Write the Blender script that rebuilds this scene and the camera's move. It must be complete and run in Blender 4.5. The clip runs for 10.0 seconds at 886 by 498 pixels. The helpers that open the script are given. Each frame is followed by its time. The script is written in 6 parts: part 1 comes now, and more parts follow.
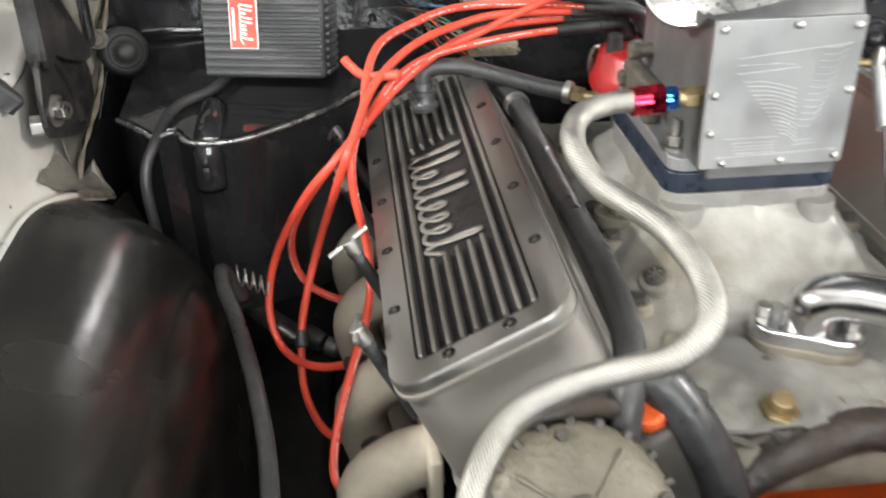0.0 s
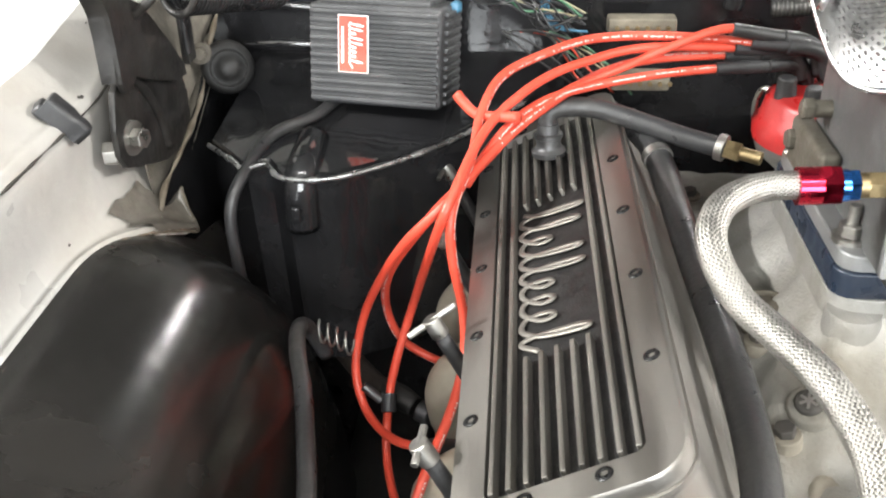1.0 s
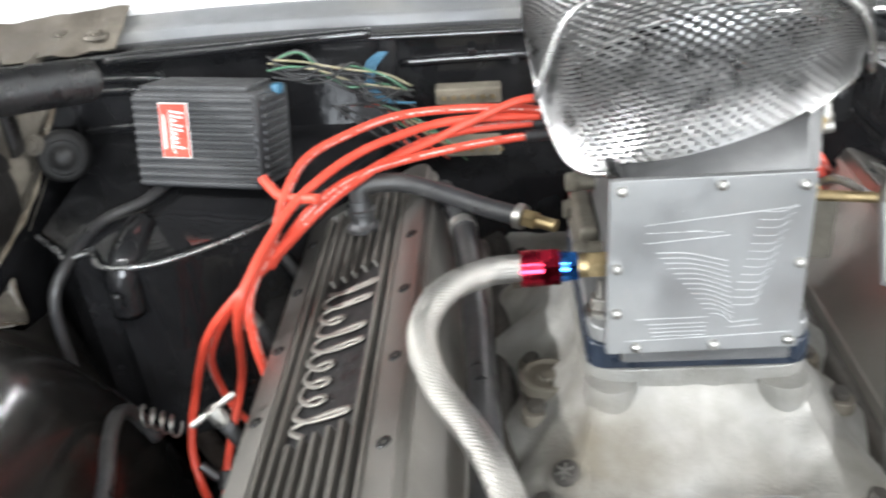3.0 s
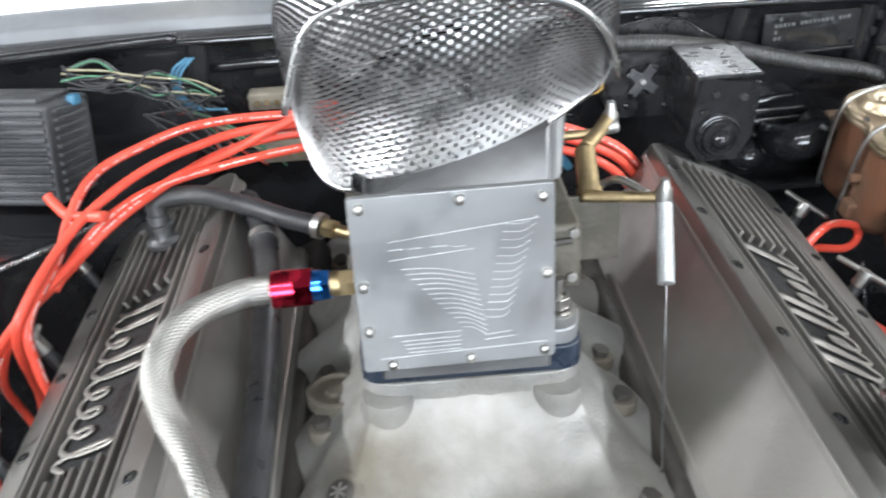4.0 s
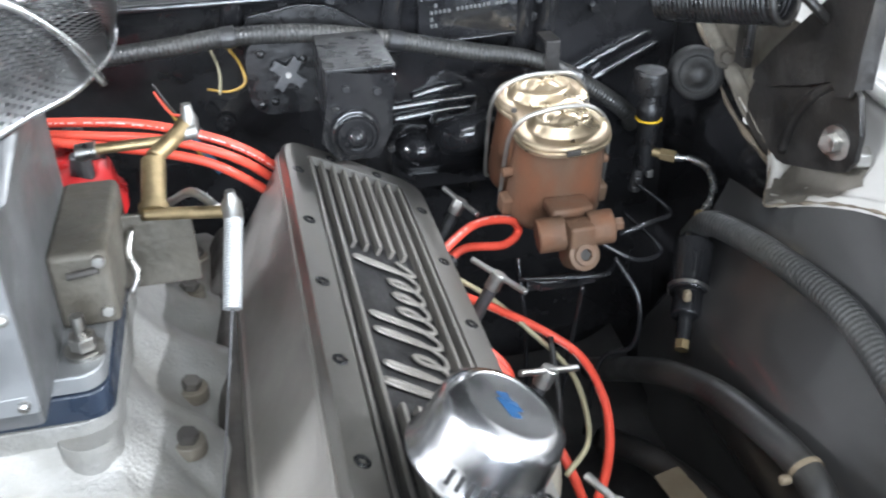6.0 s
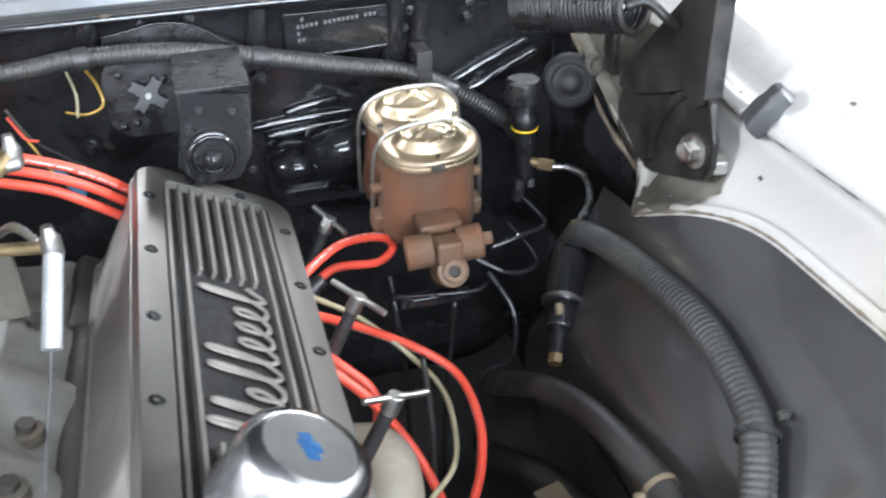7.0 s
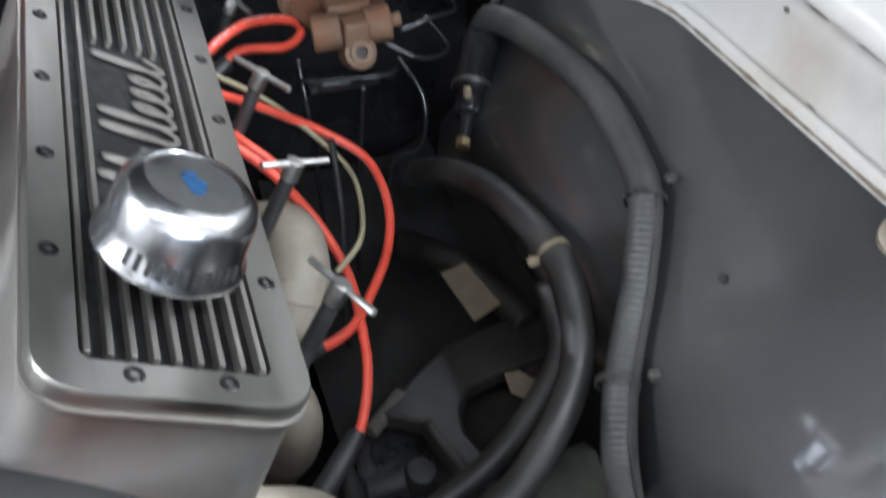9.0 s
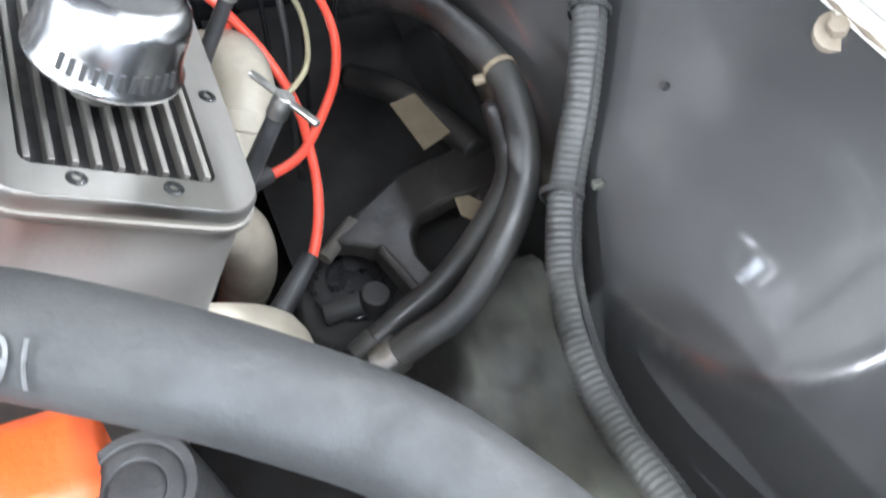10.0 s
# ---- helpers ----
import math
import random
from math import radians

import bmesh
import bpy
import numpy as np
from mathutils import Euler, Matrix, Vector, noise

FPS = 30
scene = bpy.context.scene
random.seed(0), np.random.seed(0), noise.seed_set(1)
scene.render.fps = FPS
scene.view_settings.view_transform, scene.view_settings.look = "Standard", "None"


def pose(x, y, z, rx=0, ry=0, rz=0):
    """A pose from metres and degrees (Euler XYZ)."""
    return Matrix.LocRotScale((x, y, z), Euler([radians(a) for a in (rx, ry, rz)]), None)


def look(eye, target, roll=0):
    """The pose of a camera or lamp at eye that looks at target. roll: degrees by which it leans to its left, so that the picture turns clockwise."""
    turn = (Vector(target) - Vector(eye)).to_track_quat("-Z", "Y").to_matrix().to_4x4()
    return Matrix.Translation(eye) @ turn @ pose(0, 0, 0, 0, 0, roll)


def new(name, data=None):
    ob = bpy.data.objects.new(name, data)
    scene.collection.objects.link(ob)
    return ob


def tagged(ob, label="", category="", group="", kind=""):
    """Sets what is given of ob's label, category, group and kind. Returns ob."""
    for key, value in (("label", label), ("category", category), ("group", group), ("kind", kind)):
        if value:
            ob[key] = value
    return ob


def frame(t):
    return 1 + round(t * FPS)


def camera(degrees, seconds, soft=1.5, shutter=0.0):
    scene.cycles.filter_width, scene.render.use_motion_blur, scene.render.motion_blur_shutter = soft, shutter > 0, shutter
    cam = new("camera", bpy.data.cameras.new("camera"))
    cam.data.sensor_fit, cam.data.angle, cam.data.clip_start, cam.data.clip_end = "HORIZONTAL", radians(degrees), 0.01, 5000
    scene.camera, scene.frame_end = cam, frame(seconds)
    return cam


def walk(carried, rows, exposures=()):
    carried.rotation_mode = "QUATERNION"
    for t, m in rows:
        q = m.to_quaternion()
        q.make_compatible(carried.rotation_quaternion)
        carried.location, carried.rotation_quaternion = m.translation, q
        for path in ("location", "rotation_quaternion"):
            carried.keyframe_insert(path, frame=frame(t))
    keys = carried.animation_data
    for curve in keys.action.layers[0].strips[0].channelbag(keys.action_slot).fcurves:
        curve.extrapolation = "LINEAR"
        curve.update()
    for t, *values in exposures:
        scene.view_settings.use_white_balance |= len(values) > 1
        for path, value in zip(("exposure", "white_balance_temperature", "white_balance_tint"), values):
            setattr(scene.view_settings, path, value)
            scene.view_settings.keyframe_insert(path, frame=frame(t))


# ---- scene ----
cam = camera(50.9, 10.0, 2.0, 0.5)
PATH = [  # seconds, eye, pitch from straight down, lean, heading
    (0, -0.2930, -0.6754, 1.2003, 59.73, -0.43, -6.13),
    (0.5, -0.2893, -0.5745, 1.1818, 59.90, -1.02, -1.85),
    (1, -0.2510, -0.5482, 1.1925, 59.36, -1.23, 4.80),
    (1.5, -0.2446, -0.5488, 1.2066, 60.27, -1.29, 5.16),
    (2, -0.2257, -0.5473, 1.2174, 60.71, -2.44, 5.17),
    (2.5, -0.1722, -0.5461, 1.2221, 62.25, -4.41, 6.79),
    (3, -0.1140, -0.5404, 1.2240, 61.42, -3.89, 3.73),
    (3.2, -0.0901, -0.5409, 1.2255, 61.22, -3.94, 2.15),
    (4.3, 0.0056, -0.5148, 1.2274, 60.17, -3.10, -3.12),
    (4.5, 0.0292, -0.5118, 1.2205, 60.31, -2.79, -4.06),
    (5, 0.0761, -0.5035, 1.2171, 60.12, -1.79, -6.85),
    (5.5, 0.1237, -0.4886, 1.2115, 59.23, -2.30, -9.16),
    (5.7, 0.1396, -0.4827, 1.2104, 58.91, -1.60, -10.91),
    (6.8, 0.2194, -0.4761, 1.2047, 58.66, -1.65, -14.41),
    (7, 0.2376, -0.4764, 1.2118, 58.66, -1.75, -15.19),
    (7.5, 0.2518, -0.4783, 1.2159, 61.21, 0.01, -15.81),
    (8, 0.2554, -0.4835, 1.2081, 60.70, 0.33, -16.48),
    (8.3, 0.2502, -0.4859, 1.1942, 56.74, 1.31, -17.95),
    (8.5, 0.2526, -0.4961, 1.1934, 55.15, 1.14, -18.36),
    (9, 0.2526, -0.5134, 1.1772, 48.94, 1.01, -19.58),
    (9.5, 0.2530, -0.5256, 1.1659, 43.82, 1.54, -21.50),
    (10, 0.2526, -0.5398, 1.1602, 40.81, 2.00, -23.21),
]
EXPOSURES = [(0.0, 0.0, 6550, 10), (0.5, 0.2, 6530, 10), (1.5, 0.38, 6500, 10), (3.0, 0.05, 6200, 10), (4.5, 0.0, 5850, 10), (5.5, 0.2, 5750, 10), (6.9, 0.45, 5750, 10), (7.4, 0.1, 5750, 10), (8.0, -0.35, 5750, 10), (8.5, -0.45, 5750, 10), (9.3, 0.25, 5700, 10), (10.0, 1.0, 5700, 10)]
walk(cam, [(t, pose(x, y, z, rx, 0, rz) @ pose(0, 0, 0, 0, 0, lean)) for t, x, y, z, rx, lean, rz in PATH], EXPOSURES)

from mathutils import noise

# ---- light: a closed garage with ceiling tubes ----
world = bpy.data.worlds.new("world")
scene.world = world
world.use_nodes = True
world.node_tree.nodes["Background"].inputs[0].default_value = (0.9, 0.95, 1.0, 1)
world.node_tree.nodes["Background"].inputs[1].default_value = 0.3


def area_lamp(name, eye, target, sx, sy, watts, colour):
    data = bpy.data.lights.new(name, "AREA")
    data.shape, data.size, data.size_y, data.energy, data.color = "RECTANGLE", sx, sy, watts, colour
    ob = new(name, data)
    ob.matrix_world = look(eye, target)
    return ob


area_lamp("door_daylight", (0.2, -3.16, 1.45), (0.2, 0, 1.2), 2.2, 1.1, 140, (0.94, 0.98, 1.0))
LAMPS = [(-2.95, -0.5, 0.16, 0.5, 270), (3.05, -0.9, 0.16, 0.5, 260), (1.1, 2.4, 0.12, 1.5, 62), (0.1, -1.35, 2.4, 0.12, 42)]
for lx, ly, sx, sy, watts in LAMPS:
    area_lamp("tube_light", (lx, ly, 2.56), (lx, ly, 0), sx, sy, watts, (1.0, 0.99, 0.97))


# ---- materials ----
def mat(name, base, rough=0.5, metal=0.0, var=0.25, scale=30.0, bump=0.0, bump_scale=400.0, dust=0.0, dust_col=(0.25, 0.23, 0.2),
        dust_scale=9.0, coat=0.0, rough_var=0.12, stretch=(1, 1, 1), wave=0.0, wave_scale=9.0):
    m = bpy.data.materials.new(name)
    m.use_nodes = True
    nt = m.node_tree
    p = nt.nodes["Principled BSDF"]
    link = nt.links.new
    tc = nt.nodes.new("ShaderNodeTexCoord")
    mp = nt.nodes.new("ShaderNodeMapping")
    mp.inputs["Scale"].default_value = stretch
    link(tc.outputs["Object"], mp.inputs[0])

    def noise_tex(sc, detail=4.0):
        n = nt.nodes.new("ShaderNodeTexNoise")
        n.inputs["Scale"].default_value, n.inputs["Detail"].default_value = sc, detail
        link(mp.outputs[0], n.inputs["Vector"])
        return n.outputs["Fac"]

    def mix(fac, a, b):
        n = nt.nodes.new("ShaderNodeMix")
        n.data_type = "RGBA"
        link(fac, n.inputs[0])
        for sock, v in ((n.inputs[6], a), (n.inputs[7], b)):
            if isinstance(v, tuple):
                sock.default_value = (*v, 1)
            else:
                link(v, sock)
        return n.outputs[2]

    def ramp(fac, lo, hi, a=0.0, b=1.0):
        n = nt.nodes.new("ShaderNodeMapRange")
        n.interpolation_type = "SMOOTHSTEP"
        link(fac, n.inputs[0])
        for k, v in enumerate((lo, hi, a, b)):
            n.inputs[1 + k].default_value = v
        return n.outputs[0]

    dark = tuple(c * (1 - var) for c in base)
    light = tuple(min(1.0, c * (1 + var)) for c in base)
    fine, broad = noise_tex(scale * 6), noise_tex(scale * 0.6)
    col = mix(ramp(broad, 0.3, 0.7), dark, light)
    col = mix(ramp(fine, 0.35, 0.65, 0.0, 0.35), col, tuple(c * (1 - var * 0.8) for c in base))
    rgh = ramp(noise_tex(scale * 1.7), 0.3, 0.7, max(0.02, rough - rough_var), min(1.0, rough + rough_var))
    if dust:
        d = ramp(noise_tex(dust_scale, 8.0), 0.35, 0.85, 0.0, dust)
        col = mix(d, col, dust_col)
        n = nt.nodes.new("ShaderNodeMath")
        n.operation, n.use_clamp = "ADD", True
        link(rgh, n.inputs[0])
        link(d, n.inputs[1])
        rgh = n.outputs[0]
    link(col, p.inputs["Base Color"])
    link(rgh, p.inputs["Roughness"])
    p.inputs["Metallic"].default_value = metal
    if coat:
        p.inputs["Coat Weight"].default_value, p.inputs["Coat Roughness"].default_value = coat, 0.05
    if bump:
        b = nt.nodes.new("ShaderNodeBump")
        b.inputs["Strength"].default_value, b.inputs["Distance"].default_value = 1.0, bump
        link(noise_tex(bump_scale, 5.0), b.inputs["Height"])
        if wave:
            w = nt.nodes.new("ShaderNodeBump")
            w.inputs["Strength"].default_value, w.inputs["Distance"].default_value = 1.0, wave
            link(noise_tex(wave_scale, 1.0), w.inputs["Height"])
            link(w.outputs[0], b.inputs["Normal"])
        link(b.outputs[0], p.inputs["Normal"])
    return m


M = dict(
    black=mat("black_gloss_paint", (0.014, 0.014, 0.015), 0.07, 0, 0.35, 25, 0.0005, 50, 0.05, (0.10, 0.095, 0.085), 12, rough_var=0.02, wave=0.0016, wave_scale=14),
    enamel=mat("smooth_black_enamel", (0.014, 0.014, 0.015), 0.06, 0, 0.3, 25, coat=1.0, rough_var=0.02),
    motor=mat("black_motor_paint", (0.010, 0.010, 0.0105), 0.30, 0, 0.35, 40, 0.0006, 160, 0.08, (0.09, 0.082, 0.07), 20),
    # dirty black, with the deep shade under the hood put into the colour
    underbody=mat("dirty_shaded_underbody", (0.011, 0.0105, 0.010), 0.6, 0, 0.4, 20, 0.0010, 60, 0.25, (0.04, 0.035, 0.028), 12),
    socket=mat("black_oxide_screw", (0.012, 0.012, 0.012), 0.32, 0.3, 0.2, 200),
    shank=mat("grey_steel_shank", (0.10, 0.10, 0.102), 0.42, 0.8, 0.25, 60, 0.0001, 400, 0.2, (0.08, 0.075, 0.065), 30),
    tan_dirt=mat("dirty_tan_sheet", (0.105, 0.092, 0.073), 0.6, 0.1, 0.4, 16, 0.0008, 120, 0.9, (0.060, 0.048, 0.036), 14),
    # pale metal colour that paints a highlight on the heater box seam
    worn=mat("painted_seam_glint", (0.48, 0.48, 0.475), 0.18, 0.9, 0.5, 60, 0.0008, 90, 0.35, (0.04, 0.04, 0.04), 40),
    etched=mat("etched_aluminium", (0.36, 0.365, 0.365), 0.45, 0.75, 0.15, 80),
    underhood=mat("black_underhood_paint", (0.02, 0.02, 0.02), 0.5, 0, 0.3, 12, 0.0004, 60, 0.25, (0.08, 0.075, 0.07), 6),
    tub=mat("black_satin_paint", (0.0140, 0.0132, 0.0122), 0.21, 0, 0.35, 9, 0.0004, 40, 0.15, (0.075, 0.067, 0.055), 6, rough_var=0.04),
    tub_grey=mat("dusty_black_paint", (0.029, 0.0285, 0.028), 0.34, 0, 0.25, 7, 0.00002, 30, 0.22, (0.10, 0.093, 0.082), 5, coat=1.0, rough_var=0.05, wave=0.0025, wave_scale=5),
    white=mat("white_body_paint", (0.82, 0.82, 0.80), 0.3, 0, 0.05, 8, 0.0002, 120, 0.12, (0.5, 0.46, 0.38), 5, coat=0.3),
    gutter=mat("worn_white_paint", (0.43, 0.42, 0.395), 0.34, 0, 0.12, 10, 0.0006, 70, 0.8, (0.22, 0.185, 0.135), 6),
    cowl=mat("dusty_grey_paint", (0.16, 0.165, 0.17), 0.4, 0, 0.2, 10, 0.0004, 90, 0.4, (0.3, 0.27, 0.22), 9),
    hinge=mat("worn_black_steel", (0.018, 0.017, 0.016), 0.40, 0.2, 0.35, 30, 0.0006, 140, 0.22, (0.11, 0.09, 0.07), 16),
    machined=mat("machined_aluminium", (0.29, 0.277, 0.256), 0.44, 1.0, 0.09, 18, 0.0001, 500, 0.12, (0.22, 0.195, 0.16), 9, stretch=(1, 0.15, 1)),
    cover=mat("cast_cover_aluminium", (0.31, 0.295, 0.27), 0.38, 0.7, 0.10, 10, 0.0002, 320, 0.30, (0.21, 0.185, 0.15), 7),
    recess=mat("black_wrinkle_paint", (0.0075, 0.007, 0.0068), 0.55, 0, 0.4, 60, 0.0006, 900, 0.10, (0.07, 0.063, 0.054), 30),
    cast=mat("cast_manifold_aluminium", (0.26, 0.256, 0.24), 0.48, 0.45, 0.2, 10, 0.0008, 420, 0.9, (0.115, 0.095, 0.06), 11),
    plate=mat("satin_aluminium_plate", (0.285, 0.29, 0.29), 0.42, 0.75, 0.14, 14, 0.00006, 300, 0.25, (0.21, 0.20, 0.175), 10),
    bright=mat("bright_aluminium", (0.62, 0.62, 0.62), 0.25, 1.0, 0.08, 30),
    zinc=mat("zinc_plate", (0.42, 0.41, 0.385), 0.36, 1.0, 0.25, 60, 0.0001, 600, 0.2, (0.2, 0.19, 0.17), 30),
    chrome=mat("chrome", (0.62, 0.62, 0.63), 0.15, 1.0, 0.06, 20, 0, 0, 0.1, rough_var=0.05),
    gold=mat("gold_zinc", (0.43, 0.35, 0.235), 0.28, 0.85, 0.25, 22, 0.0003, 60, 0.5, (0.30, 0.215, 0.16), 26, rough_var=0.08),
    brass=mat("brass", (0.33, 0.255, 0.14), 0.46, 1.0, 0.25, 60, 0.0002, 300, 0.35, (0.16, 0.125, 0.08), 30),
    rust=mat("rusty_cast_iron", (0.118, 0.076, 0.046), 0.58, 0.1, 0.35, 16, 0.0010, 160, 1.0, (0.160, 0.052, 0.018), 18, stretch=(1, 1, 0.6)),
    red=mat("red_silicone", (0.62, 0.066, 0.036), 0.38, 0, 0.10, 30, 0.0001, 200, 0.12, (0.45, 0.2, 0.15), 18, rough_var=0.06),
    dist=mat("red_cap_plastic", (0.42, 0.016, 0.016), 0.3, 0, 0.2, 40, 0.0002, 200, 0.25, (0.2, 0.1, 0.09), 30),
    boot=mat("dark_boot_rubber", (0.022, 0.022, 0.023), 0.45, 0, 0.2, 50, 0.0002, 500, 0.12, (0.12, 0.12, 0.12), 30),
    rubber=mat("black_rubber", (0.025, 0.025, 0.026), 0.36, 0, 0.25, 40, 0.0003, 300, 0.25, (0.11, 0.10, 0.085), 14),
    radhose=mat("grey_black_rubber_hose", (0.022, 0.0225, 0.022), 0.70, 0, 0.25, 25, 0.0005, 260, 0.35, (0.075, 0.075, 0.068), 12),
    loom=mat("dusty_loom_plastic", (0.028, 0.028, 0.027), 0.33, 0, 0.25, 30, 0.0001, 500, 0.25, (0.14, 0.13, 0.105), 12),
    plastic=mat("black_case_plastic", (0.046, 0.047, 0.049), 0.5, 0, 0.15, 40, 0.0002, 700, 0.25, (0.13, 0.125, 0.12), 14),
    print_grey=mat("worn_grey_print", (0.085, 0.085, 0.082), 0.6, 0, 0.45, 60, 0.0001, 300),
    label_red=mat("red_label", (0.75, 0.09, 0.06), 0.35, 0, 0.06, 40),
    label_white=mat("white_print", (0.85, 0.84, 0.8), 0.45, 0, 0.05, 40),
    header=mat("ivory_header_coating", (0.36, 0.325, 0.26), 0.5, 0, 0.18, 20, 0.0004, 160, 0.5, (0.17, 0.14, 0.10), 14),
    orange=mat("orange_engine_paint", (0.62, 0.085, 0.012), 0.4, 0, 0.18, 20, 0.0004, 200, 0.25, (0.25, 0.12, 0.06), 16),
    iron=mat("dark_engine_iron", (0.045, 0.041, 0.036), 0.6, 0.2, 0.4, 25, 0.0008, 120, 0.4, (0.11, 0.095, 0.075), 14),
    anred=mat("red_anodised_aluminium", (0.75, 0.03, 0.07), 0.22, 1.0, 0.05, 30),
    anblue=mat("blue_anodised_aluminium", (0.06, 0.28, 0.85), 0.22, 1.0, 0.05, 30),
    braid=mat("stainless_braid", (0.37, 0.36, 0.335), 0.42, 0.9, 0.10, 60, 0, 0, 0.2, (0.32, 0.28, 0.21), 16),
    # dark colour standing for the shade between the woven strands
    braid_gap_shade=mat("braid_shadow", (0.10, 0.095, 0.085), 0.5, 0.5, 0.2, 80),
    mesh=mat("stainless_mesh", (0.48, 0.48, 0.475), 0.38, 0.95, 0.12, 40),
    spring=mat("white_zinc_spring", (0.40, 0.405, 0.40), 0.5, 0.4, 0.1, 60),
    grime=mat("grimy_casting", (0.17, 0.152, 0.12), 0.6, 0.2, 0.45, 14, 0.0018, 80, 1.0, (0.045, 0.033, 0.02), 18),
    amber=mat("amber_wire", (0.36, 0.22, 0.035), 0.45, 0, 0.1, 40),
    shield=mat("dusty_shield_plastic", (0.014, 0.014, 0.0125), 0.5, 0, 0.4, 30, 0.0016, 60, 0.9, (0.105, 0.105, 0.082), 22, stretch=(1, 0.5, 1)),
    dirty=mat("dirty_bare_panel", (0.15, 0.135, 0.11), 0.5, 0.1, 0.4, 22, 0.0012, 90, 0.9, (0.05, 0.042, 0.032), 16),
    dusty_tube=mat("dusty_tube_plastic", (0.030, 0.0302, 0.0285), 0.55, 0, 0.25, 30, 0.0002, 400, 0.42, (0.115, 0.11, 0.09), 14),
    dusty_rubber=mat("dusty_hose_rubber", (0.020, 0.0195, 0.0185), 0.42, 0, 0.3, 30, 0.0003, 300, 0.28, (0.09, 0.078, 0.06), 16),
    fin=mat("polished_fin_aluminium", (0.32, 0.305, 0.28), 0.46, 1.0, 0.18, 22, 0.0001, 500, 0.40, (0.17, 0.15, 0.12), 10, stretch=(1, 0.15, 1)),
    olive=mat("dull_olive_casting", (0.12, 0.11, 0.09), 0.5, 0.5, 0.3, 25, 0.0008, 200, 0.5, (0.08, 0.066, 0.045), 26),
    funnel=mat("dull_sheet_aluminium", (0.145, 0.147, 0.146), 0.45, 0.6, 0.15, 20, 0.0002, 200, 0.2, (0.12, 0.11, 0.10), 12),
    chip=mat("bare_rusty_edge", (0.11, 0.085, 0.058), 0.6, 0.1, 0.4, 40, 0.0008, 200, 0.6, (0.33, 0.29, 0.23), 45),
    burnt=mat("oily_brown_iron", (0.017, 0.012, 0.009), 0.5, 0, 0.5, 18, 0.0025, 90, 0.5, (0.05, 0.032, 0.02), 30),
    alu_old=mat("oxidised_casting", (0.100, 0.090, 0.067), 0.5, 0.25, 0.4, 14, 0.0012, 200, 0.9, (0.056, 0.045, 0.025), 15),
    gasket=mat("dark_blue_gasket", (0.012, 0.018, 0.03), 0.35, 0, 0.3, 40),
    tape=mat("tan_paper", (0.15, 0.118, 0.075), 0.7, 0, 0.2, 40, 0.0003, 200, 0.35, (0.12, 0.1, 0.07), 30),
    beige=mat("beige_connector", (0.20, 0.178, 0.135), 0.6, 0, 0.3, 40, 0.0004, 200, 0.5, (0.09, 0.08, 0.062), 40),
    blue=mat("blue_wire", (0.045, 0.14, 0.22), 0.45, 0, 0.1, 40),
    green=mat("green_wire", (0.06, 0.16, 0.09), 0.45, 0, 0.1, 40),
    glass=mat("dark_windshield_glass", (0.012, 0.014, 0.015), 0.05, 0, 0.1, 5, rough_var=0.02),
    tan_tube=mat("aged_clear_tube", (0.30, 0.27, 0.17), 0.35, 0, 0.2, 40),
    yellow=mat("yellow_plastic", (0.75, 0.48, 0.02), 0.45, 0, 0.1, 40),
    emblem=mat("blue_emblem_enamel", (0.016, 0.062, 0.15), 0.3, 0, 0.1, 40),
    steel=mat("dull_steel_tube", (0.42, 0.41, 0.38), 0.4, 0.9, 0.2, 60),
    wall=mat("white_garage_wall", (0.62, 0.615, 0.60), 0.8, 0, 0.05, 2, 0.001, 40),
    concrete=mat("concrete_floor", (0.60, 0.595, 0.575), 0.7, 0, 0.2, 3, 0.001, 40, 0.3),
)


# ---- mesh tools ----
def bm_new():
    return bmesh.new()


def add(bm, other):
    me = bpy.data.meshes.new("tmp")
    other.to_mesh(me)
    other.free()
    bm.from_mesh(me)
    bpy.data.meshes.remove(me)
    return bm


def moved(bm, m):
    bm.transform(m)
    return bm


def block(cx, cy, cz, sx, sy, sz, bevel=0.0, seg=2, m=None):
    bm = bm_new()
    bmesh.ops.create_cube(bm, size=1.0, matrix=Matrix.Translation((cx, cy, cz)) @ Matrix.Diagonal((sx, sy, sz, 1)))
    if bevel:
        bmesh.ops.bevel(bm, geom=bm.edges[:], offset=bevel, segments=seg, profile=0.5, affect="EDGES")
    if m is not None:
        bm.transform(m)
    return bm


def rod(a, b, r0, r1=None, seg=16, bevel=0.0):
    a, b = Vector(a), Vector(b)
    r1 = r0 if r1 is None else r1
    bm = bm_new()
    d = b - a
    bmesh.ops.create_cone(bm, cap_ends=True, segments=seg, radius1=r0, radius2=r1, depth=d.length)
    if bevel:
        caps = [e for e in bm.edges if all(abs(abs(v.co.z) - d.length / 2) < 1e-6 for v in e.verts)]
        bmesh.ops.bevel(bm, geom=caps, offset=bevel, segments=2, profile=0.5, affect="EDGES")
    bm.transform(Matrix.Translation((a + b) / 2) @ d.to_track_quat("Z", "Y").to_matrix().to_4x4())
    return bm


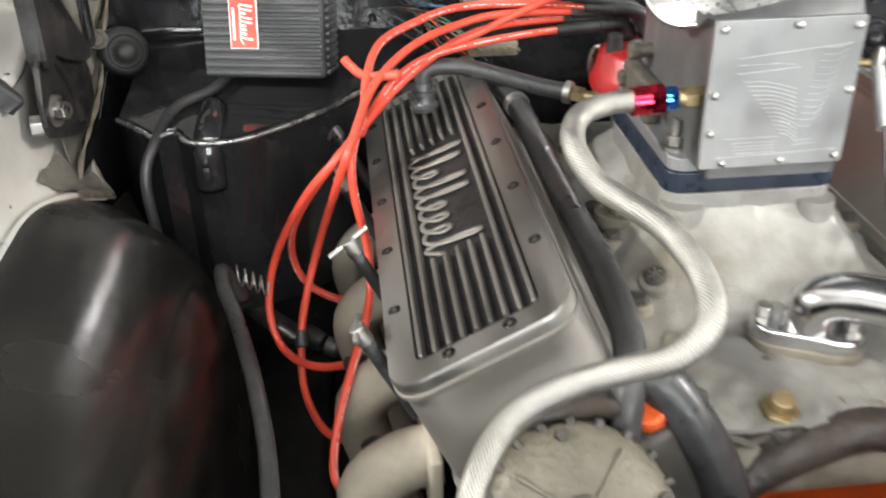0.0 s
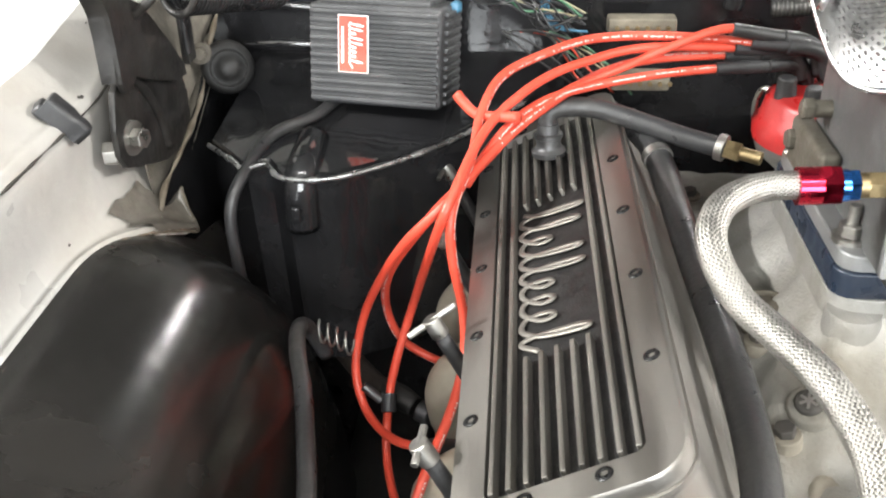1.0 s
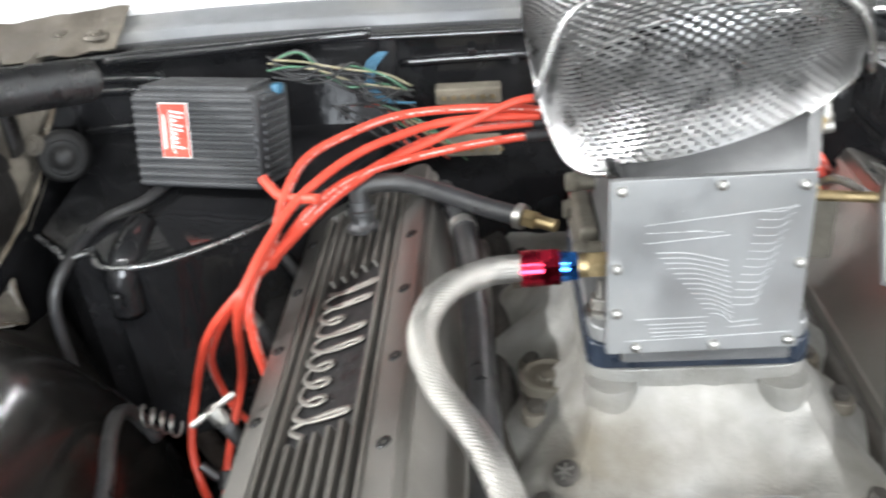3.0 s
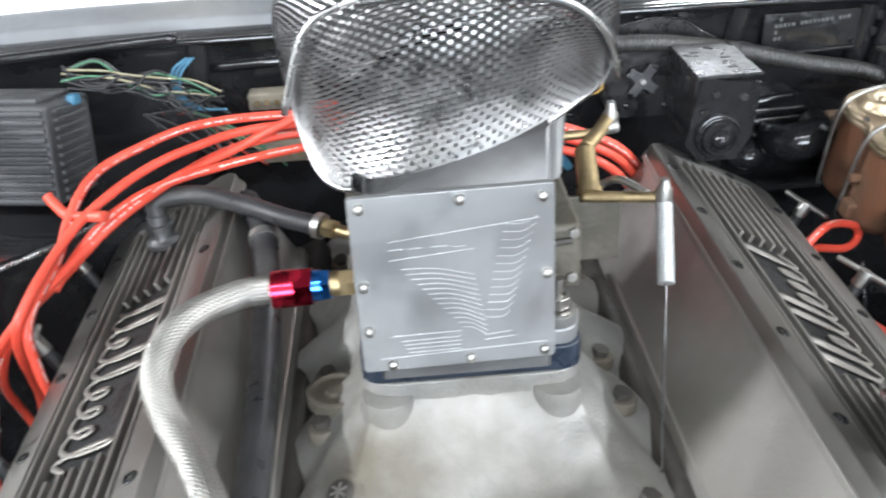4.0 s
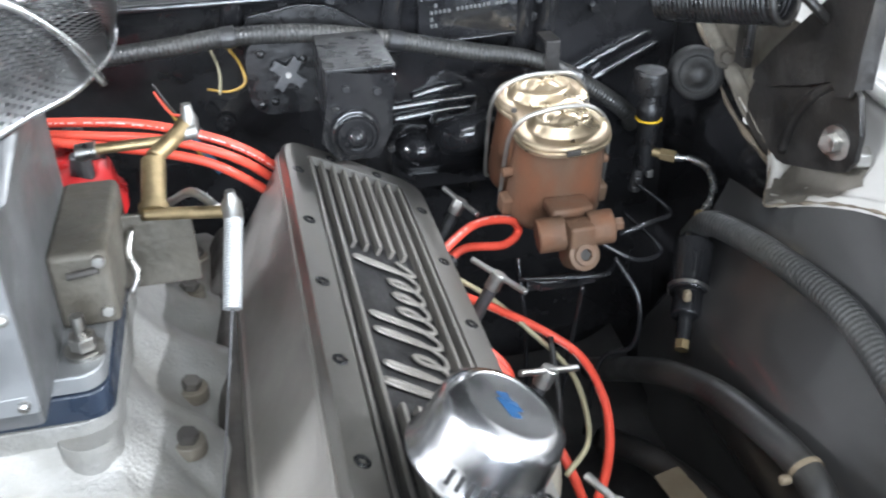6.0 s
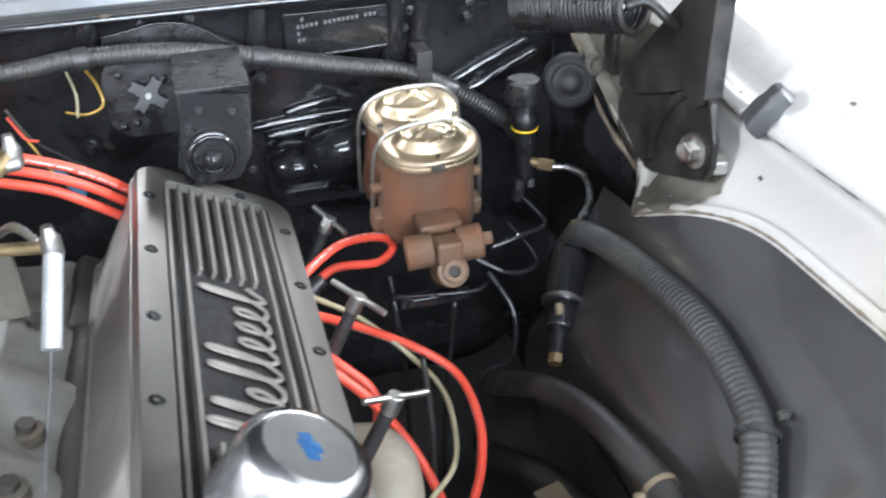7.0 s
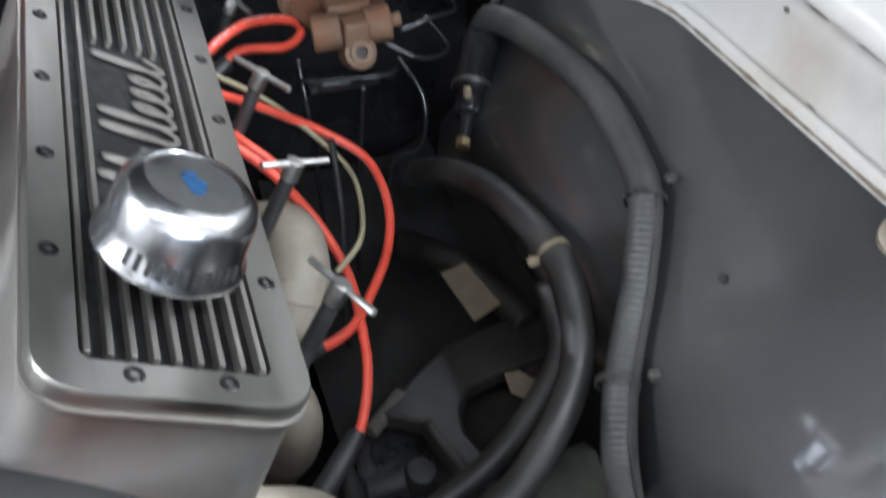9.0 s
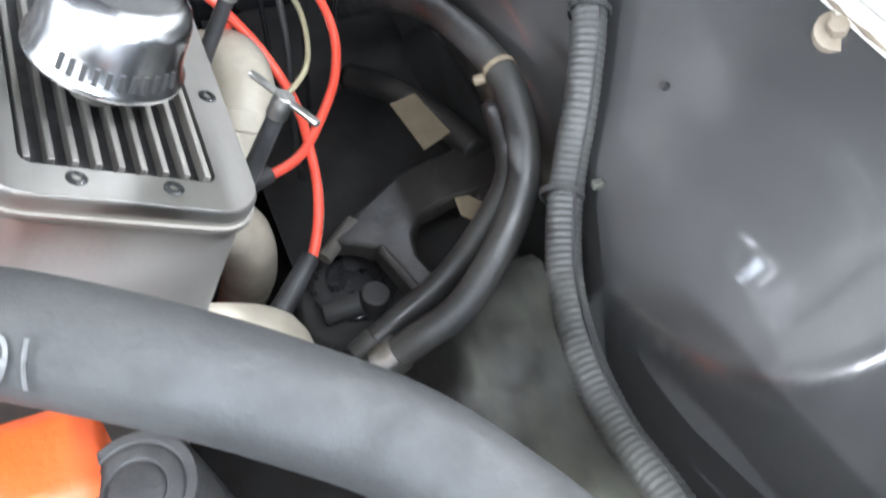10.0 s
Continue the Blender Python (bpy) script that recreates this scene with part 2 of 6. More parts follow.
def lathe(profile, seg=32, m=None):
    """Rows of radius and height turned about z."""
    bm = bm_new()
    rings = []
    for r, z in profile:
        if r < 1e-6:
            rings.append([bm.verts.new((0, 0, z))])
        else:
            rings.append([bm.verts.new((r * math.cos(2 * math.pi * k / seg), r * math.sin(2 * math.pi * k / seg), z)) for k in range(seg)])
    for a, b in zip(rings, rings[1:]):
        for k in range(seg):
            k2 = (k + 1) % seg
            quad = [a[k % len(a)], a[k2 % len(a)], b[k2 % len(b)], b[k % len(b)]]
            quad = list(dict.fromkeys(quad))
            if len(quad) > 2:
                bm.faces.new(quad)
    bmesh.ops.recalc_face_normals(bm, faces=bm.faces)
    if m is not None:
        bm.transform(m)
    return bm


def spline(points, n=8):
    p = [Vector(q) for q in points]
    p = [2 * p[0] - p[1]] + p + [2 * p[-1] - p[-2]]
    out = []
    for i in range(1, len(p) - 2):
        a, b, c, d = p[i - 1 : i + 3]
        for k in range(n):
            t = k / n
            out.append(0.5 * ((2 * b) + (c - a) * t + (2 * a - 5 * b + 4 * c - d) * t * t + (3 * b - a - 3 * c + d) * t**3))
    return out + [p[-2]]


def even(points, step):
    """The line through the points, cut into even steps."""
    pts = spline(points, 12)
    cum = [0.0]
    for a, b in zip(pts, pts[1:]):
        cum.append(cum[-1] + (b - a).length)
    n = max(2, round(cum[-1] / step))
    out, i = [], 0
    for k in range(n + 1):
        s = cum[-1] * k / n
        while i < len(cum) - 2 and cum[i + 1] < s:
            i += 1
        f = (s - cum[i]) / max(1e-9, cum[i + 1] - cum[i])
        out.append(pts[i].lerp(pts[i + 1], min(1, max(0, f))))
    return out


def frames_of(pts):
    rows, side = [], None
    for i, p in enumerate(pts):
        t = (pts[min(i + 1, len(pts) - 1)] - pts[max(i - 1, 0)]).normalized()
        if side is None:
            side = t.orthogonal().normalized()
        side = (side - t * side.dot(t)).normalized()
        rows.append((p, side, t.cross(side)))
    return rows


def sweep(points, r, seg=10, step=None, radii=None, smooth_path=True):
    """A tube along points. radii: a function of the step's number."""
    pts = even(points, step) if step else (spline(points) if smooth_path else [Vector(p) for p in points])
    bm = bm_new()
    rings = []
    for i, (p, u, v) in enumerate(frames_of(pts)):
        rr = radii(i, len(pts)) if radii else r
        rings.append([bm.verts.new(p + rr * (math.cos(2 * math.pi * k / seg) * u + math.sin(2 * math.pi * k / seg) * v)) for k in range(seg)])
    for a, b in zip(rings, rings[1:]):
        for k in range(seg):
            bm.faces.new((a[k], a[(k + 1) % seg], b[(k + 1) % seg], b[k]))
    bm.faces.new(rings[0][::-1])
    bm.faces.new(rings[-1])
    return bm


def corrugated(points, r, pitch=0.004, deep=0.0013, seg=14):
    return sweep(points, r, seg, pitch / 4, lambda i, n: r - (0, deep * 0.55, deep, deep * 0.55)[i % 4])


def loft(loops, cap=True):
    bm = bm_new()
    rows = [[bm.verts.new(p) for p in loop] for loop in loops]
    for a, b in zip(rows, rows[1:]):
        for k in range(len(a)):
            bm.faces.new((a[k], a[(k + 1) % len(a)], b[(k + 1) % len(a)], b[k]))
    if cap:
        bm.faces.new(rows[0][::-1])
        bm.faces.new(rows[-1])
    bmesh.ops.recalc_face_normals(bm, faces=bm.faces)
    return bm


def slab(outline, depth, bevel=0.0, m=None):
    """An outline in x and y, depth thick downwards from z = 0."""
    bm = loft([[(x, y, -depth) for x, y in outline], [(x, y, 0) for x, y in outline]])
    if bevel:
        bmesh.ops.bevel(bm, geom=[e for e in bm.edges if abs(e.verts[0].co.z) < 1e-7 and abs(e.verts[1].co.z) < 1e-7], offset=bevel, segments=2, profile=0.5, affect="EDGES")
    if m is not None:
        bm.transform(m)
    return bm


def rounded(w, h, r, seg=5, cx=0.0, cy=0.0):
    pts = []
    for k, (sx, sy) in enumerate(((1, 1), (-1, 1), (-1, -1), (1, -1))):
        for i in range(seg + 1):
            a = math.pi / 2 * (k + i / seg)
            pts.append((cx + sx * (w / 2 - r) + r * math.cos(a), cy + sy * (h / 2 - r) + r * math.sin(a)))
    return pts


def sheet(f, nu, nv, thick=0.0):
    """A grid surface from f(u, v), u and v from 0 to 1, given some thickness."""
    bm = bm_new()
    g = [[bm.verts.new(f(i / nu, j / nv)) for j in range(nv + 1)] for i in range(nu + 1)]
    for i in range(nu):
        for j in range(nv):
            bm.faces.new((g[i][j], g[i + 1][j], g[i + 1][j + 1], g[i][j + 1]))
    if thick:
        bm.normal_update()
        bmesh.ops.solidify(bm, geom=bm.faces[:], thickness=thick)
    bmesh.ops.recalc_face_normals(bm, faces=bm.faces)
    return bm


def finish(name, bm, material, sharp=50.0):
    for f in bm.faces:
        f.smooth = True
    lim = radians(sharp)
    for e in bm.edges:
        if len(e.link_faces) == 2 and e.calc_face_angle(0) > lim:
            e.smooth = False
    me = bpy.data.meshes.new(name)
    bm.to_mesh(me)
    bm.free()
    me.materials.append(M[material])
    ob = new(name, me)
    if len(me.polygons) < 3000:
        ob.modifiers.new("even_shading", "WEIGHTED_NORMAL").keep_sharp = True
    return ob


def part(name, bm, material, parent, label="", sharp=50.0):
    ob = finish(name, bm, material, sharp)
    ob.parent = parent
    top = parent
    m = Matrix.Identity(4)
    while top is not None:
        m = top.matrix_basis @ m if top.type == "EMPTY" else m
        top = top.parent
    ob.matrix_parent_inverse = m.inverted() if parent.type == "EMPTY" else Matrix.Identity(4)
    return tagged(ob, label)


def thing(name, base, label, category, group=""):
    ob = new(name)
    ob.empty_display_size = 0.02
    ob.matrix_basis = Matrix.Translation(base)
    return tagged(ob, label, category, group)


def single(name, bm, material, label, category, group=""):
    return tagged(finish(name, bm, material), label, category, group)


def structure(name, bm, material, label, category):
    return tagged(finish(name, bm, material), label, category, kind="structure")


def hexhead(p, axis, r, h):
    q = Vector(axis).normalized()
    return rod(Vector(p), Vector(p) + q * h, r, seg=6, bevel=r * 0.12)


# ---- the garage round the car ----
RX, RY0, RY1, RZ = 3.3, -3.2, 6.5, 2.7
structure("floor", block(0, 1.65, -0.05, 2 * RX + 0.4, RY1 - RY0 + 0.4, 0.1), "concrete", "grey concrete garage floor", "floor")
structure("ceiling", block(0, 1.65, RZ + 0.05, 2 * RX + 0.4, RY1 - RY0 + 0.4, 0.1), "wall", "white garage ceiling", "ceiling")
structure("wall_east", block(RX + 0.05, 1.65, RZ / 2, 0.1, RY1 - RY0, RZ), "wall", "white painted garage wall", "wall")
structure("wall_west", block(-RX - 0.05, 1.65, RZ / 2, 0.1, RY1 - RY0, RZ), "wall", "white painted garage wall", "wall")
south = block(-2.3, RY0 - 0.05, RZ / 2, 2.0, 0.1, RZ)
for cx, cz, sx, sz in ((2.5, RZ / 2, 1.6, RZ), (0.2, 0.35, 3.0, 0.7), (0.2, 2.45, 3.0, 0.5)):
    add(south, block(cx, RY0 - 0.05, cz, sx, 0.1, sz))
structure("wall_south", south, "wall", "white painted garage wall round a wide window", "wall")
window = thing("window_1", (0.2, RY0 - 0.05, 0.7), "wide garage window with white frame", "window")
tagged(window, kind="structure")
for cx, cz, sx, sz in ((-1.27, 1.45, 0.06, 1.5), (1.67, 1.45, 0.06, 1.5), (0.2, 0.73, 2.88, 0.06), (0.2, 2.17, 2.88, 0.06), (0.2, 1.45, 0.05, 1.38)):
    part("frame", block(cx, RY0 - 0.07, cz, sx, 0.05, sz, 0.005), "wall", window)
structure("wall_north", block(0, RY1 + 0.05, RZ / 2, 2 * RX, 0.1, RZ), "wall", "white painted garage wall", "wall")
for lx, ly, sx, sy, watts in LAMPS:
    lamp = thing("ceiling_light", (lx, ly, 2.7), "white steel ceiling lamp housing for tubes", "lamp", "ceiling lamps")
    part("housing", block(lx, ly, 2.64, sx + 0.08, sy + 0.08, 0.12, 0.01), "wall", lamp)


# ---- the car's engine bay ----
def crown(x):
    return -0.16 * max(0.0, abs(x) - 0.28) ** 2


def profile_sheet(rows, x0, x1, nx, thick):
    """A bent panel: rows of y and z run from x0 to x1."""
    def f(u, v):
        x = x0 + (x1 - x0) * u
        k = min(int(v * (len(rows) - 1)), len(rows) - 2)
        g = v * (len(rows) - 1) - k
        (ya, za), (yb, zb) = rows[k], rows[k + 1]
        return (x, ya + (yb - ya) * g, za + (zb - za) * g + crown(x) * (za > 0.9))
    return sheet(f, nx, len(rows) - 1, thick)


firewall = structure("firewall", profile_sheet([(0.25, 0.05), (0.31, 0.60), (0.328, 0.78), (0.33, 0.9), (0.328, 0.962), (0.322, 0.976), (0.319, 0.983), (0.326, 0.987), (0.345, 0.988), (0.348, 0.985)], -0.62, 0.66, 40, 0.003), "black", "gloss black painted steel firewall with beads", "firewall")
for x, z0, z1 in ((0.152, 0.945, 0.984), (0.291, 0.935, 0.98), (0.412, 0.92, 0.975), (0.436, 0.915, 0.972), (-0.215, 0.93, 0.982), (-0.05, 0.94, 0.985)):
    part("bead", rod((x, 0.3265, z0), (x + 0.006, 0.3245, z1), 0.010, seg=20), "black", firewall)
for x0, z0, x1, z1 in ((0.273, 0.867, 0.375, 0.872), (0.29, 0.857, 0.37, 0.862), (0.31, 0.878, 0.36, 0.886), (0.465, 0.885, 0.545, 0.921), (0.48, 0.873, 0.555, 0.909), (-0.50, 0.952, -0.43, 0.950), (-0.50, 0.940, -0.44, 0.938), (-0.52, 0.900, -0.44, 0.902), (-0.48, 0.885, -0.25, 0.89), (-0.2, 0.955, -0.02, 0.957)):
    part("bead", sweep([(x0, 0.3295, z0), ((x0 + x1) / 2, 0.3275, (z0 + z1) / 2 + 0.002), (x1, 0.3295, z1)], 0.0048, 14), "enamel", firewall)
part("lip", sweep([(x * 0.04, 0.3185, 0.9835 + crown(x * 0.04)) for x in range(-15, 17)], 0.0035, 12), "enamel", firewall, "rolled glossy lip")
part("folded_edge", sweep([(-0.482, 0.3175, 0.9735), (-0.42, 0.3170, 0.9778), (-0.347, 0.3165, 0.9822), (-0.28, 0.3165, 0.9862), (-0.224, 0.3170, 0.9890)], 0.0052, 16), "enamel", firewall, "folded glossy edge")
structure("cowl_panel", profile_sheet([(0.346, 0.984), (0.347, 0.996), (0.351, 0.999), (0.368, 1.001), (0.372, 1.006), (0.380, 1.007), (0.382, 1.004)], -0.66, 0.70, 40, 0.002), "cowl", "dusty grey cowl edge above the firewall", "cowl")
structure("cowl_top", profile_sheet([(0.380, 1.002), (0.383, 1.014), (0.45, 1.028), (0.72, 1.055), (0.74, 1.05)], -0.75, 0.8, 24, 0.003), "white", "white painted cowl and body behind the firewall", "car body")

structure("windshield", profile_sheet([(0.735, 1.05), (0.95, 1.20), (1.2, 1.36), (1.45, 1.47)], -0.68, 0.72, 16, 0.006), "glass", "dark windshield glass", "windshield")
structure("car_roof", profile_sheet([(1.44, 1.46), (1.47, 1.49), (2.2, 1.53), (2.9, 1.47), (3.6, 1.1), (3.7, 0.6)], -0.66, 0.70, 16, 0.004), "white", "white painted car roof", "car body")


def along(rows, u):
    s = u * (len(rows) - 1)
    k = min(int(s), len(rows) - 2)
    g = s - k
    p = [rows[max(k - 1, 0)], rows[k], rows[k + 1], rows[min(k + 2, len(rows) - 1)]]
    return [0.5 * ((2 * b) + (c - a) * g + (2 * a - 5 * b + 4 * c - d) * g * g + (3 * b - a - 3 * c + d) * g**3) for a, b, c, d in zip(*p)]


def lip_shift(y):
    """How far the gutter's edge bends inwards near the hinge, and how far it sinks."""
    d = 0.03 * (min(max(0.0, y + 0.05), 0.15) / 0.14) ** 2
    back = min(1.0, max(0.0, (y - 0.095) / 0.04))
    return d * (1 - 0.8 * back), 1.417 * d * (1 - back) + 0.03 * back - 0.45 * max(0.0, y - 0.12)


def tub(section, y_back, drop_by, front):
    def f(u, v):
        y = 0.16 - 0.98 * v
        x, z = along(section, u)
        sgn = 1 if x > 0 else -1
        dx, dz = lip_shift(min(y, 0.095))
        w = max(0.0, 1 - u * 2.5)
        x -= sgn * dx * w
        z -= dz * w
        open_w = min(1.0, max(0.0, (y + 0.27) / 0.09))
        if x > 0 and u > 0.42:
            x += (0.502 - x) * open_w * min(1.0, (u - 0.42) * 6)
            z -= 0.05 * open_w * min(1.0, (u - 0.42) * 6)
        d = max(0.0, y - y_back)
        z -= drop_by * d * d * min(1.0, 0.15 + u * 3.0)
        yb = -0.405 + 0.14 * math.exp(-max(0.0, abs(x) - front) / 0.018)
        f2 = max(0.0, yb - y)
        z -= (2.3 if x > 0 else 1.1) * f2 * f2 / (f2 + 0.0025) * min(1.0, 0.25 + 2 * u)
        if x > 0:
            z += 0.0022 * math.exp(-((y - yb) / 0.0055) ** 2) * max(0.0, 1 - 1.6 * u)
        return (x, y, z)
    return f


structure("inner_fender_east", sheet(tub([(0.584, 0.899), (0.557, 0.866), (0.531, 0.828), (0.500, 0.787), (0.472, 0.745), (0.452, 0.712), (0.440, 0.66), (0.438, 0.5), (0.438, 0.35)], 0.06, 6.0, 0.47), 90, 300, 0.0012), "tub_grey", "dusty satin black steel inner fender", "inner fender")
part("hole", rod((0.5262, -0.206, 0.8275), (0.5305, -0.206, 0.8243), 0.0026, seg=14), "recess", bpy.data.objects["inner_fender_east"], "small drilled hole")
structure("inner_fender_west", sheet(tub([(-0.541, 0.869), (-0.515, 0.862), (-0.475, 0.842), (-0.445, 0.812), (-0.424, 0.768), (-0.412, 0.70), (-0.405, 0.6), (-0.405, 0.45), (-0.405, 0.35)], -0.01, 6.0, 0.42), 60, 160, 0.0012), "tub", "black satin steel inner fender with dust", "inner fender")


def fender(s, lipx, lipz, creasex, topx):
    rows = [(lipx - 0.004 * s, lipz - 0.008), (lipx, lipz), (lipx + 0.0075 * s, lipz - 0.0015), (lipx + 0.0125 * s, lipz + 0.017), (creasex - 0.004 * s, 0.938), (creasex + 0.002 * s, 0.945), (creasex - 0.005 * s, 0.9485), (creasex - 0.001 * s, 0.9545), (creasex + 0.010 * s, 0.958),
            (topx, 0.978), (topx + 0.03 * s, 0.988), (topx + 0.08 * s, 0.985), (topx + 0.13 * s, 0.97), (topx + 0.2 * s, 0.91), (topx + 0.22 * s, 0.8), (topx + 0.22 * s, 0.45)]

    def f(u, v):
        y = 0.9 - 1.75 * v
        x, z = along(rows, u)
        w = max(0.0, min(1.0, 1.6 - u * 6.9))
        dx, dz = lip_shift(min(y, 0.3))
        x -= s * dx * w
        z -= dz * w
        x += s * 0.16 * max(0.0, y - 0.06) * (1 - w)
        z += (0.02 * max(0.0, y) - 0.03 * max(0.0, -0.1 - y)) * (1 - w)
        return (x, y, z)
    cut = 9.0 / (len(rows) - 1)
    rng = random.Random(7 + s)
    chips = []
    for _ in range(11):
        u, v = rng.choice((rng.uniform(0.10, 0.30), rng.uniform(0.46, 0.60))), rng.uniform(0.40, 0.72)
        p = Vector(f(u, v))
        n = (Vector(f(u + 0.01, v)) - p).cross(Vector(f(u, v + 0.01)) - p).normalized()
        n = n if n.z > 0 else -n
        r = rng.uniform(0.0012, 0.0034)
        chips.append(slab([(r * q * math.cos(a), 0.6 * r * q * math.sin(a)) for a, q in ((0.4 * k, rng.uniform(0.45, 1.15)) for k in range(15))], 0.0006, m=Matrix.Translation(p + n * 0.0026) @ n.to_track_quat("Z", "Y").to_matrix().to_4x4()))

    def grimy(u, v):
        a = 2 * math.pi * v
        r = (0.03 + 0.97 * u) * (0.8 + 0.45 * noise.noise(Vector((1.8 * math.cos(a), 1.8 * math.sin(a), s))) + 0.2 * noise.noise(Vector((5 * math.cos(a), 5 * math.sin(a), s))))
        pu, pv = cu + ru * r * math.cos(a), cv + rv * r * math.sin(a)
        p = Vector(f(pu, pv))
        n = (Vector(f(pu + 0.01, pv)) - p).cross(Vector(f(pu, pv + 0.01)) - p).normalized()
        return p + (n if n.z > 0 else -n) * 0.0028
    for cu, cv, ru, rv in ((0.115, 0.470, 0.10, 0.026), (0.10, 0.385, 0.12, 0.055)):
        chips.append(sheet(grimy, 10, 40))
    edge = [Vector(f(0.25 / (len(rows) - 1), 0.36 + 0.4 * k / 60)) + Vector((-0.0008 * s, 0, 0.0014)) for k in range(61)]
    chips.append(sweep(edge, 0.0012, 6, 0.004, lambda i, n: max(0.0003, 0.0011 + 0.0016 * noise.noise(Vector((i * 0.31, s, 0))) + 0.0007 * noise.noise(Vector((i * 0.9, s, 5))))))
    return sheet(lambda u, v: f(u * cut, v), 64, 90, 0.0012), sheet(lambda u, v: f(cut + u * (1 - cut), v), 40, 90, 0.0012), chips


GUTTERS = {}
for s, side, dims in ((1, "east", (0.584, 0.9025, 0.603, 0.642)), (-1, "west", (-0.541, 0.8725, -0.553, -0.588))):
    gutter, top, chips = fender(s, *dims)
    GUTTERS[s] = structure("fender_gutter_" + side, gutter, "gutter", "worn off-white fender gutter with rust and dirt", "fender")
    part("worn_edge", chips.pop(), "chip", GUTTERS[s], "rusty chipped edge")
    for _ in range(2):
        part("dirt_patch", chips.pop(), "dirty", GUTTERS[s], "grey-brown dirt caked below the hinge")
    for chip in chips:
        part("paint_chip", chip, "iron", GUTTERS[s], "dark chip in the paint")
    structure("fender_" + side, top, "white", "white painted front fender", "fender")
for s, cx, panel in ((1, 0.603, GUTTERS[1]), (-1, -0.553, GUTTERS[-1])):
    seam = []
    for k in range(26):
        y = 0.28 - 0.03 * k
        seam.append((cx - s * 0.0048 + s * 0.16 * max(0.0, y - 0.06), y, 0.9480 + 0.02 * max(0.0, y) - 0.03 * max(0.0, -0.1 - y)))
    # thin dark line of uneven width along the fold
    part("seam", sweep(seam, 0.0013, 6, 0.008, lambda i, n: 0.0012 + 0.0008 * math.sin(i * 1.1) * math.sin(i * 0.37)), "iron", panel, "thin dark line under the fold")
for s, x in ((1, 0.571), (-1, -0.528)):
    structure("corner_brace", loft([[(x + s * d, y, z) for y, z in ((0.085, 0.55), (0.085, 0.845), (0.10, 0.858), (0.13, 0.865), (0.21, 0.887), (0.26, 0.925), (0.325, 0.96), (0.325, 0.55))] for d in (0, 0.003)]), "black", "black steel corner brace with worn edge", "brace")
    part("worn_edge", sweep([(x, y, z) for y, z in ((0.085, 0.846), (0.10, 0.859), (0.13, 0.866), (0.21, 0.888), (0.26, 0.926), (0.325, 0.961))], 0.003, 7, 0.004, lambda i, n: 0.0022 + 0.0012 * math.sin(i * 0.45) * math.sin(i * 0.19)), "chip", bpy.data.objects["corner_brace" if s > 0 else "corner_brace.001"])
for s, x in ((1, 0.577), (-1, -0.534)):
    structure("fender_flange", sheet(lambda u, v: (x + s * (0.002 + 0.014 * v + 0.003 * noise.noise(Vector((6 * u, 4 * v, s)))), 0.100 + 0.230 * u, (0.846 + 0.11 * u ** 1.2) * (1 - v) + (0.972 + 0.012 * u) * v), 30, 14, 0.0012), "dirty", "dirty bare steel fender flange behind the hinge", "flange")
for s in (1, -1):
    structure("car_side", sheet(lambda u, v: (0.02 + s * (0.84, 0.86, 0.87, 0.85)[round(u * 3)], 0.9 + 2.8 * v, (0.22, 0.5, 0.8, 1.03)[round(u * 3)]), 3, 12, 0.004), "white", "white painted car body side", "car body")
    structure("side_glass", sheet(lambda u, v: (0.02 + s * (0.85 - 0.19 * u), 0.85 + 0.5 * u + (2.75 - 0.9 * u) * v, 1.03 + 0.45 * u), 3, 8, 0.005), "glass", "dark side window glass", "window")
def hood_line(u):
    """The open hood in profile, from its rear edge to its nose."""
    return (0.43 - 1.02 * u, 1.185 + 0.80 * u - 0.10 * u * u)


hood = structure("hood", sheet(lambda u, v: (0.02 + 1.24 * (v - 0.5), hood_line(u)[0] + 0.012, hood_line(u)[1] + 0.016 - 0.05 * (2 * v - 1) ** 4), 24, 24, 0.0015), "white", "open white painted hood over the engine bay", "hood")
part("inner_panel", sheet(lambda u, v: (0.02 + 1.20 * (v - 0.5), hood_line(u)[0], hood_line(u)[1] - 0.05 * (2 * v - 1) ** 4), 24, 24, 0.0015), "underhood", hood, "black painted underside")
for x in (-0.30, 0.02, 0.34):
    part("rib", sweep([(x, hood_line(k / 8)[0] - 0.004, hood_line(k / 8)[1] - 0.010) for k in range(9)], 0.022, 10), "underhood", hood)
# unseen panel, reaching low to block the lit floor mirrored in the firewall
structure("radiator_support", block(0.02, -0.86, 0.53, 1.25, 0.05, 0.78, 0.01), "black", "black radiator support panel", "panel")
for s in (1, -1):
    structure("frame_rail", block(0.02 + 0.40 * s, -0.2, 0.42, 0.09, 1.3, 0.13, 0.015), "underbody", "dark dirty steel frame rail", "frame")
# unseen walls, added to shut out floor light and its reflections
for s, x in ((1, 0.60), (-1, -0.565)):
    structure("wheel_house_" + ("east" if s > 0 else "west"), block(x, -0.30, 0.57, 0.004, 1.20, 0.58), "underbody", "unseen dark wall added outside the bay to block light", "wheel house")
# unseen sheet, added to keep floor light from leaking up into the bay
structure("underbody_pan", block(0.02, -0.25, 0.25, 1.5, 1.35, 0.02), "underbody", "unseen dark sheet added under the bay to block light", "underbody")
structure("crossmember", block(0.02, -0.08, 0.36, 0.9, 0.84, 0.08, 0.02), "underbody", "dark dirty steel crossmember", "frame")


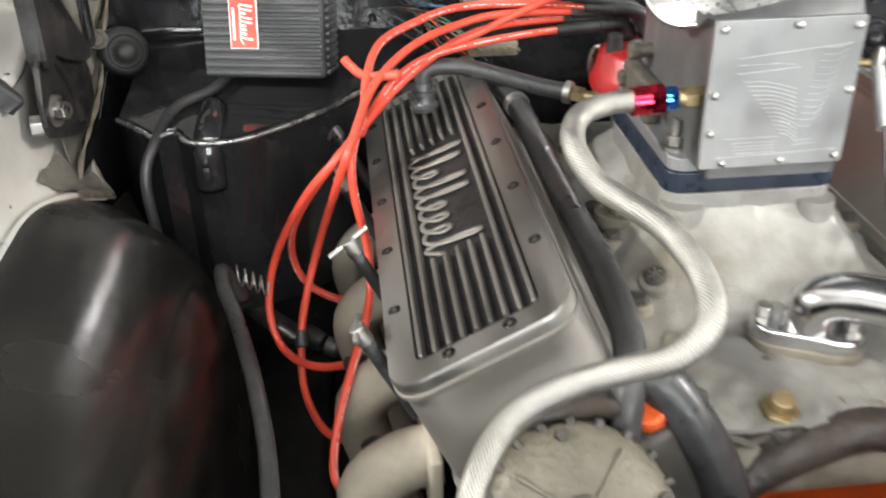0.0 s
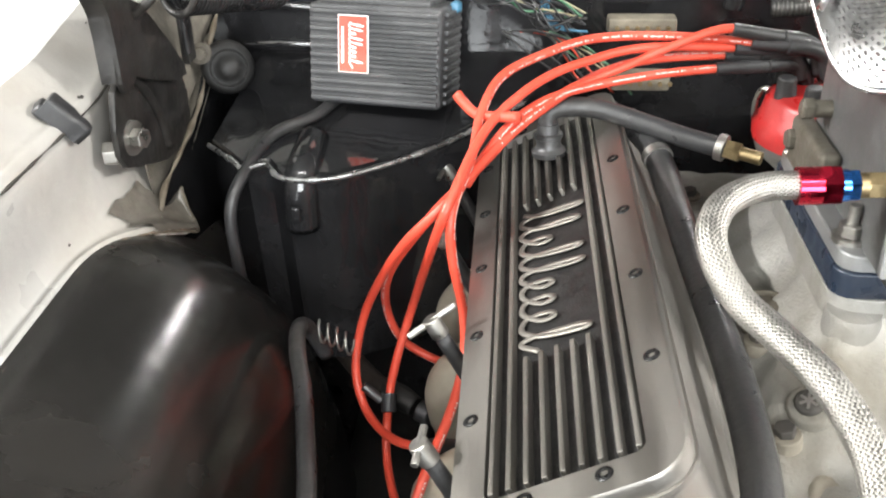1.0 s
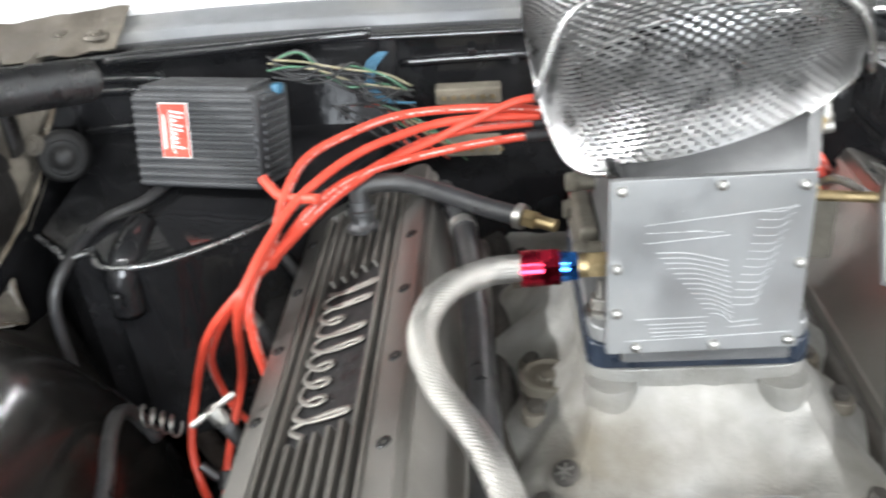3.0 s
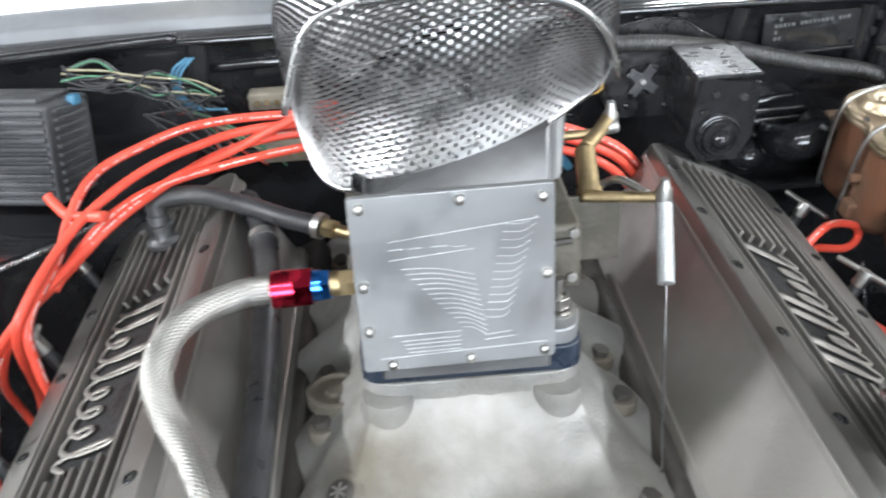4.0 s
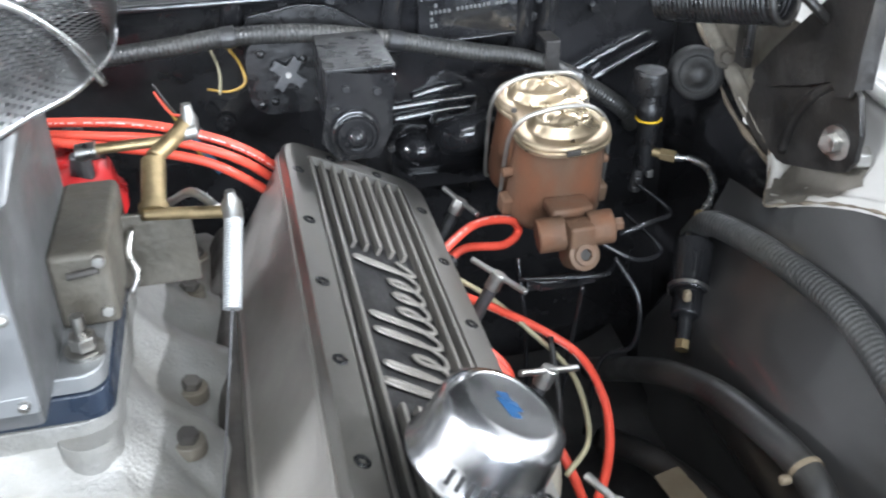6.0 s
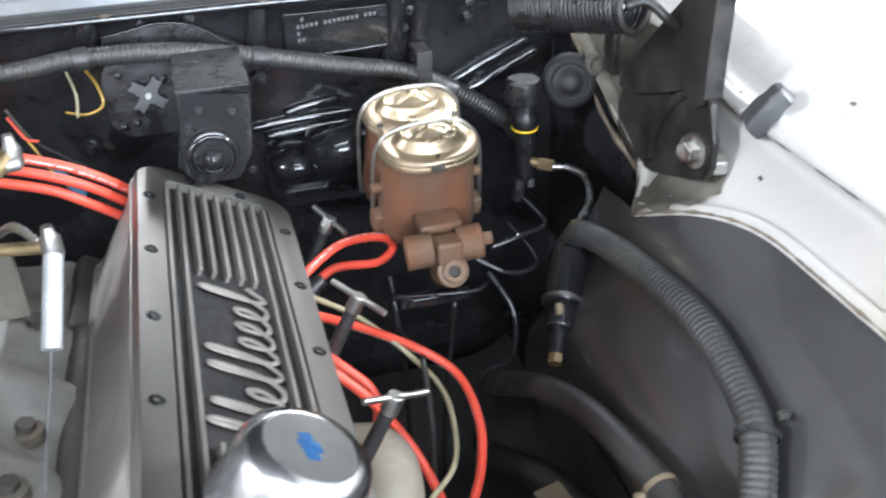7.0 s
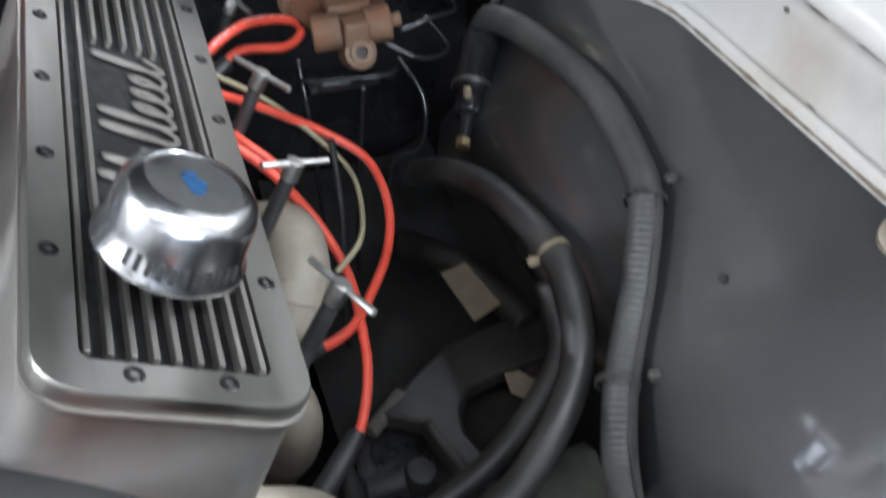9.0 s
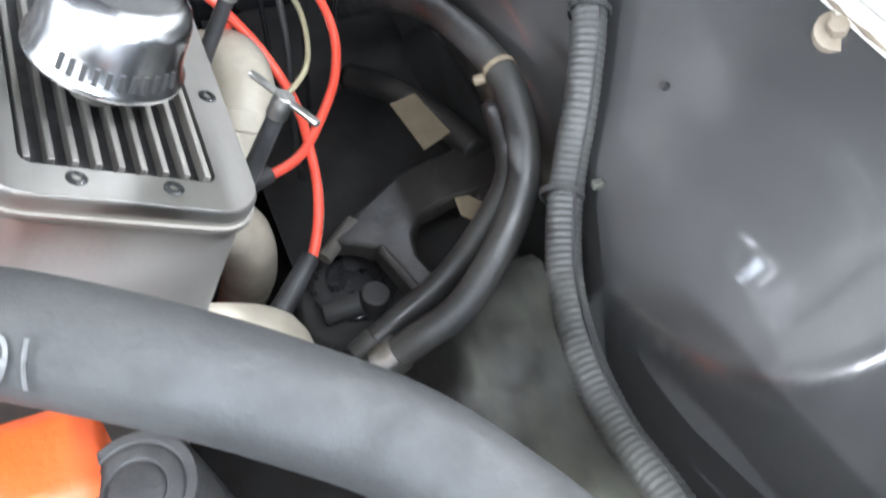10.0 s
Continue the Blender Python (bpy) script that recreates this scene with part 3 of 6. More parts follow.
# ---- engine ----
TILT_D = radians(27.5)
engine = thing("engine_block", (0, 0, 0.4), "orange painted engine block with iron cylinder heads", "engine")
part("crankcase", block(0.005, 0.0, 0.56, 0.26, 0.5, 0.3, 0.02), "orange", engine)
part("timing_cover", lathe([(0, 0.03), (0.10, 0.03), (0.115, 0.02), (0.12, 0)], 32, Matrix.Translation((0.005, -0.245, 0.6)) @ pose(0, 0, 0, 90, 0, 0)), "orange", engine)
COVER = {1: Vector((0.237, -0.016, 0.8755)), -1: Vector((-0.224, -0.013, 0.8755))}


def cover_m(s):
    return Matrix.Translation(COVER[s]) @ Matrix.Rotation(s * TILT_D, 4, "Y")


for s in (1, -1):
    m = cover_m(s)
    part("cylinder_head", block(s * -0.004, 0, -0.137, 0.145, 0.50, 0.072, 0.006, 2, m), "iron", engine, "dark cast iron cylinder head")


def ring(outer, inner, z0, z1, zi):
    loops = [[(x, y, z0) for x, y in outer], [(x, y, z1 - 0.002) for x, y in outer],
             [(x * 0.985, y * 0.995, z1) for x, y in outer], [(x, y, z1) for x, y in inner], [(x, y, zi) for x, y in inner]]
    return loft(loops, cap=False)


def flourish(length, height):
    """A flowing line of round and tall loops, with no letters in it."""
    pts, n, base = [], 9, -0.45 * height
    for k in range(n):
        tall = k in (0, 1, 3, 4, 8)
        h = height * (1.0 if k == 0 else 0.92 if tall else 0.46)
        w = length / n
        c = -length / 2 + w * (k + 0.5)
        shape = ((-0.5, 0.02), (0.02, 0.32), (0.34, 0.88), (0.22, 1.0), (0.02, 0.72), (-0.12, 0.14), (0.10, -0.03)) if tall else ((-0.5, 0.06), (0.10, 0.55), (0.08, 0.98), (-0.22, 0.80), (-0.26, 0.16), (0.08, -0.04))
        pts += [(c + a * w, base + b * h) for a, b in shape]
    return pts + [(length / 2 + 0.004, base + 0.22 * height)]


def valve_cover(s, logo_y):
    m = cover_m(s)
    cov = thing("valve_cover", COVER[s] + Vector((0, 0, -0.1)), "tall cast aluminium valve cover with polished fins on black", "valve cover", "valve covers")
    body = loft([[(x, y, z) for x, y in rounded(w, h, r)] for w, h, r, z in ((0.132, 0.470, 0.02, -0.102), (0.132, 0.470, 0.02, -0.094), (0.127, 0.462, 0.022, -0.092), (0.122, 0.456, 0.024, -0.016), (0.127, 0.462, 0.024, -0.013), (0.127, 0.462, 0.024, -0.0095))])
    part("body", moved(body, m), "cover", cov)
    outer, inner = rounded(0.124, 0.458, 0.022, 6), rounded(0.0845, 0.419, 0.006, 6)
    part("top_rim", moved(ring(outer, inner, -0.0095, 0.0, -0.0068), m), "machined", cov, "machined aluminium rim")
    part("recess", block(0, 0, -0.0075, 0.088, 0.424, 0.002, m=m), "recess", cov, "black wrinkle finish between the fins")
    y0, y1 = -0.2055, 0.2055
    lo, hi = logo_y[0] - COVER[s].y, logo_y[1] - COVER[s].y
    for k in range(9):
        x = (k - 4) * 0.0097
        spans = [(y0, y1)] if k in (0, 1, 7, 8) else [(y0, lo), (hi, y1)]
        for a, b in spans:
            part("fin", block(x, (a + b) / 2, -0.0035, 0.0031, b - a, 0.007, 0.0005, 1, m), "fin", cov)
    script = sweep([((-0.002 + p[1]) * (1 if s > 0 else -1) * -1, (lo + hi) / 2 + p[0] * (1 if s > 0 else -1), 0) for p in flourish(hi - lo - 0.02, 0.046)], 0.0022, 8)
    script.transform(Matrix.Diagonal((1, 1, 0.42, 1)))
    part("script_emblem", moved(script, m @ Matrix.Translation((0, 0, -0.0045))), "fin", cov, "raised polished script emblem")
    spots = [(sx * 0.0525, 0.079 * k - COVER[s].y) for sx in (-1, 1) for k in (-2, -1, 0, 1, 2)] + [(sx * 0.0205, sy * 0.2165) for sx in (-1, 1) for sy in (-1, 1)]
    for x, y in spots:
        bolt = lathe([(0, -0.0012), (0.0021, -0.0012), (0.0021, 0.0006), (0.0036, 0.0009), (0.0046, 0.0002), (0.0047, -0.002)], 18, m @ Matrix.Translation((x, y, 0.0003)))
        part("screw", bolt, "socket", cov, "dark socket screw")
    return cov


valve_cover(1, (-0.103, 0.070))
valve_cover(-1, (-0.118, 0.068))

# breather cap on the eastern cover
BM = cover_m(1) @ Matrix.Translation((-0.004, -0.150, 0)) @ Matrix.Diagonal((0.94, 0.94, 1, 1))
breather = thing("breather_cap", BM.translation, "chrome crankcase breather cap with blue emblem on valve cover", "breather")
part("cap", lathe([(0.0355, 0.017), (0.0385, 0.018), (0.0388, 0.021), (0.0365, 0.024), (0.0352, 0.034), (0.0345, 0.046), (0.0325, 0.052), (0.028, 0.0555), (0.0245, 0.0562), (0.0235, 0.0552), (0, 0.0556)], 48, BM), "chrome", breather)
part("neck", lathe([(0.014, -0.001), (0.014, 0.012), (0.034, 0.017), (0.0355, 0.0172)], 32, BM), "iron", breather)
part("emblem", slab([(-0.006, -0.004), (-0.004, -0.0115), (0.004, -0.0115), (0.0035, -0.005), (0.0075, -0.005), (0.006, 0.004), (0.003, 0.004), (0.002, 0.0115), (-0.006, 0.0115), (-0.0045, 0.005), (-0.0085, 0.005)], 0.0003, m=BM @ Matrix.Translation((0, 0, 0.0557)) @ Matrix.Rotation(radians(4), 4, "Z") @ Matrix.Diagonal((0.8, 0.8, 1, 1))), "emblem", breather, "blue enamel emblem")

for k in range(11):
    a = radians(225 + 9 * k)
    part("slot", block(0, 0, 0, 0.0014, 0.0024, 0.008, m=BM @ Matrix.Rotation(a, 4, "Z") @ Matrix.Translation((0.0361, 0, 0.0275)) @ Matrix.Rotation(radians(-7), 4, "Y")), "recess", breather, "dark vent slot")


def hold_down(s, tip, turn, bar=0.05):
    m = cover_m(s)
    n = m.to_3x3() @ Vector((0, 0, 1))
    tip = Vector(tip)
    base = tip - n * 0.082
    t = thing("hold_down_bolt", base, "long steel T-handle hold-down bolt beside valve cover", "bolt", "T-handle bolts")
    part("shank", rod(base, tip - n * 0.004, 0.0056, 0.0048, 14), "shank", t)
    part("ferrule", rod(tip - n * 0.012, tip + n * 0.002, 0.0062, 0.0058, 14, 0.001), "zinc", t)
    d = (m.to_3x3() @ Vector((math.cos(radians(turn)), math.sin(radians(turn)), 0.1))).normalized()
    part("handle", rod(tip - d * bar / 2, tip + d * bar / 2, 0.0023, seg=10, bevel=0.0005), "zinc", t)
    return t


for tip, turn in (((0.323, 0.190, 0.838), -70), ((0.323, 0.073, 0.837), -50), ((0.322, -0.046, 0.841), 20), ((0.321, -0.165, 0.845), -62)):
    hold_down(1, tip, turn)
for tip, turn in (((-0.308, 0.172, 0.847), 70), ((-0.304, 0.050, 0.851), 95), ((-0.299, -0.072, 0.857), 15), ((-0.296, -0.186, 0.858), 80)):
    hold_down(-1, tip, turn, 0.026 if tip[1] < -0.15 else 0.036)

# intake manifold
man = thing("intake_manifold", (0.005, 0, 0.76), "cast aluminium high-rise intake manifold, stained", "intake manifold")


def soft_max(vals, k):
    top = max(vals)
    return top + k * math.log(sum(math.exp((v - top) / k) for v in vals))


RUNS = [(Vector((s * x0, y0)), Vector((s * x1, y1)), z0, z1, r) for s in (1, -1) for x0, y0, x1, y1, z0, z1, r in ((0.03, 0.06, 0.145, 0.165, 0.878, 0.782, 0.026), (0.04, 0.03, 0.15, 0.06, 0.878, 0.79, 0.026), (0.04, -0.035, 0.15, -0.06, 0.876, 0.788, 0.026), (0.032, -0.055, 0.14, -0.168, 0.872, 0.782, 0.028))]


def casting(u, v):
    """The top of the manifold: runners that melt into a sloping middle."""
    x, y = -0.122 + 0.244 * u, -0.25 + 0.50 * v
    p = Vector((x, y))
    hs = [0.806 - 0.9 * max(0.0, abs(x) - 0.105)]
    for a, b, z0, z1, r in RUNS:
        d = b - a
        t = max(0.0, min(1.0, (p - a).dot(d) / d.dot(d)))
        off = (p - a - d * t).length / r
        hs.append(z0 + (z1 - z0) * t ** 1.25 - 0.012 * off ** 2 - 0.02 * max(0.0, off - 1.0))
    front, back = max(0.0, -0.072 - y), max(0.0, y - 0.072)
    side = max(0.0, abs(x) - 0.058 - 0.35 * (front + back))
    hs.append(0.8795 - 0.80 * front + 1.3 * front * front - 0.9 * back - 1.6 * side - 0.0050 * min(1.0, abs(x) / 0.010) * min(1.0, front / 0.02) - 2.2 * max(0.0, front - 0.052))
    q = Vector((x, y, 0.3))
    lump = 0.006 * noise.noise(q * 24) * min(1.0, max(0.0, abs(x) - 0.045) * 25) + 0.0025 * noise.noise(q * 60) + 0.0015 * noise.noise(q * 14)
    z = soft_max(hs, 0.0065) + lump * min(1.0, (abs(x) + front * 2) * 12)
    return (0.005 + x, y, min(z, 0.8825))


part("casting", sheet(casting, 110, 150, 0.004), "cast", man)
part("valley", sheet(lambda u, v: (-0.145 + 0.30 * u, -0.252 + 0.15 * v, 0.798 + 0.016 * noise.noise(Vector((9 * u, 4.5 * v, 0.5))) + 0.006 * noise.noise(Vector((25 * u, 13 * v, 1.5))) - 0.1 * max(0.0, abs(u - 0.5) - 0.36)), 70, 40, 0.004), "grime", man, "grimy stained front casting")
part("pad", slab(rounded(0.135, 0.16, 0.02), 0.02, 0.001, Matrix.Translation((0.005, 0.0, 0.8848))), "cast", man)
for bx in (0.056, -0.047):
    part("boss", lathe([(0.017, -0.06), (0.0165, -0.006), (0.0155, 0.0), (0, 0.0005)], 24, Matrix.Translation((bx, -0.076, 0.876))), "cast", man)
for s in (1, -1):
    for y in (0.21, 0.115, 0.01, -0.055, -0.13, -0.21):
        top = casting((s * 0.096 + 0.122) / 0.244, (y + 0.25) / 0.5)
        part("bolt_seat", rod((top[0], y, top[2] - 0.006), (top[0] + s * 0.001, y, top[2] + 0.0025), 0.011, 0.010, 18, 0.001), "grime", man)
        part("bolt", hexhead((top[0], y, top[2] + 0.001), (s * 0.25, 0, 1), 0.0065, 0.007), "iron", man)
part("boss", lathe([(0.014, -0.05), (0.015, -0.004), (0.019, 0.0), (0.019, 0.008), (0.016, 0.009), (0.015, 0.006), (0.007, 0.006), (0.006, 0.009), (0, 0.0095)], 24, Matrix.Translation((-0.083, -0.035, 0.842))), "grime", man)
part("water_crossover", block(0.005, -0.235, 0.770, 0.26, 0.05, 0.045, 0.018, 4), "grime", man)
neck = thing("thermostat_housing", (0.05, -0.17, 0.79), "chrome thermostat housing bolted on the manifold", "thermostat housing")
NM = Matrix.Translation((0.020, -0.166, 0.824)) @ Matrix.Rotation(radians(-26), 4, "Z")
part("flange", slab(rounded(0.078, 0.042, 0.018), 0.010, 0.003, NM), "chrome", neck)
part("foot", slab(rounded(0.080, 0.046, 0.02), 0.05, 0.002, NM @ Matrix.Translation((0, 0, -0.0105))), "grime", neck, "grimy cast foot")
part("elbow", sweep([(0.020, -0.166, 0.818), (0.020, -0.168, 0.838), (0.034, -0.176, 0.850), (0.062, -0.196, 0.854), (0.09, -0.232, 0.856), (0.11, -0.262, 0.857)], 0.0165, 20, radii=lambda i, n: 0.019 - 0.002 * min(1.0, i / 10)), "chrome", neck)
for dx in (-0.030, 0.030):
    part("bolt", hexhead(NM @ Vector((dx, 0, 0)), (0, 0, 1), 0.0065, 0.008), "zinc", neck)
sender = thing("temperature_sender", (-0.028, -0.236, 0.785), "brass temperature sender in grimy manifold", "sender")
part("boss", lathe([(0, 0.004), (0.019, 0.004), (0.022, 0.0), (0.024, -0.012), (0, -0.012)], 28, Matrix.Translation((-0.028, -0.234, 0.800))), "burnt", sender)
part("hex", hexhead((-0.028, -0.235, 0.803), (0, -0.2, 1), 0.0135, 0.007), "brass", sender)
part("tip", rod((-0.028, -0.236, 0.809), (-0.028, -0.238, 0.818), 0.0085, 0.0075, 16, 0.0015), "brass", sender)

plug = thing("pipe_plug", (-0.075, -0.116, 0.838), "dark steel pipe plug with cross slot in the manifold", "plug")
PM = Matrix.Translation((-0.076, -0.118, 0.836)) @ Vector((-0.35, -0.30, 0.88)).to_track_quat("Z", "Y").to_matrix().to_4x4()
part("seat", lathe([(0, 0.004), (0.0115, 0.004), (0.0135, 0.002), (0.0145, -0.012)], 24, PM), "cast", plug)
part("head", lathe([(0, 0.0075), (0.0070, 0.0075), (0.0085, 0.006), (0.0085, 0.003)], 20, PM), "iron", plug)
for turn in (0, 60, 120):
    part("slot", block(0, 0, 0.0075, 0.011, 0.0016, 0.001, m=PM @ Matrix.Rotation(radians(turn), 4, "Z")), "zinc", plug)

# fuel injection hat on the manifold
hat = thing("injector_hat", (0.0, -0.02, 0.885), "aluminium fuel injection hat with engraved front plate", "fuel injection")
part("spacer", slab(rounded(0.133, 0.16, 0.012), 0.0165, 0.0015, Matrix.Translation((0.005, 0.002, 0.9015))), "gasket", hat, "dark blue spacer plate")
part("base_flange", slab(rounded(0.130, 0.156, 0.012), 0.010, 0.0015, Matrix.Translation((0.005, 0.002, 0.912))), "plate", hat)
part("housing", loft([[(x, y, z) for x, y in rounded(0.094, 0.165, 0.003, 3, 0, -0.027)] for z in (0.912, 1.021)] + [[(x, y, max(1.018, 1.030 + 0.33 * x)) for x, y in rounded(0.098, 0.150, 0.003, 3, 0, -0.014)]]), "funnel", hat)
HP = Matrix.Translation((-0.004, -0.1135, 0.974)) @ pose(0, 0, 0, 88, 0, 1.5)
plate = part("front_plate", slab(rounded(0.104, 0.103, 0.002, 2), 0.004, 0.0006, HP), "plate", hat, "engraved satin aluminium plate")
for x, z in ((-0.046, 0.046), (0.004, 0.047), (0.0455, 0.045), (0.0475, 0.001), (-0.0475, 0.002), (-0.047, -0.025), (0.046, -0.046), (-0.036, -0.047), (0.006, -0.047)):
    part("screw", lathe([(0, 0.0036), (0.0014, 0.0036), (0.0026, 0.0028), (0.0028, 0)], 12, HP @ Matrix.Translation((x, z, 0))), "zinc", plate)
for k in range(13):
    t = k / 12
    x0, z0, x1 = -0.0275 + 0.030 * t, 0.010 - 0.038 * t, 0.010 + 0.006 * t
    part("engraving", moved(sweep([(x0, z0, 0), (0.55 * x0 + 0.45 * x1, z0 - 0.001, 0), (x1, z0 - 0.0065, 0)], 0.00030, 5), HP), "etched", plate)
    x0, z0 = 0.030 - 0.012 * t, 0.030 - 0.054 * t
    part("engraving", moved(sweep([(x0 + 0.013 - 0.003 * t, z0 + 0.004, 0), (x0 + 0.006, z0 + 0.0005, 0), (x0 - 0.004, z0 + 0.001, 0)], 0.00028, 5), HP), "etched", plate)
for z, x0, x1, dz in ((0.026, -0.033, 0.044, 0.007), (0.0215, -0.033, -0.026, 0), (0.0215, -0.023, -0.016, 0), (0.0215, -0.012, -0.003, 0), (0.0205, 0.0, 0.006, 0), (0.0155, -0.033, 0.01, 0.003), (-0.030, -0.036, 0.002, 0), (-0.0335, -0.03, 0.001, 0), (-0.036, -0.029, 0.001, 0), (-0.0385, -0.028, 0.001, 0), (-0.041, -0.027, 0.001, 0), (-0.0435, -0.042, 0.048, 0.002), (-0.034, 0.014, 0.028, 0.001), (-0.037, 0.014, 0.03, 0.001)):
    part("engraving", moved(rod((x0, z, 0), (x1, z + dz, 0), 0.00028, seg=6), HP), "etched", plate)
for x, y in ((0.060, -0.055), (0.060, 0.062), (-0.051, -0.055), (-0.051, 0.062)):
    part("stud", add(rod((x, y, 0.911), (x, y, 0.935), 0.0035, seg=10), add(hexhead((x, y, 0.915), (0, 0, 1), 0.0075, 0.008), rod((x, y, 0.9115), (x, y, 0.9145), 0.0105, seg=20))), "zinc", hat)
part("side_casting", block(0.062, 0.012, 0.935, 0.032, 0.09, 0.046, 0.004), "olive", hat, "dull olive side casting")
for bx, bz in ((0.072, 0.922), (0.073, 0.953)):
    part("bolt", hexhead((bx, -0.032, bz), (0, -1, 0), 0.0035, 0.004), "zinc", hat)
part("slot", rod((0.056, -0.034, 0.946), (0.072, -0.034, 0.948), 0.0022, seg=10), "iron", hat, "dark slot")
part("side_casting", block(-0.054, 0.025, 0.928, 0.014, 0.07, 0.034, 0.004), "olive", hat, "dull olive side casting")
for yy, zz in ((-0.02, 0.935), (0.03, 0.96), (0.05, 0.93)):
    part("fitting", add(rod((-0.046, yy, zz), (-0.066, yy, zz), 0.006, seg=12, bevel=0.001), hexhead((-0.058, yy, zz), (-1, 0, 0), 0.0075, 0.007)), "olive", hat, "dull brass fitting")

# wire mesh air scoop
DOME_C, DOME_R = Vector((0.004, 0.008, 1.062)), Vector((0.094, 0.098, 0.062))


def lip(a):
    """The slanting lower edge of the mesh, by angle round the dome."""
    x, y = DOME_C.x + DOME_R.x * math.cos(a) * 1.0, DOME_C.y + DOME_R.y * math.sin(a)
    z = 1.008 + 0.33 * (min(x, 0.065) + 0.060) + 0.08 * max(0.0, x - 0.065) if x > -0.060 else 1.008 + 0.050 * (-(x + 0.060) / 0.030) ** 3
    return (x, y, z + 0.10 * max(0.0, y + 0.05))


def dome(u, v):
    a = 2 * math.pi * u
    low = Vector(lip(a))
    h = math.pi / 2 * v
    top = Vector((DOME_C.x + 0.006, DOME_C.y + 0.02, DOME_C.z + DOME_R.z))
    r = math.cos(h) ** 0.8
    p = Vector((top.x + (low.x - top.x) * r, top.y + (low.y - top.y) * r, low.z + (top.z - low.z) * math.sin(h) ** 0.9))
    bulge = 0.012 * math.sin(2 * h)
    out = Vector((math.cos(a), math.sin(a), 0.2))
    return p + out * bulge


scoop = thing("mesh_scoop", (0.0, 0.0, 1.03), "stainless wire mesh air scoop on the injector hat", "air scoop")
STEP_X, STEP_Y = 0.068, 0.030
bm = bm_new()
vs = {}


def vert(i, j, out=0.0):
    """A point of the sheet, i half meshes from its middle and j rows up from the front lip, bent over from front to back."""
    key = (round(i, 3), round(j, 3), out)
    if key not in vs:
        a, b = max(-1.5, min(1.5, i * STEP_X / 2)), j * STEP_Y
        d = Vector((math.sin(a), -math.cos(a) * math.cos(b), math.cos(a) * math.sin(b)))
        at = dome((math.atan2(d.y, d.x) / (2 * math.pi)) % 1.0, max(0.0, math.asin(max(-1.0, min(1.0, d.z))) / (math.pi / 2)))
        vs[key] = bm.verts.new(at + (at - DOME_C).normalized() * out)
    return vs[key]


# slit and stretched sheet: each slit's upper lip stands out, its lower lip lies in
for j in range(-3, int(math.pi / STEP_Y) + 3):
    for i in range(-23, 22):
        k = 2 * i + (j % 2)
        low = math.cos((k + 1) * STEP_X / 2) * math.sin((j + 0.5) * STEP_Y)
        if low < -0.01 or abs((k + 1) * STEP_X / 2) > 1.45:
            continue
        outer = [vert(k, j), vert(k + 1, j), vert(k + 2, j), vert(k + 2, j + 1), vert(k + 1, j + 1), vert(k, j + 1)]
        inner = [vert(k + x, j + y, o) for x, y, o in ((0.36, 0.36, -0.0008), (1, 0.29, -0.0010), (1.64, 0.36, -0.0008), (1.64, 0.64, 0.0009), (1, 0.71, 0.0011), (0.36, 0.64, 0.0009))]
        for n in range(6):
            bm.faces.new((outer[n], outer[(n + 1) % 6], inner[(n + 1) % 6], inner[n]))
bmesh.ops.solidify(bm, geom=bm.faces[:], thickness=0.0006)
part("mesh", bm, "mesh", scoop)
part("edge_band", sweep([lip(2 * math.pi * k / 60) for k in range(61)], 0.0019, 8), "bright", scoop)
part("hoop", sweep([(-0.089, -0.042, 1.045), (-0.073, -0.046, 1.089), (-0.051, -0.050, 1.104), (-0.025, -0.059, 1.109), (0.037, -0.068, 1.108), (0.066, -0.064, 1.099), (0.086, -0.052, 1.077), (0.0955, -0.038, 1.051)], 0.0021, 8), "bright", scoop, "bright wire hoop over the mesh")
loops = [[(0.0 + x, y, 1.022) for x, y in rounded(0.108, 0.16, 0.01, 7, 0, -0.022)]]
n = len(loops[0])
loops.append([tuple(Vector(lip(math.atan2(y + 0.022, x))) * 0.985 + Vector((0, 0, 0.012))) for x, y, _ in loops[0]])
part("funnel", loft(loops, cap=False), "funnel", scoop, "flared aluminium funnel under the mesh")


# ---- hoses and wires on the engine ----
def printed_marks(pts, r, every, seed):
    """Short white bars printed along a wire."""
    rng = random.Random(seed)
    rows = frames_of(even(pts, 0.0019))
    bm = bm_new()
    i, off = 6, rng.random() * 6
    while i < len(rows) - 8:
        word = rng.randint(10, 22)
        for k in range(i, min(i + word, len(rows) - 2)):
            if rng.random() < 0.15:
                continue
            (p, u, v), q = rows[k], rows[k + 1][0]
            q = p.lerp(q, rng.uniform(0.35, 0.62))
            a0, a1 = off, off + 0.40 * (0.0037 / r) * rng.uniform(0.55, 1.0)
            f = lambda c, s, t, a: c + (r + 0.00012) * (math.cos(a) * s + math.sin(a) * t)  # noqa: E731
            bm.faces.new([bm.verts.new(x) for x in (f(p, u, v, a0), f(q, u, v, a0), f(q, u, v, a1), f(p, u, v, a1))])
        i += word + rng.randint(2, 5)
        off += rng.uniform(-0.15, 0.15)
    return bm


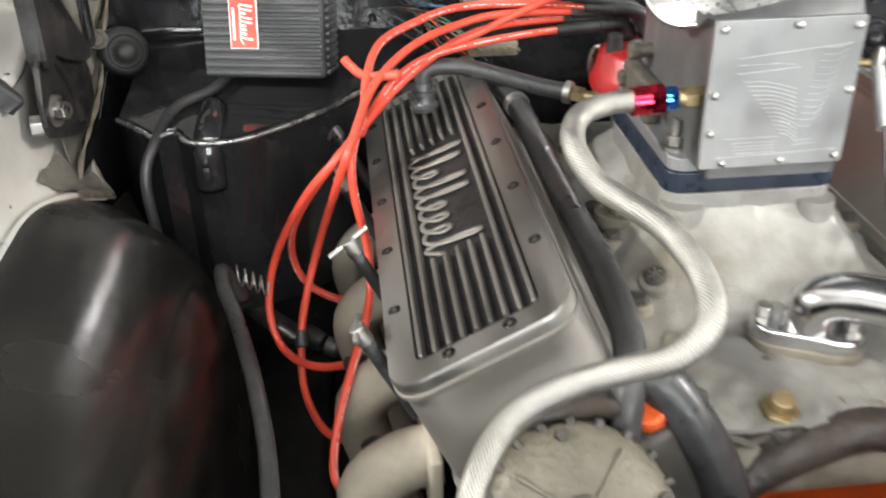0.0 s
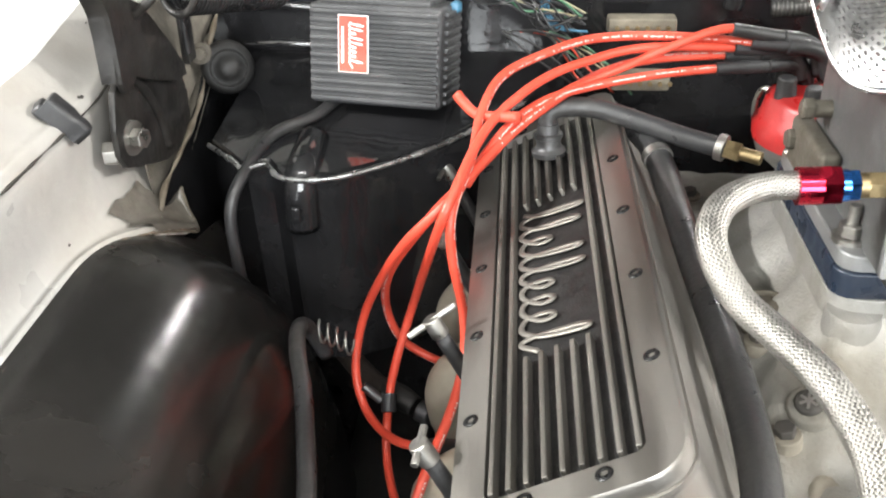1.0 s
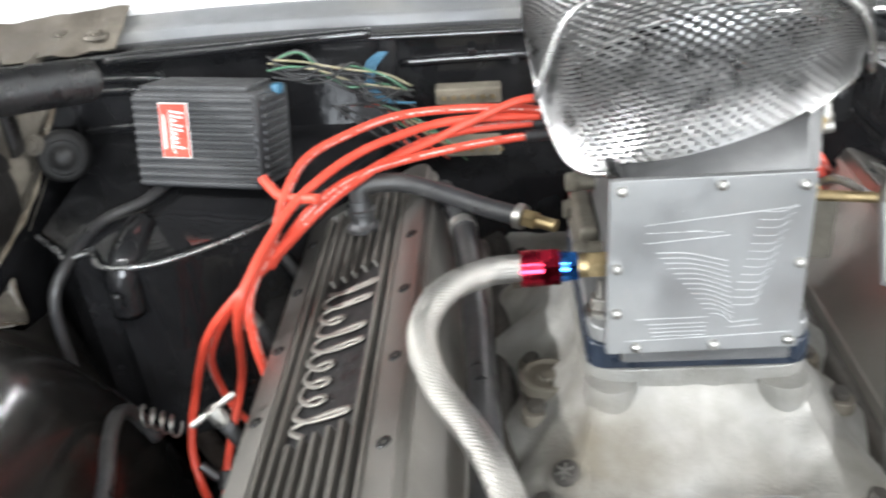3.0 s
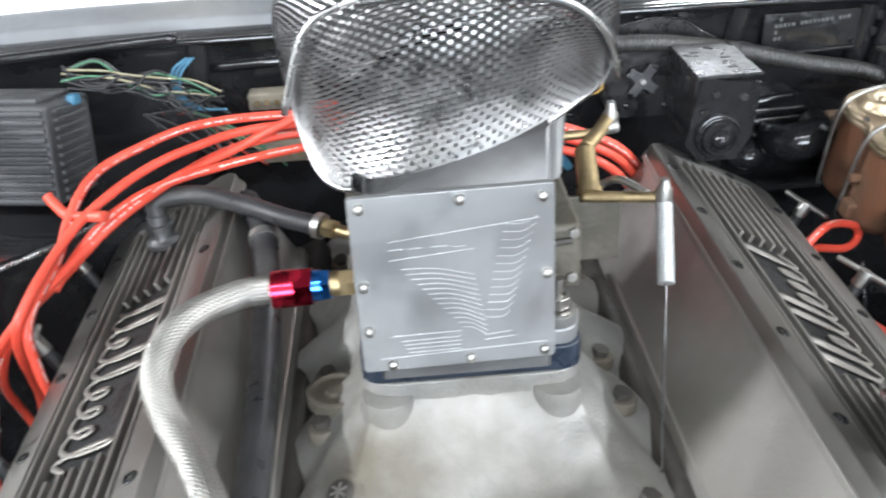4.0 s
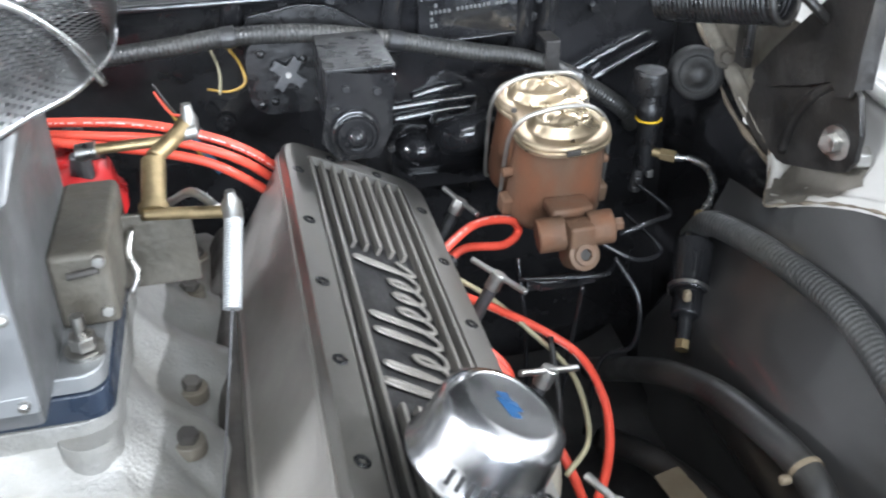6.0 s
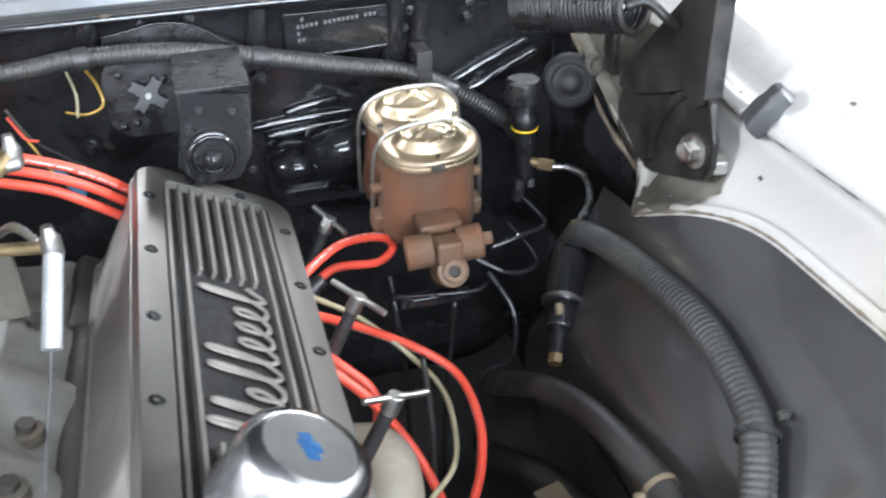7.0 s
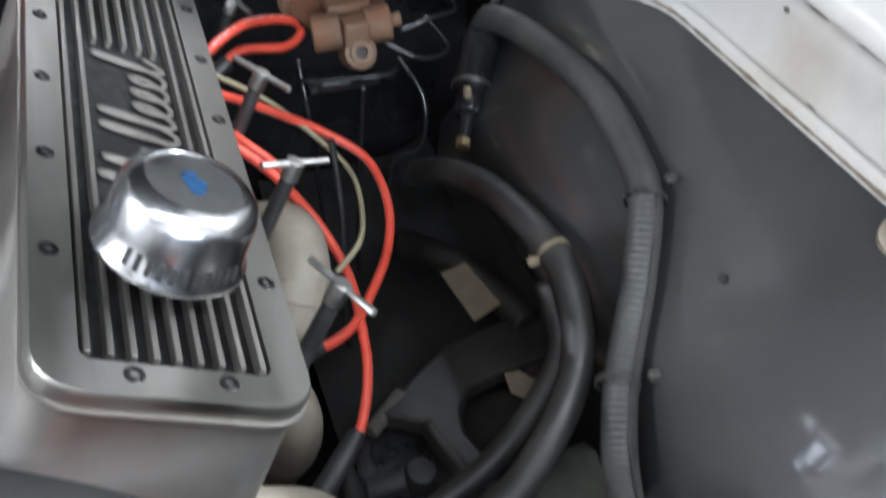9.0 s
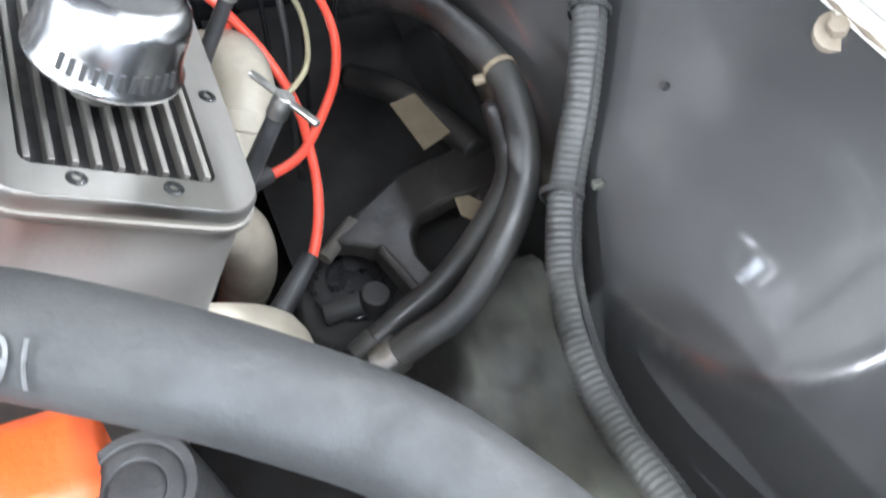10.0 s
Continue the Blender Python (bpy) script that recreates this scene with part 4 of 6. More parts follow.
WIRES_W = [
    [(-0.030, 0.203, 0.950), (-0.081, 0.195, 0.961), (-0.126, 0.188, 0.948), (-0.162, 0.178, 0.935), (-0.208, 0.146, 0.927), (-0.245, 0.109, 0.914), (-0.268, 0.080, 0.901), (-0.299, 0.035, 0.882), (-0.334, 0.041, 0.839), (-0.368, 0.076, 0.761), (-0.378, 0.065, 0.710), (-0.366, 0.042, 0.681), (-0.335, -0.005, 0.694), (-0.291, -0.040, 0.721)],
    [(-0.026, 0.199, 0.945), (-0.116, 0.199, 0.953), (-0.186, 0.178, 0.958), (-0.231, 0.156, 0.951), (-0.261, 0.131, 0.942), (-0.275, 0.102, 0.924), (-0.280, 0.071, 0.905), (-0.292, 0.025, 0.883), (-0.292, 0.017, 0.850), (-0.284, 0.010, 0.808), (-0.283, -0.004, 0.776), (-0.290, -0.037, 0.757), (-0.304, -0.080, 0.740), (-0.318, -0.120, 0.710), (-0.318, -0.150, 0.690), (-0.290, -0.160, 0.680)],
    [(-0.024, 0.207, 0.940), (-0.139, 0.190, 0.947), (-0.195, 0.163, 0.944), (-0.231, 0.140, 0.936), (-0.260, 0.101, 0.926), (-0.276, 0.073, 0.914), (-0.290, 0.030, 0.897), (-0.302, 0.021, 0.869), (-0.327, 0.076, 0.774), (-0.343, 0.068, 0.720), (-0.350, 0.053, 0.684), (-0.349, 0.021, 0.646), (-0.327, -0.045, 0.650), (-0.286, -0.094, 0.677)],
    [(-0.045, 0.206, 0.937), (-0.137, 0.196, 0.935), (-0.185, 0.168, 0.931), (-0.226, 0.123, 0.922), (-0.252, 0.098, 0.910), (-0.276, 0.073, 0.893), (-0.308, 0.041, 0.870), (-0.343, 0.063, 0.810), (-0.354, 0.096, 0.753), (-0.342, 0.099, 0.716), (-0.312, 0.092, 0.700), (-0.287, 0.056, 0.722)],
    [(-0.038, 0.205, 0.928), (-0.114, 0.189, 0.927), (-0.171, 0.165, 0.927), (-0.217, 0.136, 0.926), (-0.246, 0.110, 0.919), (-0.266, 0.088, 0.905), (-0.284, 0.060, 0.886)],
]
WIRES_E = [
    [(0.0, 0.21, 0.928), (0.05, 0.200, 0.925), (0.09, 0.185, 0.925), (0.125, 0.180, 0.915), (0.152, 0.185, 0.898), (0.18, 0.215, 0.86)],
    [(0.0, 0.205, 0.925), (0.05, 0.193, 0.920), (0.09, 0.178, 0.917), (0.125, 0.173, 0.907), (0.15, 0.178, 0.888), (0.175, 0.212, 0.85)],
    [(0.0, 0.215, 0.935), (0.05, 0.21, 0.932), (0.09, 0.193, 0.932), (0.13, 0.19, 0.919), (0.157, 0.194, 0.902), (0.185, 0.222, 0.865)],
    [(0.285, 0.112, 0.835), (0.317, 0.143, 0.838), (0.343, 0.169, 0.828), (0.366, 0.182, 0.817), (0.373, 0.185, 0.804), (0.356, 0.173, 0.800), (0.318, 0.162, 0.808), (0.290, 0.140, 0.80)],
    [(0.288, 0.096, 0.815), (0.328, 0.114, 0.781), (0.375, 0.116, 0.747), (0.402, 0.094, 0.730), (0.405, 0.048, 0.720), (0.392, 0.004, 0.712), (0.366, -0.040, 0.710), (0.340, -0.072, 0.711), (0.300, -0.09, 0.715)],
    [(0.288, 0.040, 0.810), (0.317, 0.032, 0.778), (0.342, 0.019, 0.740), (0.355, -0.016, 0.716), (0.353, -0.060, 0.709), (0.348, -0.095, 0.692), (0.334, -0.126, 0.675), (0.316, -0.143, 0.668)],
    [(0.285, 0.06, 0.81), (0.305, 0.065, 0.785), (0.325, 0.05, 0.765), (0.318, 0.02, 0.75), (0.30, 0.0, 0.745)],
]
for n, (row, grp) in enumerate([(w, "w") for w in WIRES_W] + [(w, "e") for w in WIRES_E]):
    wire = thing("spark_plug_wire", row[-1], "red silicone spark plug wire with white print", "spark plug wire", "spark plug wires")
    part("cable", sweep(row, 0.0037, 10), "red", wire)
    part("print", printed_marks(row, 0.0037, 0.05, n), "label_white", wire, "white printed bars")
    if grp == "w" and n == 2:
        a, b = Vector(row[10]), Vector(row[11])
        d = (b - a).normalized()
        part("clip", rod(a - d * 0.008, a + d * 0.008, 0.0066, seg=14, bevel=0.0015), "boot", wire, "black plastic wire clip")
        part("clip_arm", rod(a + Vector((-0.006, 0, 0.002)), a + Vector((-0.021, 0.004, 0.014)), 0.0042, seg=12, bevel=0.001), "shank", wire, "grey clip arm")
    if grp == "w" and n < 5:
        a, b = Vector(row[0]), Vector(row[1])
        d = (b - a).normalized()
        part("boot_elbow", sweep([a + d * 0.006, a - d * 0.012, a - d * 0.026 - Vector((0, 0, 0.006)), a - d * 0.032 - Vector((0, 0, 0.024))], 0.0068, 10), "boot", wire, "black rubber elbow boot")
        part("boot", rod(a - d * 0.004, a + d * (0.035 if n % 2 else 0.05), 0.0065, 0.0055, 12, 0.001), "boot", wire, "black rubber distributor boot")
    if n in (0, 1, 2, 3, 8, 9, 10):
        a, b = Vector(row[-1]), Vector(row[-2])
        d = (b - a).normalized()
        part("boot", rod(a - d * 0.03, a + d * 0.022, 0.0085, 0.0065, 12, 0.001), "boot", wire, "dark rubber plug boot")
wire = thing("spark_plug_wire", (-0.289, 0.114, 0.93), "short red coil wire across the bundle", "spark plug wire", "spark plug wires")
part("cable", sweep([(-0.294, 0.118, 0.934), (-0.289, 0.114, 0.929), (-0.276, 0.105, 0.922), (-0.246, 0.092, 0.926)], 0.0041, 10), "red", wire)

# distributor
dist = thing("distributor", (0.0, 0.20, 0.80), "distributor with red cap and steel clips", "distributor")
DM = Matrix.Translation((0.006, 0.195, 0.868))
part("cap", lathe([(0.055, 0), (0.056, 0.012), (0.051, 0.017), (0.048, 0.034), (0.042, 0.041), (0, 0.043)], 28, DM), "dist", dist)
for k in range(8):
    a = 2 * math.pi * k / 8 + 0.2
    part("tower", rod(DM @ Vector((0.036 * math.cos(a), 0.036 * math.sin(a), 0.035)), DM @ Vector((0.037 * math.cos(a), 0.037 * math.sin(a), 0.056)), 0.0095, 0.0075, 12, 0.002), "boot", dist)
part("body", lathe([(0.028, -0.12), (0.03, -0.03), (0.05, -0.012), (0.054, 0)], 28, DM), "cast", dist)
for a in (-1.9, -0.6, 2.4):
    c, s = math.cos(a), math.sin(a)
    part("clip", sweep([DM @ Vector((0.05 * c, 0.05 * s, -0.02)), DM @ Vector((0.061 * c, 0.061 * s, 0.004)), DM @ Vector((0.058 * c, 0.058 * s, 0.026)), DM @ Vector((0.046 * c, 0.046 * s, 0.03))], 0.003, 6), "zinc", dist)

# vent hose from the western cover
hose = thing("vent_hose", (-0.232, 0.09, 0.885), "black rubber vent hose with brass end fitting", "hose")
VH = [(-0.222, 0.138, 0.897), (-0.223, 0.140, 0.909), (-0.212, 0.142, 0.914), (-0.185, 0.142, 0.913), (-0.151, 0.132, 0.906), (-0.120, 0.116, 0.901), (-0.092, 0.103, 0.898)]
part("hose", sweep(VH, 0.0078, 14), "rubber", hose)
part("print", printed_marks(VH[2:], 0.0078, 0.05, 31), "label_white", hose, "white printed bars")
part("grommet", lathe([(0.0135, 0.0), (0.0142, 0.004), (0.0115, 0.006), (0.0098, 0.008), (0.0098, 0.014), (0.0115, 0.015), (0.0115, 0.018), (0.009, 0.019), (0.0085, 0.026), (0, 0.026)], 20, Matrix.Translation((-0.2215, 0.136, 0.876)) @ pose(0, 0, 0, -4, -4, 0)), "shank", hose, "steel valve and washer")
part("clamp", rod((-0.097, 0.106, 0.8985), (-0.092, 0.103, 0.898), 0.0102, seg=16), "zinc", hose)
part("fitting", add(rod((-0.092, 0.103, 0.898), (-0.082, 0.098, 0.897), 0.0075, seg=6), rod((-0.083, 0.0985, 0.897), (-0.068, 0.090, 0.896), 0.005, seg=12)), "brass", hose, "brass hose fitting")

# braided fuel hose
line = thing("braided_fuel_hose", (-0.097, -0.096, 0.955), "stainless braided fuel hose with red and blue ends", "fuel hose")
BR = [(-0.094, -0.096, 0.968), (-0.118, -0.096, 0.966), (-0.141, -0.117, 0.968), (-0.152, -0.139, 0.964), (-0.152, -0.159, 0.957), (-0.143, -0.178, 0.947), (-0.131, -0.199, 0.944), (-0.117, -0.231, 0.942), (-0.108, -0.266, 0.933), (-0.113, -0.295, 0.923), (-0.131, -0.302, 0.908), (-0.156, -0.292, 0.893), (-0.185, -0.284, 0.878), (-0.216, -0.289, 0.861), (-0.238, -0.318, 0.849), (-0.246, -0.340, 0.830), (-0.248, -0.360, 0.790)]
# dark inner tube that paints shade into the gaps of the weave
part("braid", sweep(BR, 0.0070, 14, 0.004), "braid_gap_shade", line)
rows = frames_of(even(BR, 0.0008))
bm = bm_new()
CARRIERS, TWIST = 20, 0.085
for hand in (1, -1):
    for k in range(CARRIERS):
        last = None
        for i, (p, u, v) in enumerate(rows):
            a = 2 * math.pi * k / CARRIERS + hand * i * TWIST
            other = (a + hand * i * TWIST) * CARRIERS / (2 * math.pi)
            off = 0.00030 * hand * math.cos(math.pi * (other + k))
            edge = [bm.verts.new(p + (0.0077 + off - drop) * (math.cos(a + w) * u + math.sin(a + w) * v)) for w, drop in ((-0.092, 0.00036), (0, 0), (0.092, 0.00036))]
            if last:
                bm.faces.new((last[0], last[1], edge[1], edge[0]))
                bm.faces.new((last[1], last[2], edge[2], edge[1]))
            last = edge
tagged(part("strand", bm, "braid", line, "woven steel strands", 120), kind="stuff")
d = Vector((1, 0, 0.03)).normalized()
o = Vector((-0.101, -0.096, 0.967))
part("socket", add(rod(o, o + d * 0.012, 0.0102, seg=20), rod(o + d * 0.012, o + d * 0.0215, 0.0112, seg=6)), "anred", line, "red anodised socket")
part("nut", add(rod(o + d * 0.0215, o + d * 0.026, 0.0085, seg=16), rod(o + d * 0.026, o + d * 0.031, 0.0088, seg=6)), "anblue", line, "blue anodised nut")
part("adapter", add(rod(o + d * 0.031, o + d * 0.036, 0.0068, seg=16), rod(o + d * 0.036, o + d * 0.054, 0.0076, seg=6)), "brass", line, "brass adapter")
sp = thing("heater_hose", (-0.13, -0.06, 0.86), "dusty black rubber hose along valve cover", "hose")
part("hose", sweep([(-0.158, 0.165, 0.895), (-0.140, 0.118, 0.886), (-0.130, 0.010, 0.868), (-0.126, -0.067, 0.864), (-0.124, -0.143, 0.863), (-0.126, -0.205, 0.858), (-0.132, -0.238, 0.847), (-0.137, -0.254, 0.815), (-0.137, -0.256, 0.75)], 0.0105, 12), "rubber", sp)
part("clamp", rod((-0.1405, 0.117, 0.8862), (-0.139, 0.110, 0.8848), 0.0116, seg=20), "steel", sp, "dull steel clamp")

# radiator hose at the front
hose = thing("radiator_hose", (0.10, -0.25, 0.83), "grey-black molded rubber upper radiator hose", "radiator hose")
part("hose", sweep([(0.095, -0.245, 0.856), (0.15, -0.29, 0.892), (0.204, -0.325, 0.898), (0.270, -0.358, 0.874), (0.325, -0.395, 0.845), (0.38, -0.47, 0.80), (0.40, -0.62, 0.78), (0.40, -0.84, 0.78)], 0.0225, 22), "radhose", hose)
digits = bpy.data.curves.new("digits", "FONT")
digits.body, digits.size, digits.space_character = "91", 0.0255, 1.0
text = bpy.data.objects.new("digits", digits)
bm = bm_new()
bm.from_mesh(bpy.data.meshes.new_from_object(text))
bpy.data.objects.remove(text)
bmesh.ops.subdivide_edges(bm, edges=bm.edges[:], cuts=5)
P0, AX = Vector((0.1907, -0.3174, 0.8977)), Vector((0.868, -0.495, 0.03)).normalized()
SIDE = AX.cross(Vector((0, 0, 1))).normalized()
UPW = SIDE.cross(AX)
for v in bm.verts:
    around = 1.31 - v.co.y / 0.0228
    v.co = P0 + AX * (0.003 + 0.72 * v.co.x + 0.04 * v.co.y) + 0.0238 * (math.cos(around) * UPW + math.sin(around) * SIDE)
part("print", bm, "print_grey", hose, "faded white printed number")
part("clamp", rod((0.098, -0.248, 0.858), (0.107, -0.255, 0.865), 0.0245, seg=24), "zinc", hose)
single("coolant_pipe", sweep([(-0.075, -0.255, 0.745), (-0.05, -0.254, 0.768), (-0.02, -0.252, 0.785), (0.03, -0.25, 0.797), (0.08, -0.255, 0.78)], 0.0145, 16), "burnt", "grimy dark coolant pipe at engine front", "pipe")
pump = thing("water_pump", (0.1, -0.33, 0.7), "orange painted water pump with black rubber cap", "water pump")
part("body", block(0.15, -0.335, 0.80, 0.11, 0.05, 0.10, 0.012), "orange", pump)
part("outlet", lathe([(0.025, -0.06), (0.024, -0.003), (0.0225, 0.0), (0.019, 0.0), (0.018, -0.0015), (0.0165, 0.0), (0.012, 0.0), (0.011, -0.0015), (0.0095, 0.0), (0, 0.0002)], 36, Matrix.Translation((0.213, -0.358, 0.846)) @ pose(0, 0, 0, 4, -8, 0)), "rubber", pump, "black rubber cap with rings")
hose = single("bypass_hose", sweep([(-0.128, -0.228, 0.838), (-0.112, -0.240, 0.840), (-0.088, -0.254, 0.808), (-0.068, -0.262, 0.765), (-0.05, -0.27, 0.70)], 0.0155, 16), "rubber", "black rubber bypass hose at the engine front", "hose")
alt = thing("alternator", (-0.172, -0.30, 0.70), "oxidised beige aluminium alternator with vent slots", "alternator")
AM = Matrix.Translation((-0.174, -0.300, 0.792)) @ pose(0, 0, 0, 42, 0, 0)
part("body", lathe([(0, 0.022), (0.012, 0.022), (0.0135, 0.016), (0.030, 0.0165), (0.046, 0.014), (0.054, 0.009), (0.058, 0.0), (0.058, -0.022), (0.060, -0.023), (0.060, -0.040), (0.056, -0.042), (0.05, -0.075), (0, -0.075)], 48, AM), "alu_old", alt)
for k in range(20):
    part("vent_slot", moved(block(0.0535, 0, 0.0052, 0.0115, 0.0052, 0.009, 0.0015), AM @ Matrix.Rotation(2 * math.pi * k / 20, 4, "Z")), "iron", alt)
for k in range(4):
    part("rib", moved(block(0.030, 0, 0.016, 0.032, 0.003, 0.003, 0.001), AM @ Matrix.Rotation(math.pi * (k / 2 + 0.3), 4, "Z")), "alu_old", alt)
    part("bolt", moved(rod((0.049, 0, 0.008), (0.049, 0, 0.0185), 0.0042, seg=6), AM @ Matrix.Rotation(math.pi * (k / 2 + 0.05), 4, "Z")), "burnt", alt)
part("lug", moved(block(0, 0.062, -0.012, 0.026, 0.022, 0.014, 0.005), AM), "alu_old", alt)
part("bracket", sweep([(-0.200, -0.255, 0.832), (-0.165, -0.252, 0.836), (-0.128, -0.25, 0.830)], 0.007, 10), "burnt", alt)
part("spout", rod((-0.112, -0.236, 0.798), (-0.122, -0.250, 0.829), 0.0125, 0.0115, 16, 0.003), "orange", alt, "orange painted fitting")

# exhaust headers
for s, cx in ((1, 0.012), (-1, -0.018)):
    head = thing("exhaust_header", (cx + s * 0.27, 0, 0.5), "ivory coated tubular exhaust header", "exhaust header", "exhaust headers")
    for n, y in enumerate((0.13, 0.02, -0.105, -0.205)):
        x = cx + s * 0.225
        if s < 0:
            y += 0.030
            part("tube", sweep([(x, y, 0.738), (x - 0.028, y, 0.732), (x - 0.050, y + 0.003, 0.710), (x - 0.054, y + 0.008, 0.680), (x - 0.040, y + 0.016, 0.62), (x - 0.01, y * 0.6 + 0.05, 0.48)], 0.022, 18), "header", head)
            part("flange", block(x - 0.006, y, 0.738, 0.01, 0.08, 0.055, 0.003), "header", head)
            continue
        part("tube", sweep([(x, y, 0.722), (x + s * 0.028, y, 0.712), (x + s * 0.050, y + 0.004, 0.690), (x + s * 0.056, y + 0.012, 0.655), (x + s * 0.056, y * 0.8 + 0.03, 0.58), (x + s * 0.05, y * 0.5 + 0.08, 0.45)], 0.021, 18), "header", head)
        if n == 1 and s > 0:
            part("elbow", sweep([(x + s * 0.03, y - 0.075, 0.695), (x + s * 0.070, y - 0.065, 0.718), (x + s * 0.083, y - 0.042, 0.738), (x + s * 0.080, y - 0.01, 0.742), (x + s * 0.055, y + 0.02, 0.725)], 0.022, 18), "header", head)
            part("collar", rod((x + s * 0.071, y - 0.064, 0.719), (x + s * 0.077, y - 0.053, 0.729), 0.0245, seg=20, bevel=0.002), "header", head)
        part("flange", block(x + s * 0.006, y, 0.733, 0.01, 0.08, 0.055, 0.003), "header", head)

# throttle linkage
link_t = thing("throttle_linkage", (0.097, 0.037, 0.90), "brass and zinc throttle linkage with return spring", "linkage")
part("bracket", block(0.093, 0.036, 0.917, 0.05, 0.004, 0.05, 0.001), "olive", link_t)
part("bush", add(rod((0.097, 0.038, 0.942), (0.099, 0.066, 0.962), 0.0075, seg=18, bevel=0.001), rod((0.097, 0.037, 0.941), (0.0972, 0.041, 0.944), 0.009, seg=18)), "brass", link_t)
part("arm", sweep([(0.09, 0.036, 0.941), (0.115, 0.03, 0.942), (0.146, 0.02, 0.944)], 0.004, 6), "brass", link_t)
part("arm", sweep([(0.099, 0.066, 0.963), (0.112, 0.082, 0.968), (0.121, 0.092, 0.974)], 0.0055, 8), "brass", link_t)
part("rod", rod((0.058, 0.077, 0.968), (0.115, 0.08, 0.968), 0.0035, seg=10), "brass", link_t)
part("rod_end", rod((0.054, 0.077, 0.967), (0.066, 0.077, 0.968), 0.0055, seg=12), "zinc", link_t)
part("rod_end", rod((0.126, 0.088, 0.969), (0.112, 0.086, 0.968), 0.005, seg=10), "zinc", link_t)
part("rod_end", lathe([(0, 0.016), (0.003, 0.016), (0.004, 0.01), (0.006, 0.006), (0.006, -0.004), (0, -0.004)], 14, Matrix.Translation((0.122, 0.092, 0.97))), "zinc", link_t)
part("ball_stud", lathe([(0, 0.014), (0.003, 0.013), (0.004, 0.008), (0.006, 0.005), (0.006, -0.006), (0, -0.006)], 14, Matrix.Translation((0.143, 0.02, 0.945))), "zinc", link_t)
SP = [(0.143, 0.018, 0.940), (0.136, -0.021, 0.903)]
part("spring", corrugated([SP[0], tuple((Vector(SP[0]) + Vector(SP[1])) / 2), SP[1]], 0.0058, 0.0016, 0.0005, 12), "spring", link_t, "close-wound zinc return spring")
part("cable", rod(SP[1], (0.112, -0.12, 0.80), 0.0008, seg=6), "shank", link_t)
part("lever", sweep([(0.105, 0.06, 0.935), (0.12, 0.05, 0.945), (0.135, 0.03, 0.942)], 0.003, 6), "zinc", link_t)
part("hook", sweep([(0.083, 0.03, 0.935), (0.08, 0.02, 0.925), (0.084, 0.012, 0.915), (0.079, 0.008, 0.905)], 0.0022, 8), "zinc", link_t)

single("vacuum_tube", sweep([(0.286, 0.105, 0.828), (0.329, 0.122, 0.785), (0.361, 0.110, 0.754), (0.380, 0.072, 0.743), (0.379, 0.030, 0.742), (0.368, -0.010, 0.738), (0.345, -0.03, 0.73)], 0.0022, 8), "tan_tube", "thin aged translucent vacuum tube", "tube")

# ---- ignition box on the firewall ----
box = thing("ignition_box", (-0.37, 0.25, 0.885), "black ribbed ignition control box with red label", "ignition box")
BXM = Matrix.Translation((-0.369, 0.20, 0.934)) @ pose(0, 0, 0, -11, 0, -10)
part("case", block(0, 0.038, 0, 0.116, 0.074, 0.084, 0.004, 2, BXM), "plastic", box)
for k in range(11):
    part("rib", block(0.0, -0.0002, -0.037 + 0.0073 * k, 0.112, 0.004, 0.0042, 0.0008, 1, BXM), "plastic", box)
    part("rib", block(0.0595, 0.036, -0.037 + 0.0073 * k, 0.004, 0.05, 0.0042, 0.0008, 1, BXM), "plastic", box)
part("lid", block(-0.004, 0.038, 0.0435, 0.1, 0.055, 0.006, 0.002, 2, BXM), "plastic", box)
lab = part("label", block(-0.0165, -0.0036, 0.010, 0.0268, 0.001, 0.048, 0.0004, 1, BXM), "label_white", box, "red and white paper label")
part("field", block(-0.0165, -0.0043, 0.010, 0.0246, 0.001, 0.0458, m=BXM), "label_red", lab)
sq = sweep([(-0.0140 + p[1], -0.0049, 0.011 - p[0]) for p in flourish(0.034, 0.012)], 0.0007, 5)
part("mark", moved(sq, BXM), "label_white", lab)
part("mark", block(-0.0255, -0.0047, 0.009, 0.0020, 0.0008, 0.03, m=BXM), "label_white", lab)
part("connector", block(0.0595, 0.045, 0.040, 0.008, 0.014, 0.010, 0.002, 1, BXM), "blue", box)

# loose wiring along the firewall
rng = random.Random(4)
for k in range(16):
    col = ("rubber", "green", "rubber", "rubber", "rubber", "rubber", "rubber", "tan_tube")[(k + 1) % 8]
    a = (-0.305 + rng.uniform(-0.004, 0.004), 0.245 + rng.uniform(-0.008, 0.008), 0.985 + rng.uniform(-0.01, 0.006))
    pts = [a]
    for j in range(1, 6):
        t = j / 5
        pts.append((a[0] + (0.10 + 0.02 * rng.random()) * t, 0.25 + 0.045 * t + rng.uniform(-0.012, 0.012), a[2] - (0.035 + 0.02 * rng.random()) * t + rng.uniform(-0.01, 0.01)))
    single("loose_wire", sweep(pts, 0.0011, 6), col, "thin %s wire in loose harness" % {"rubber": "black", "green": "green", "blue": "blue", "red": "red", "tan_tube": "tan"}[col], "wire", "loose wires")
for k in range(3):
    single("loose_wire", sweep([(-0.215 + 0.003 * k, 0.30, 0.975), (-0.226 + 0.003 * k, 0.286, 0.968 - 0.002 * k), (-0.226 + 0.003 * k, 0.284, 0.945), (-0.21 + 0.003 * k, 0.285, 0.932), (-0.185, 0.29, 0.928)], 0.0013, 6), "blue", "pale blue wire bent in a loop", "wire", "loose wires")
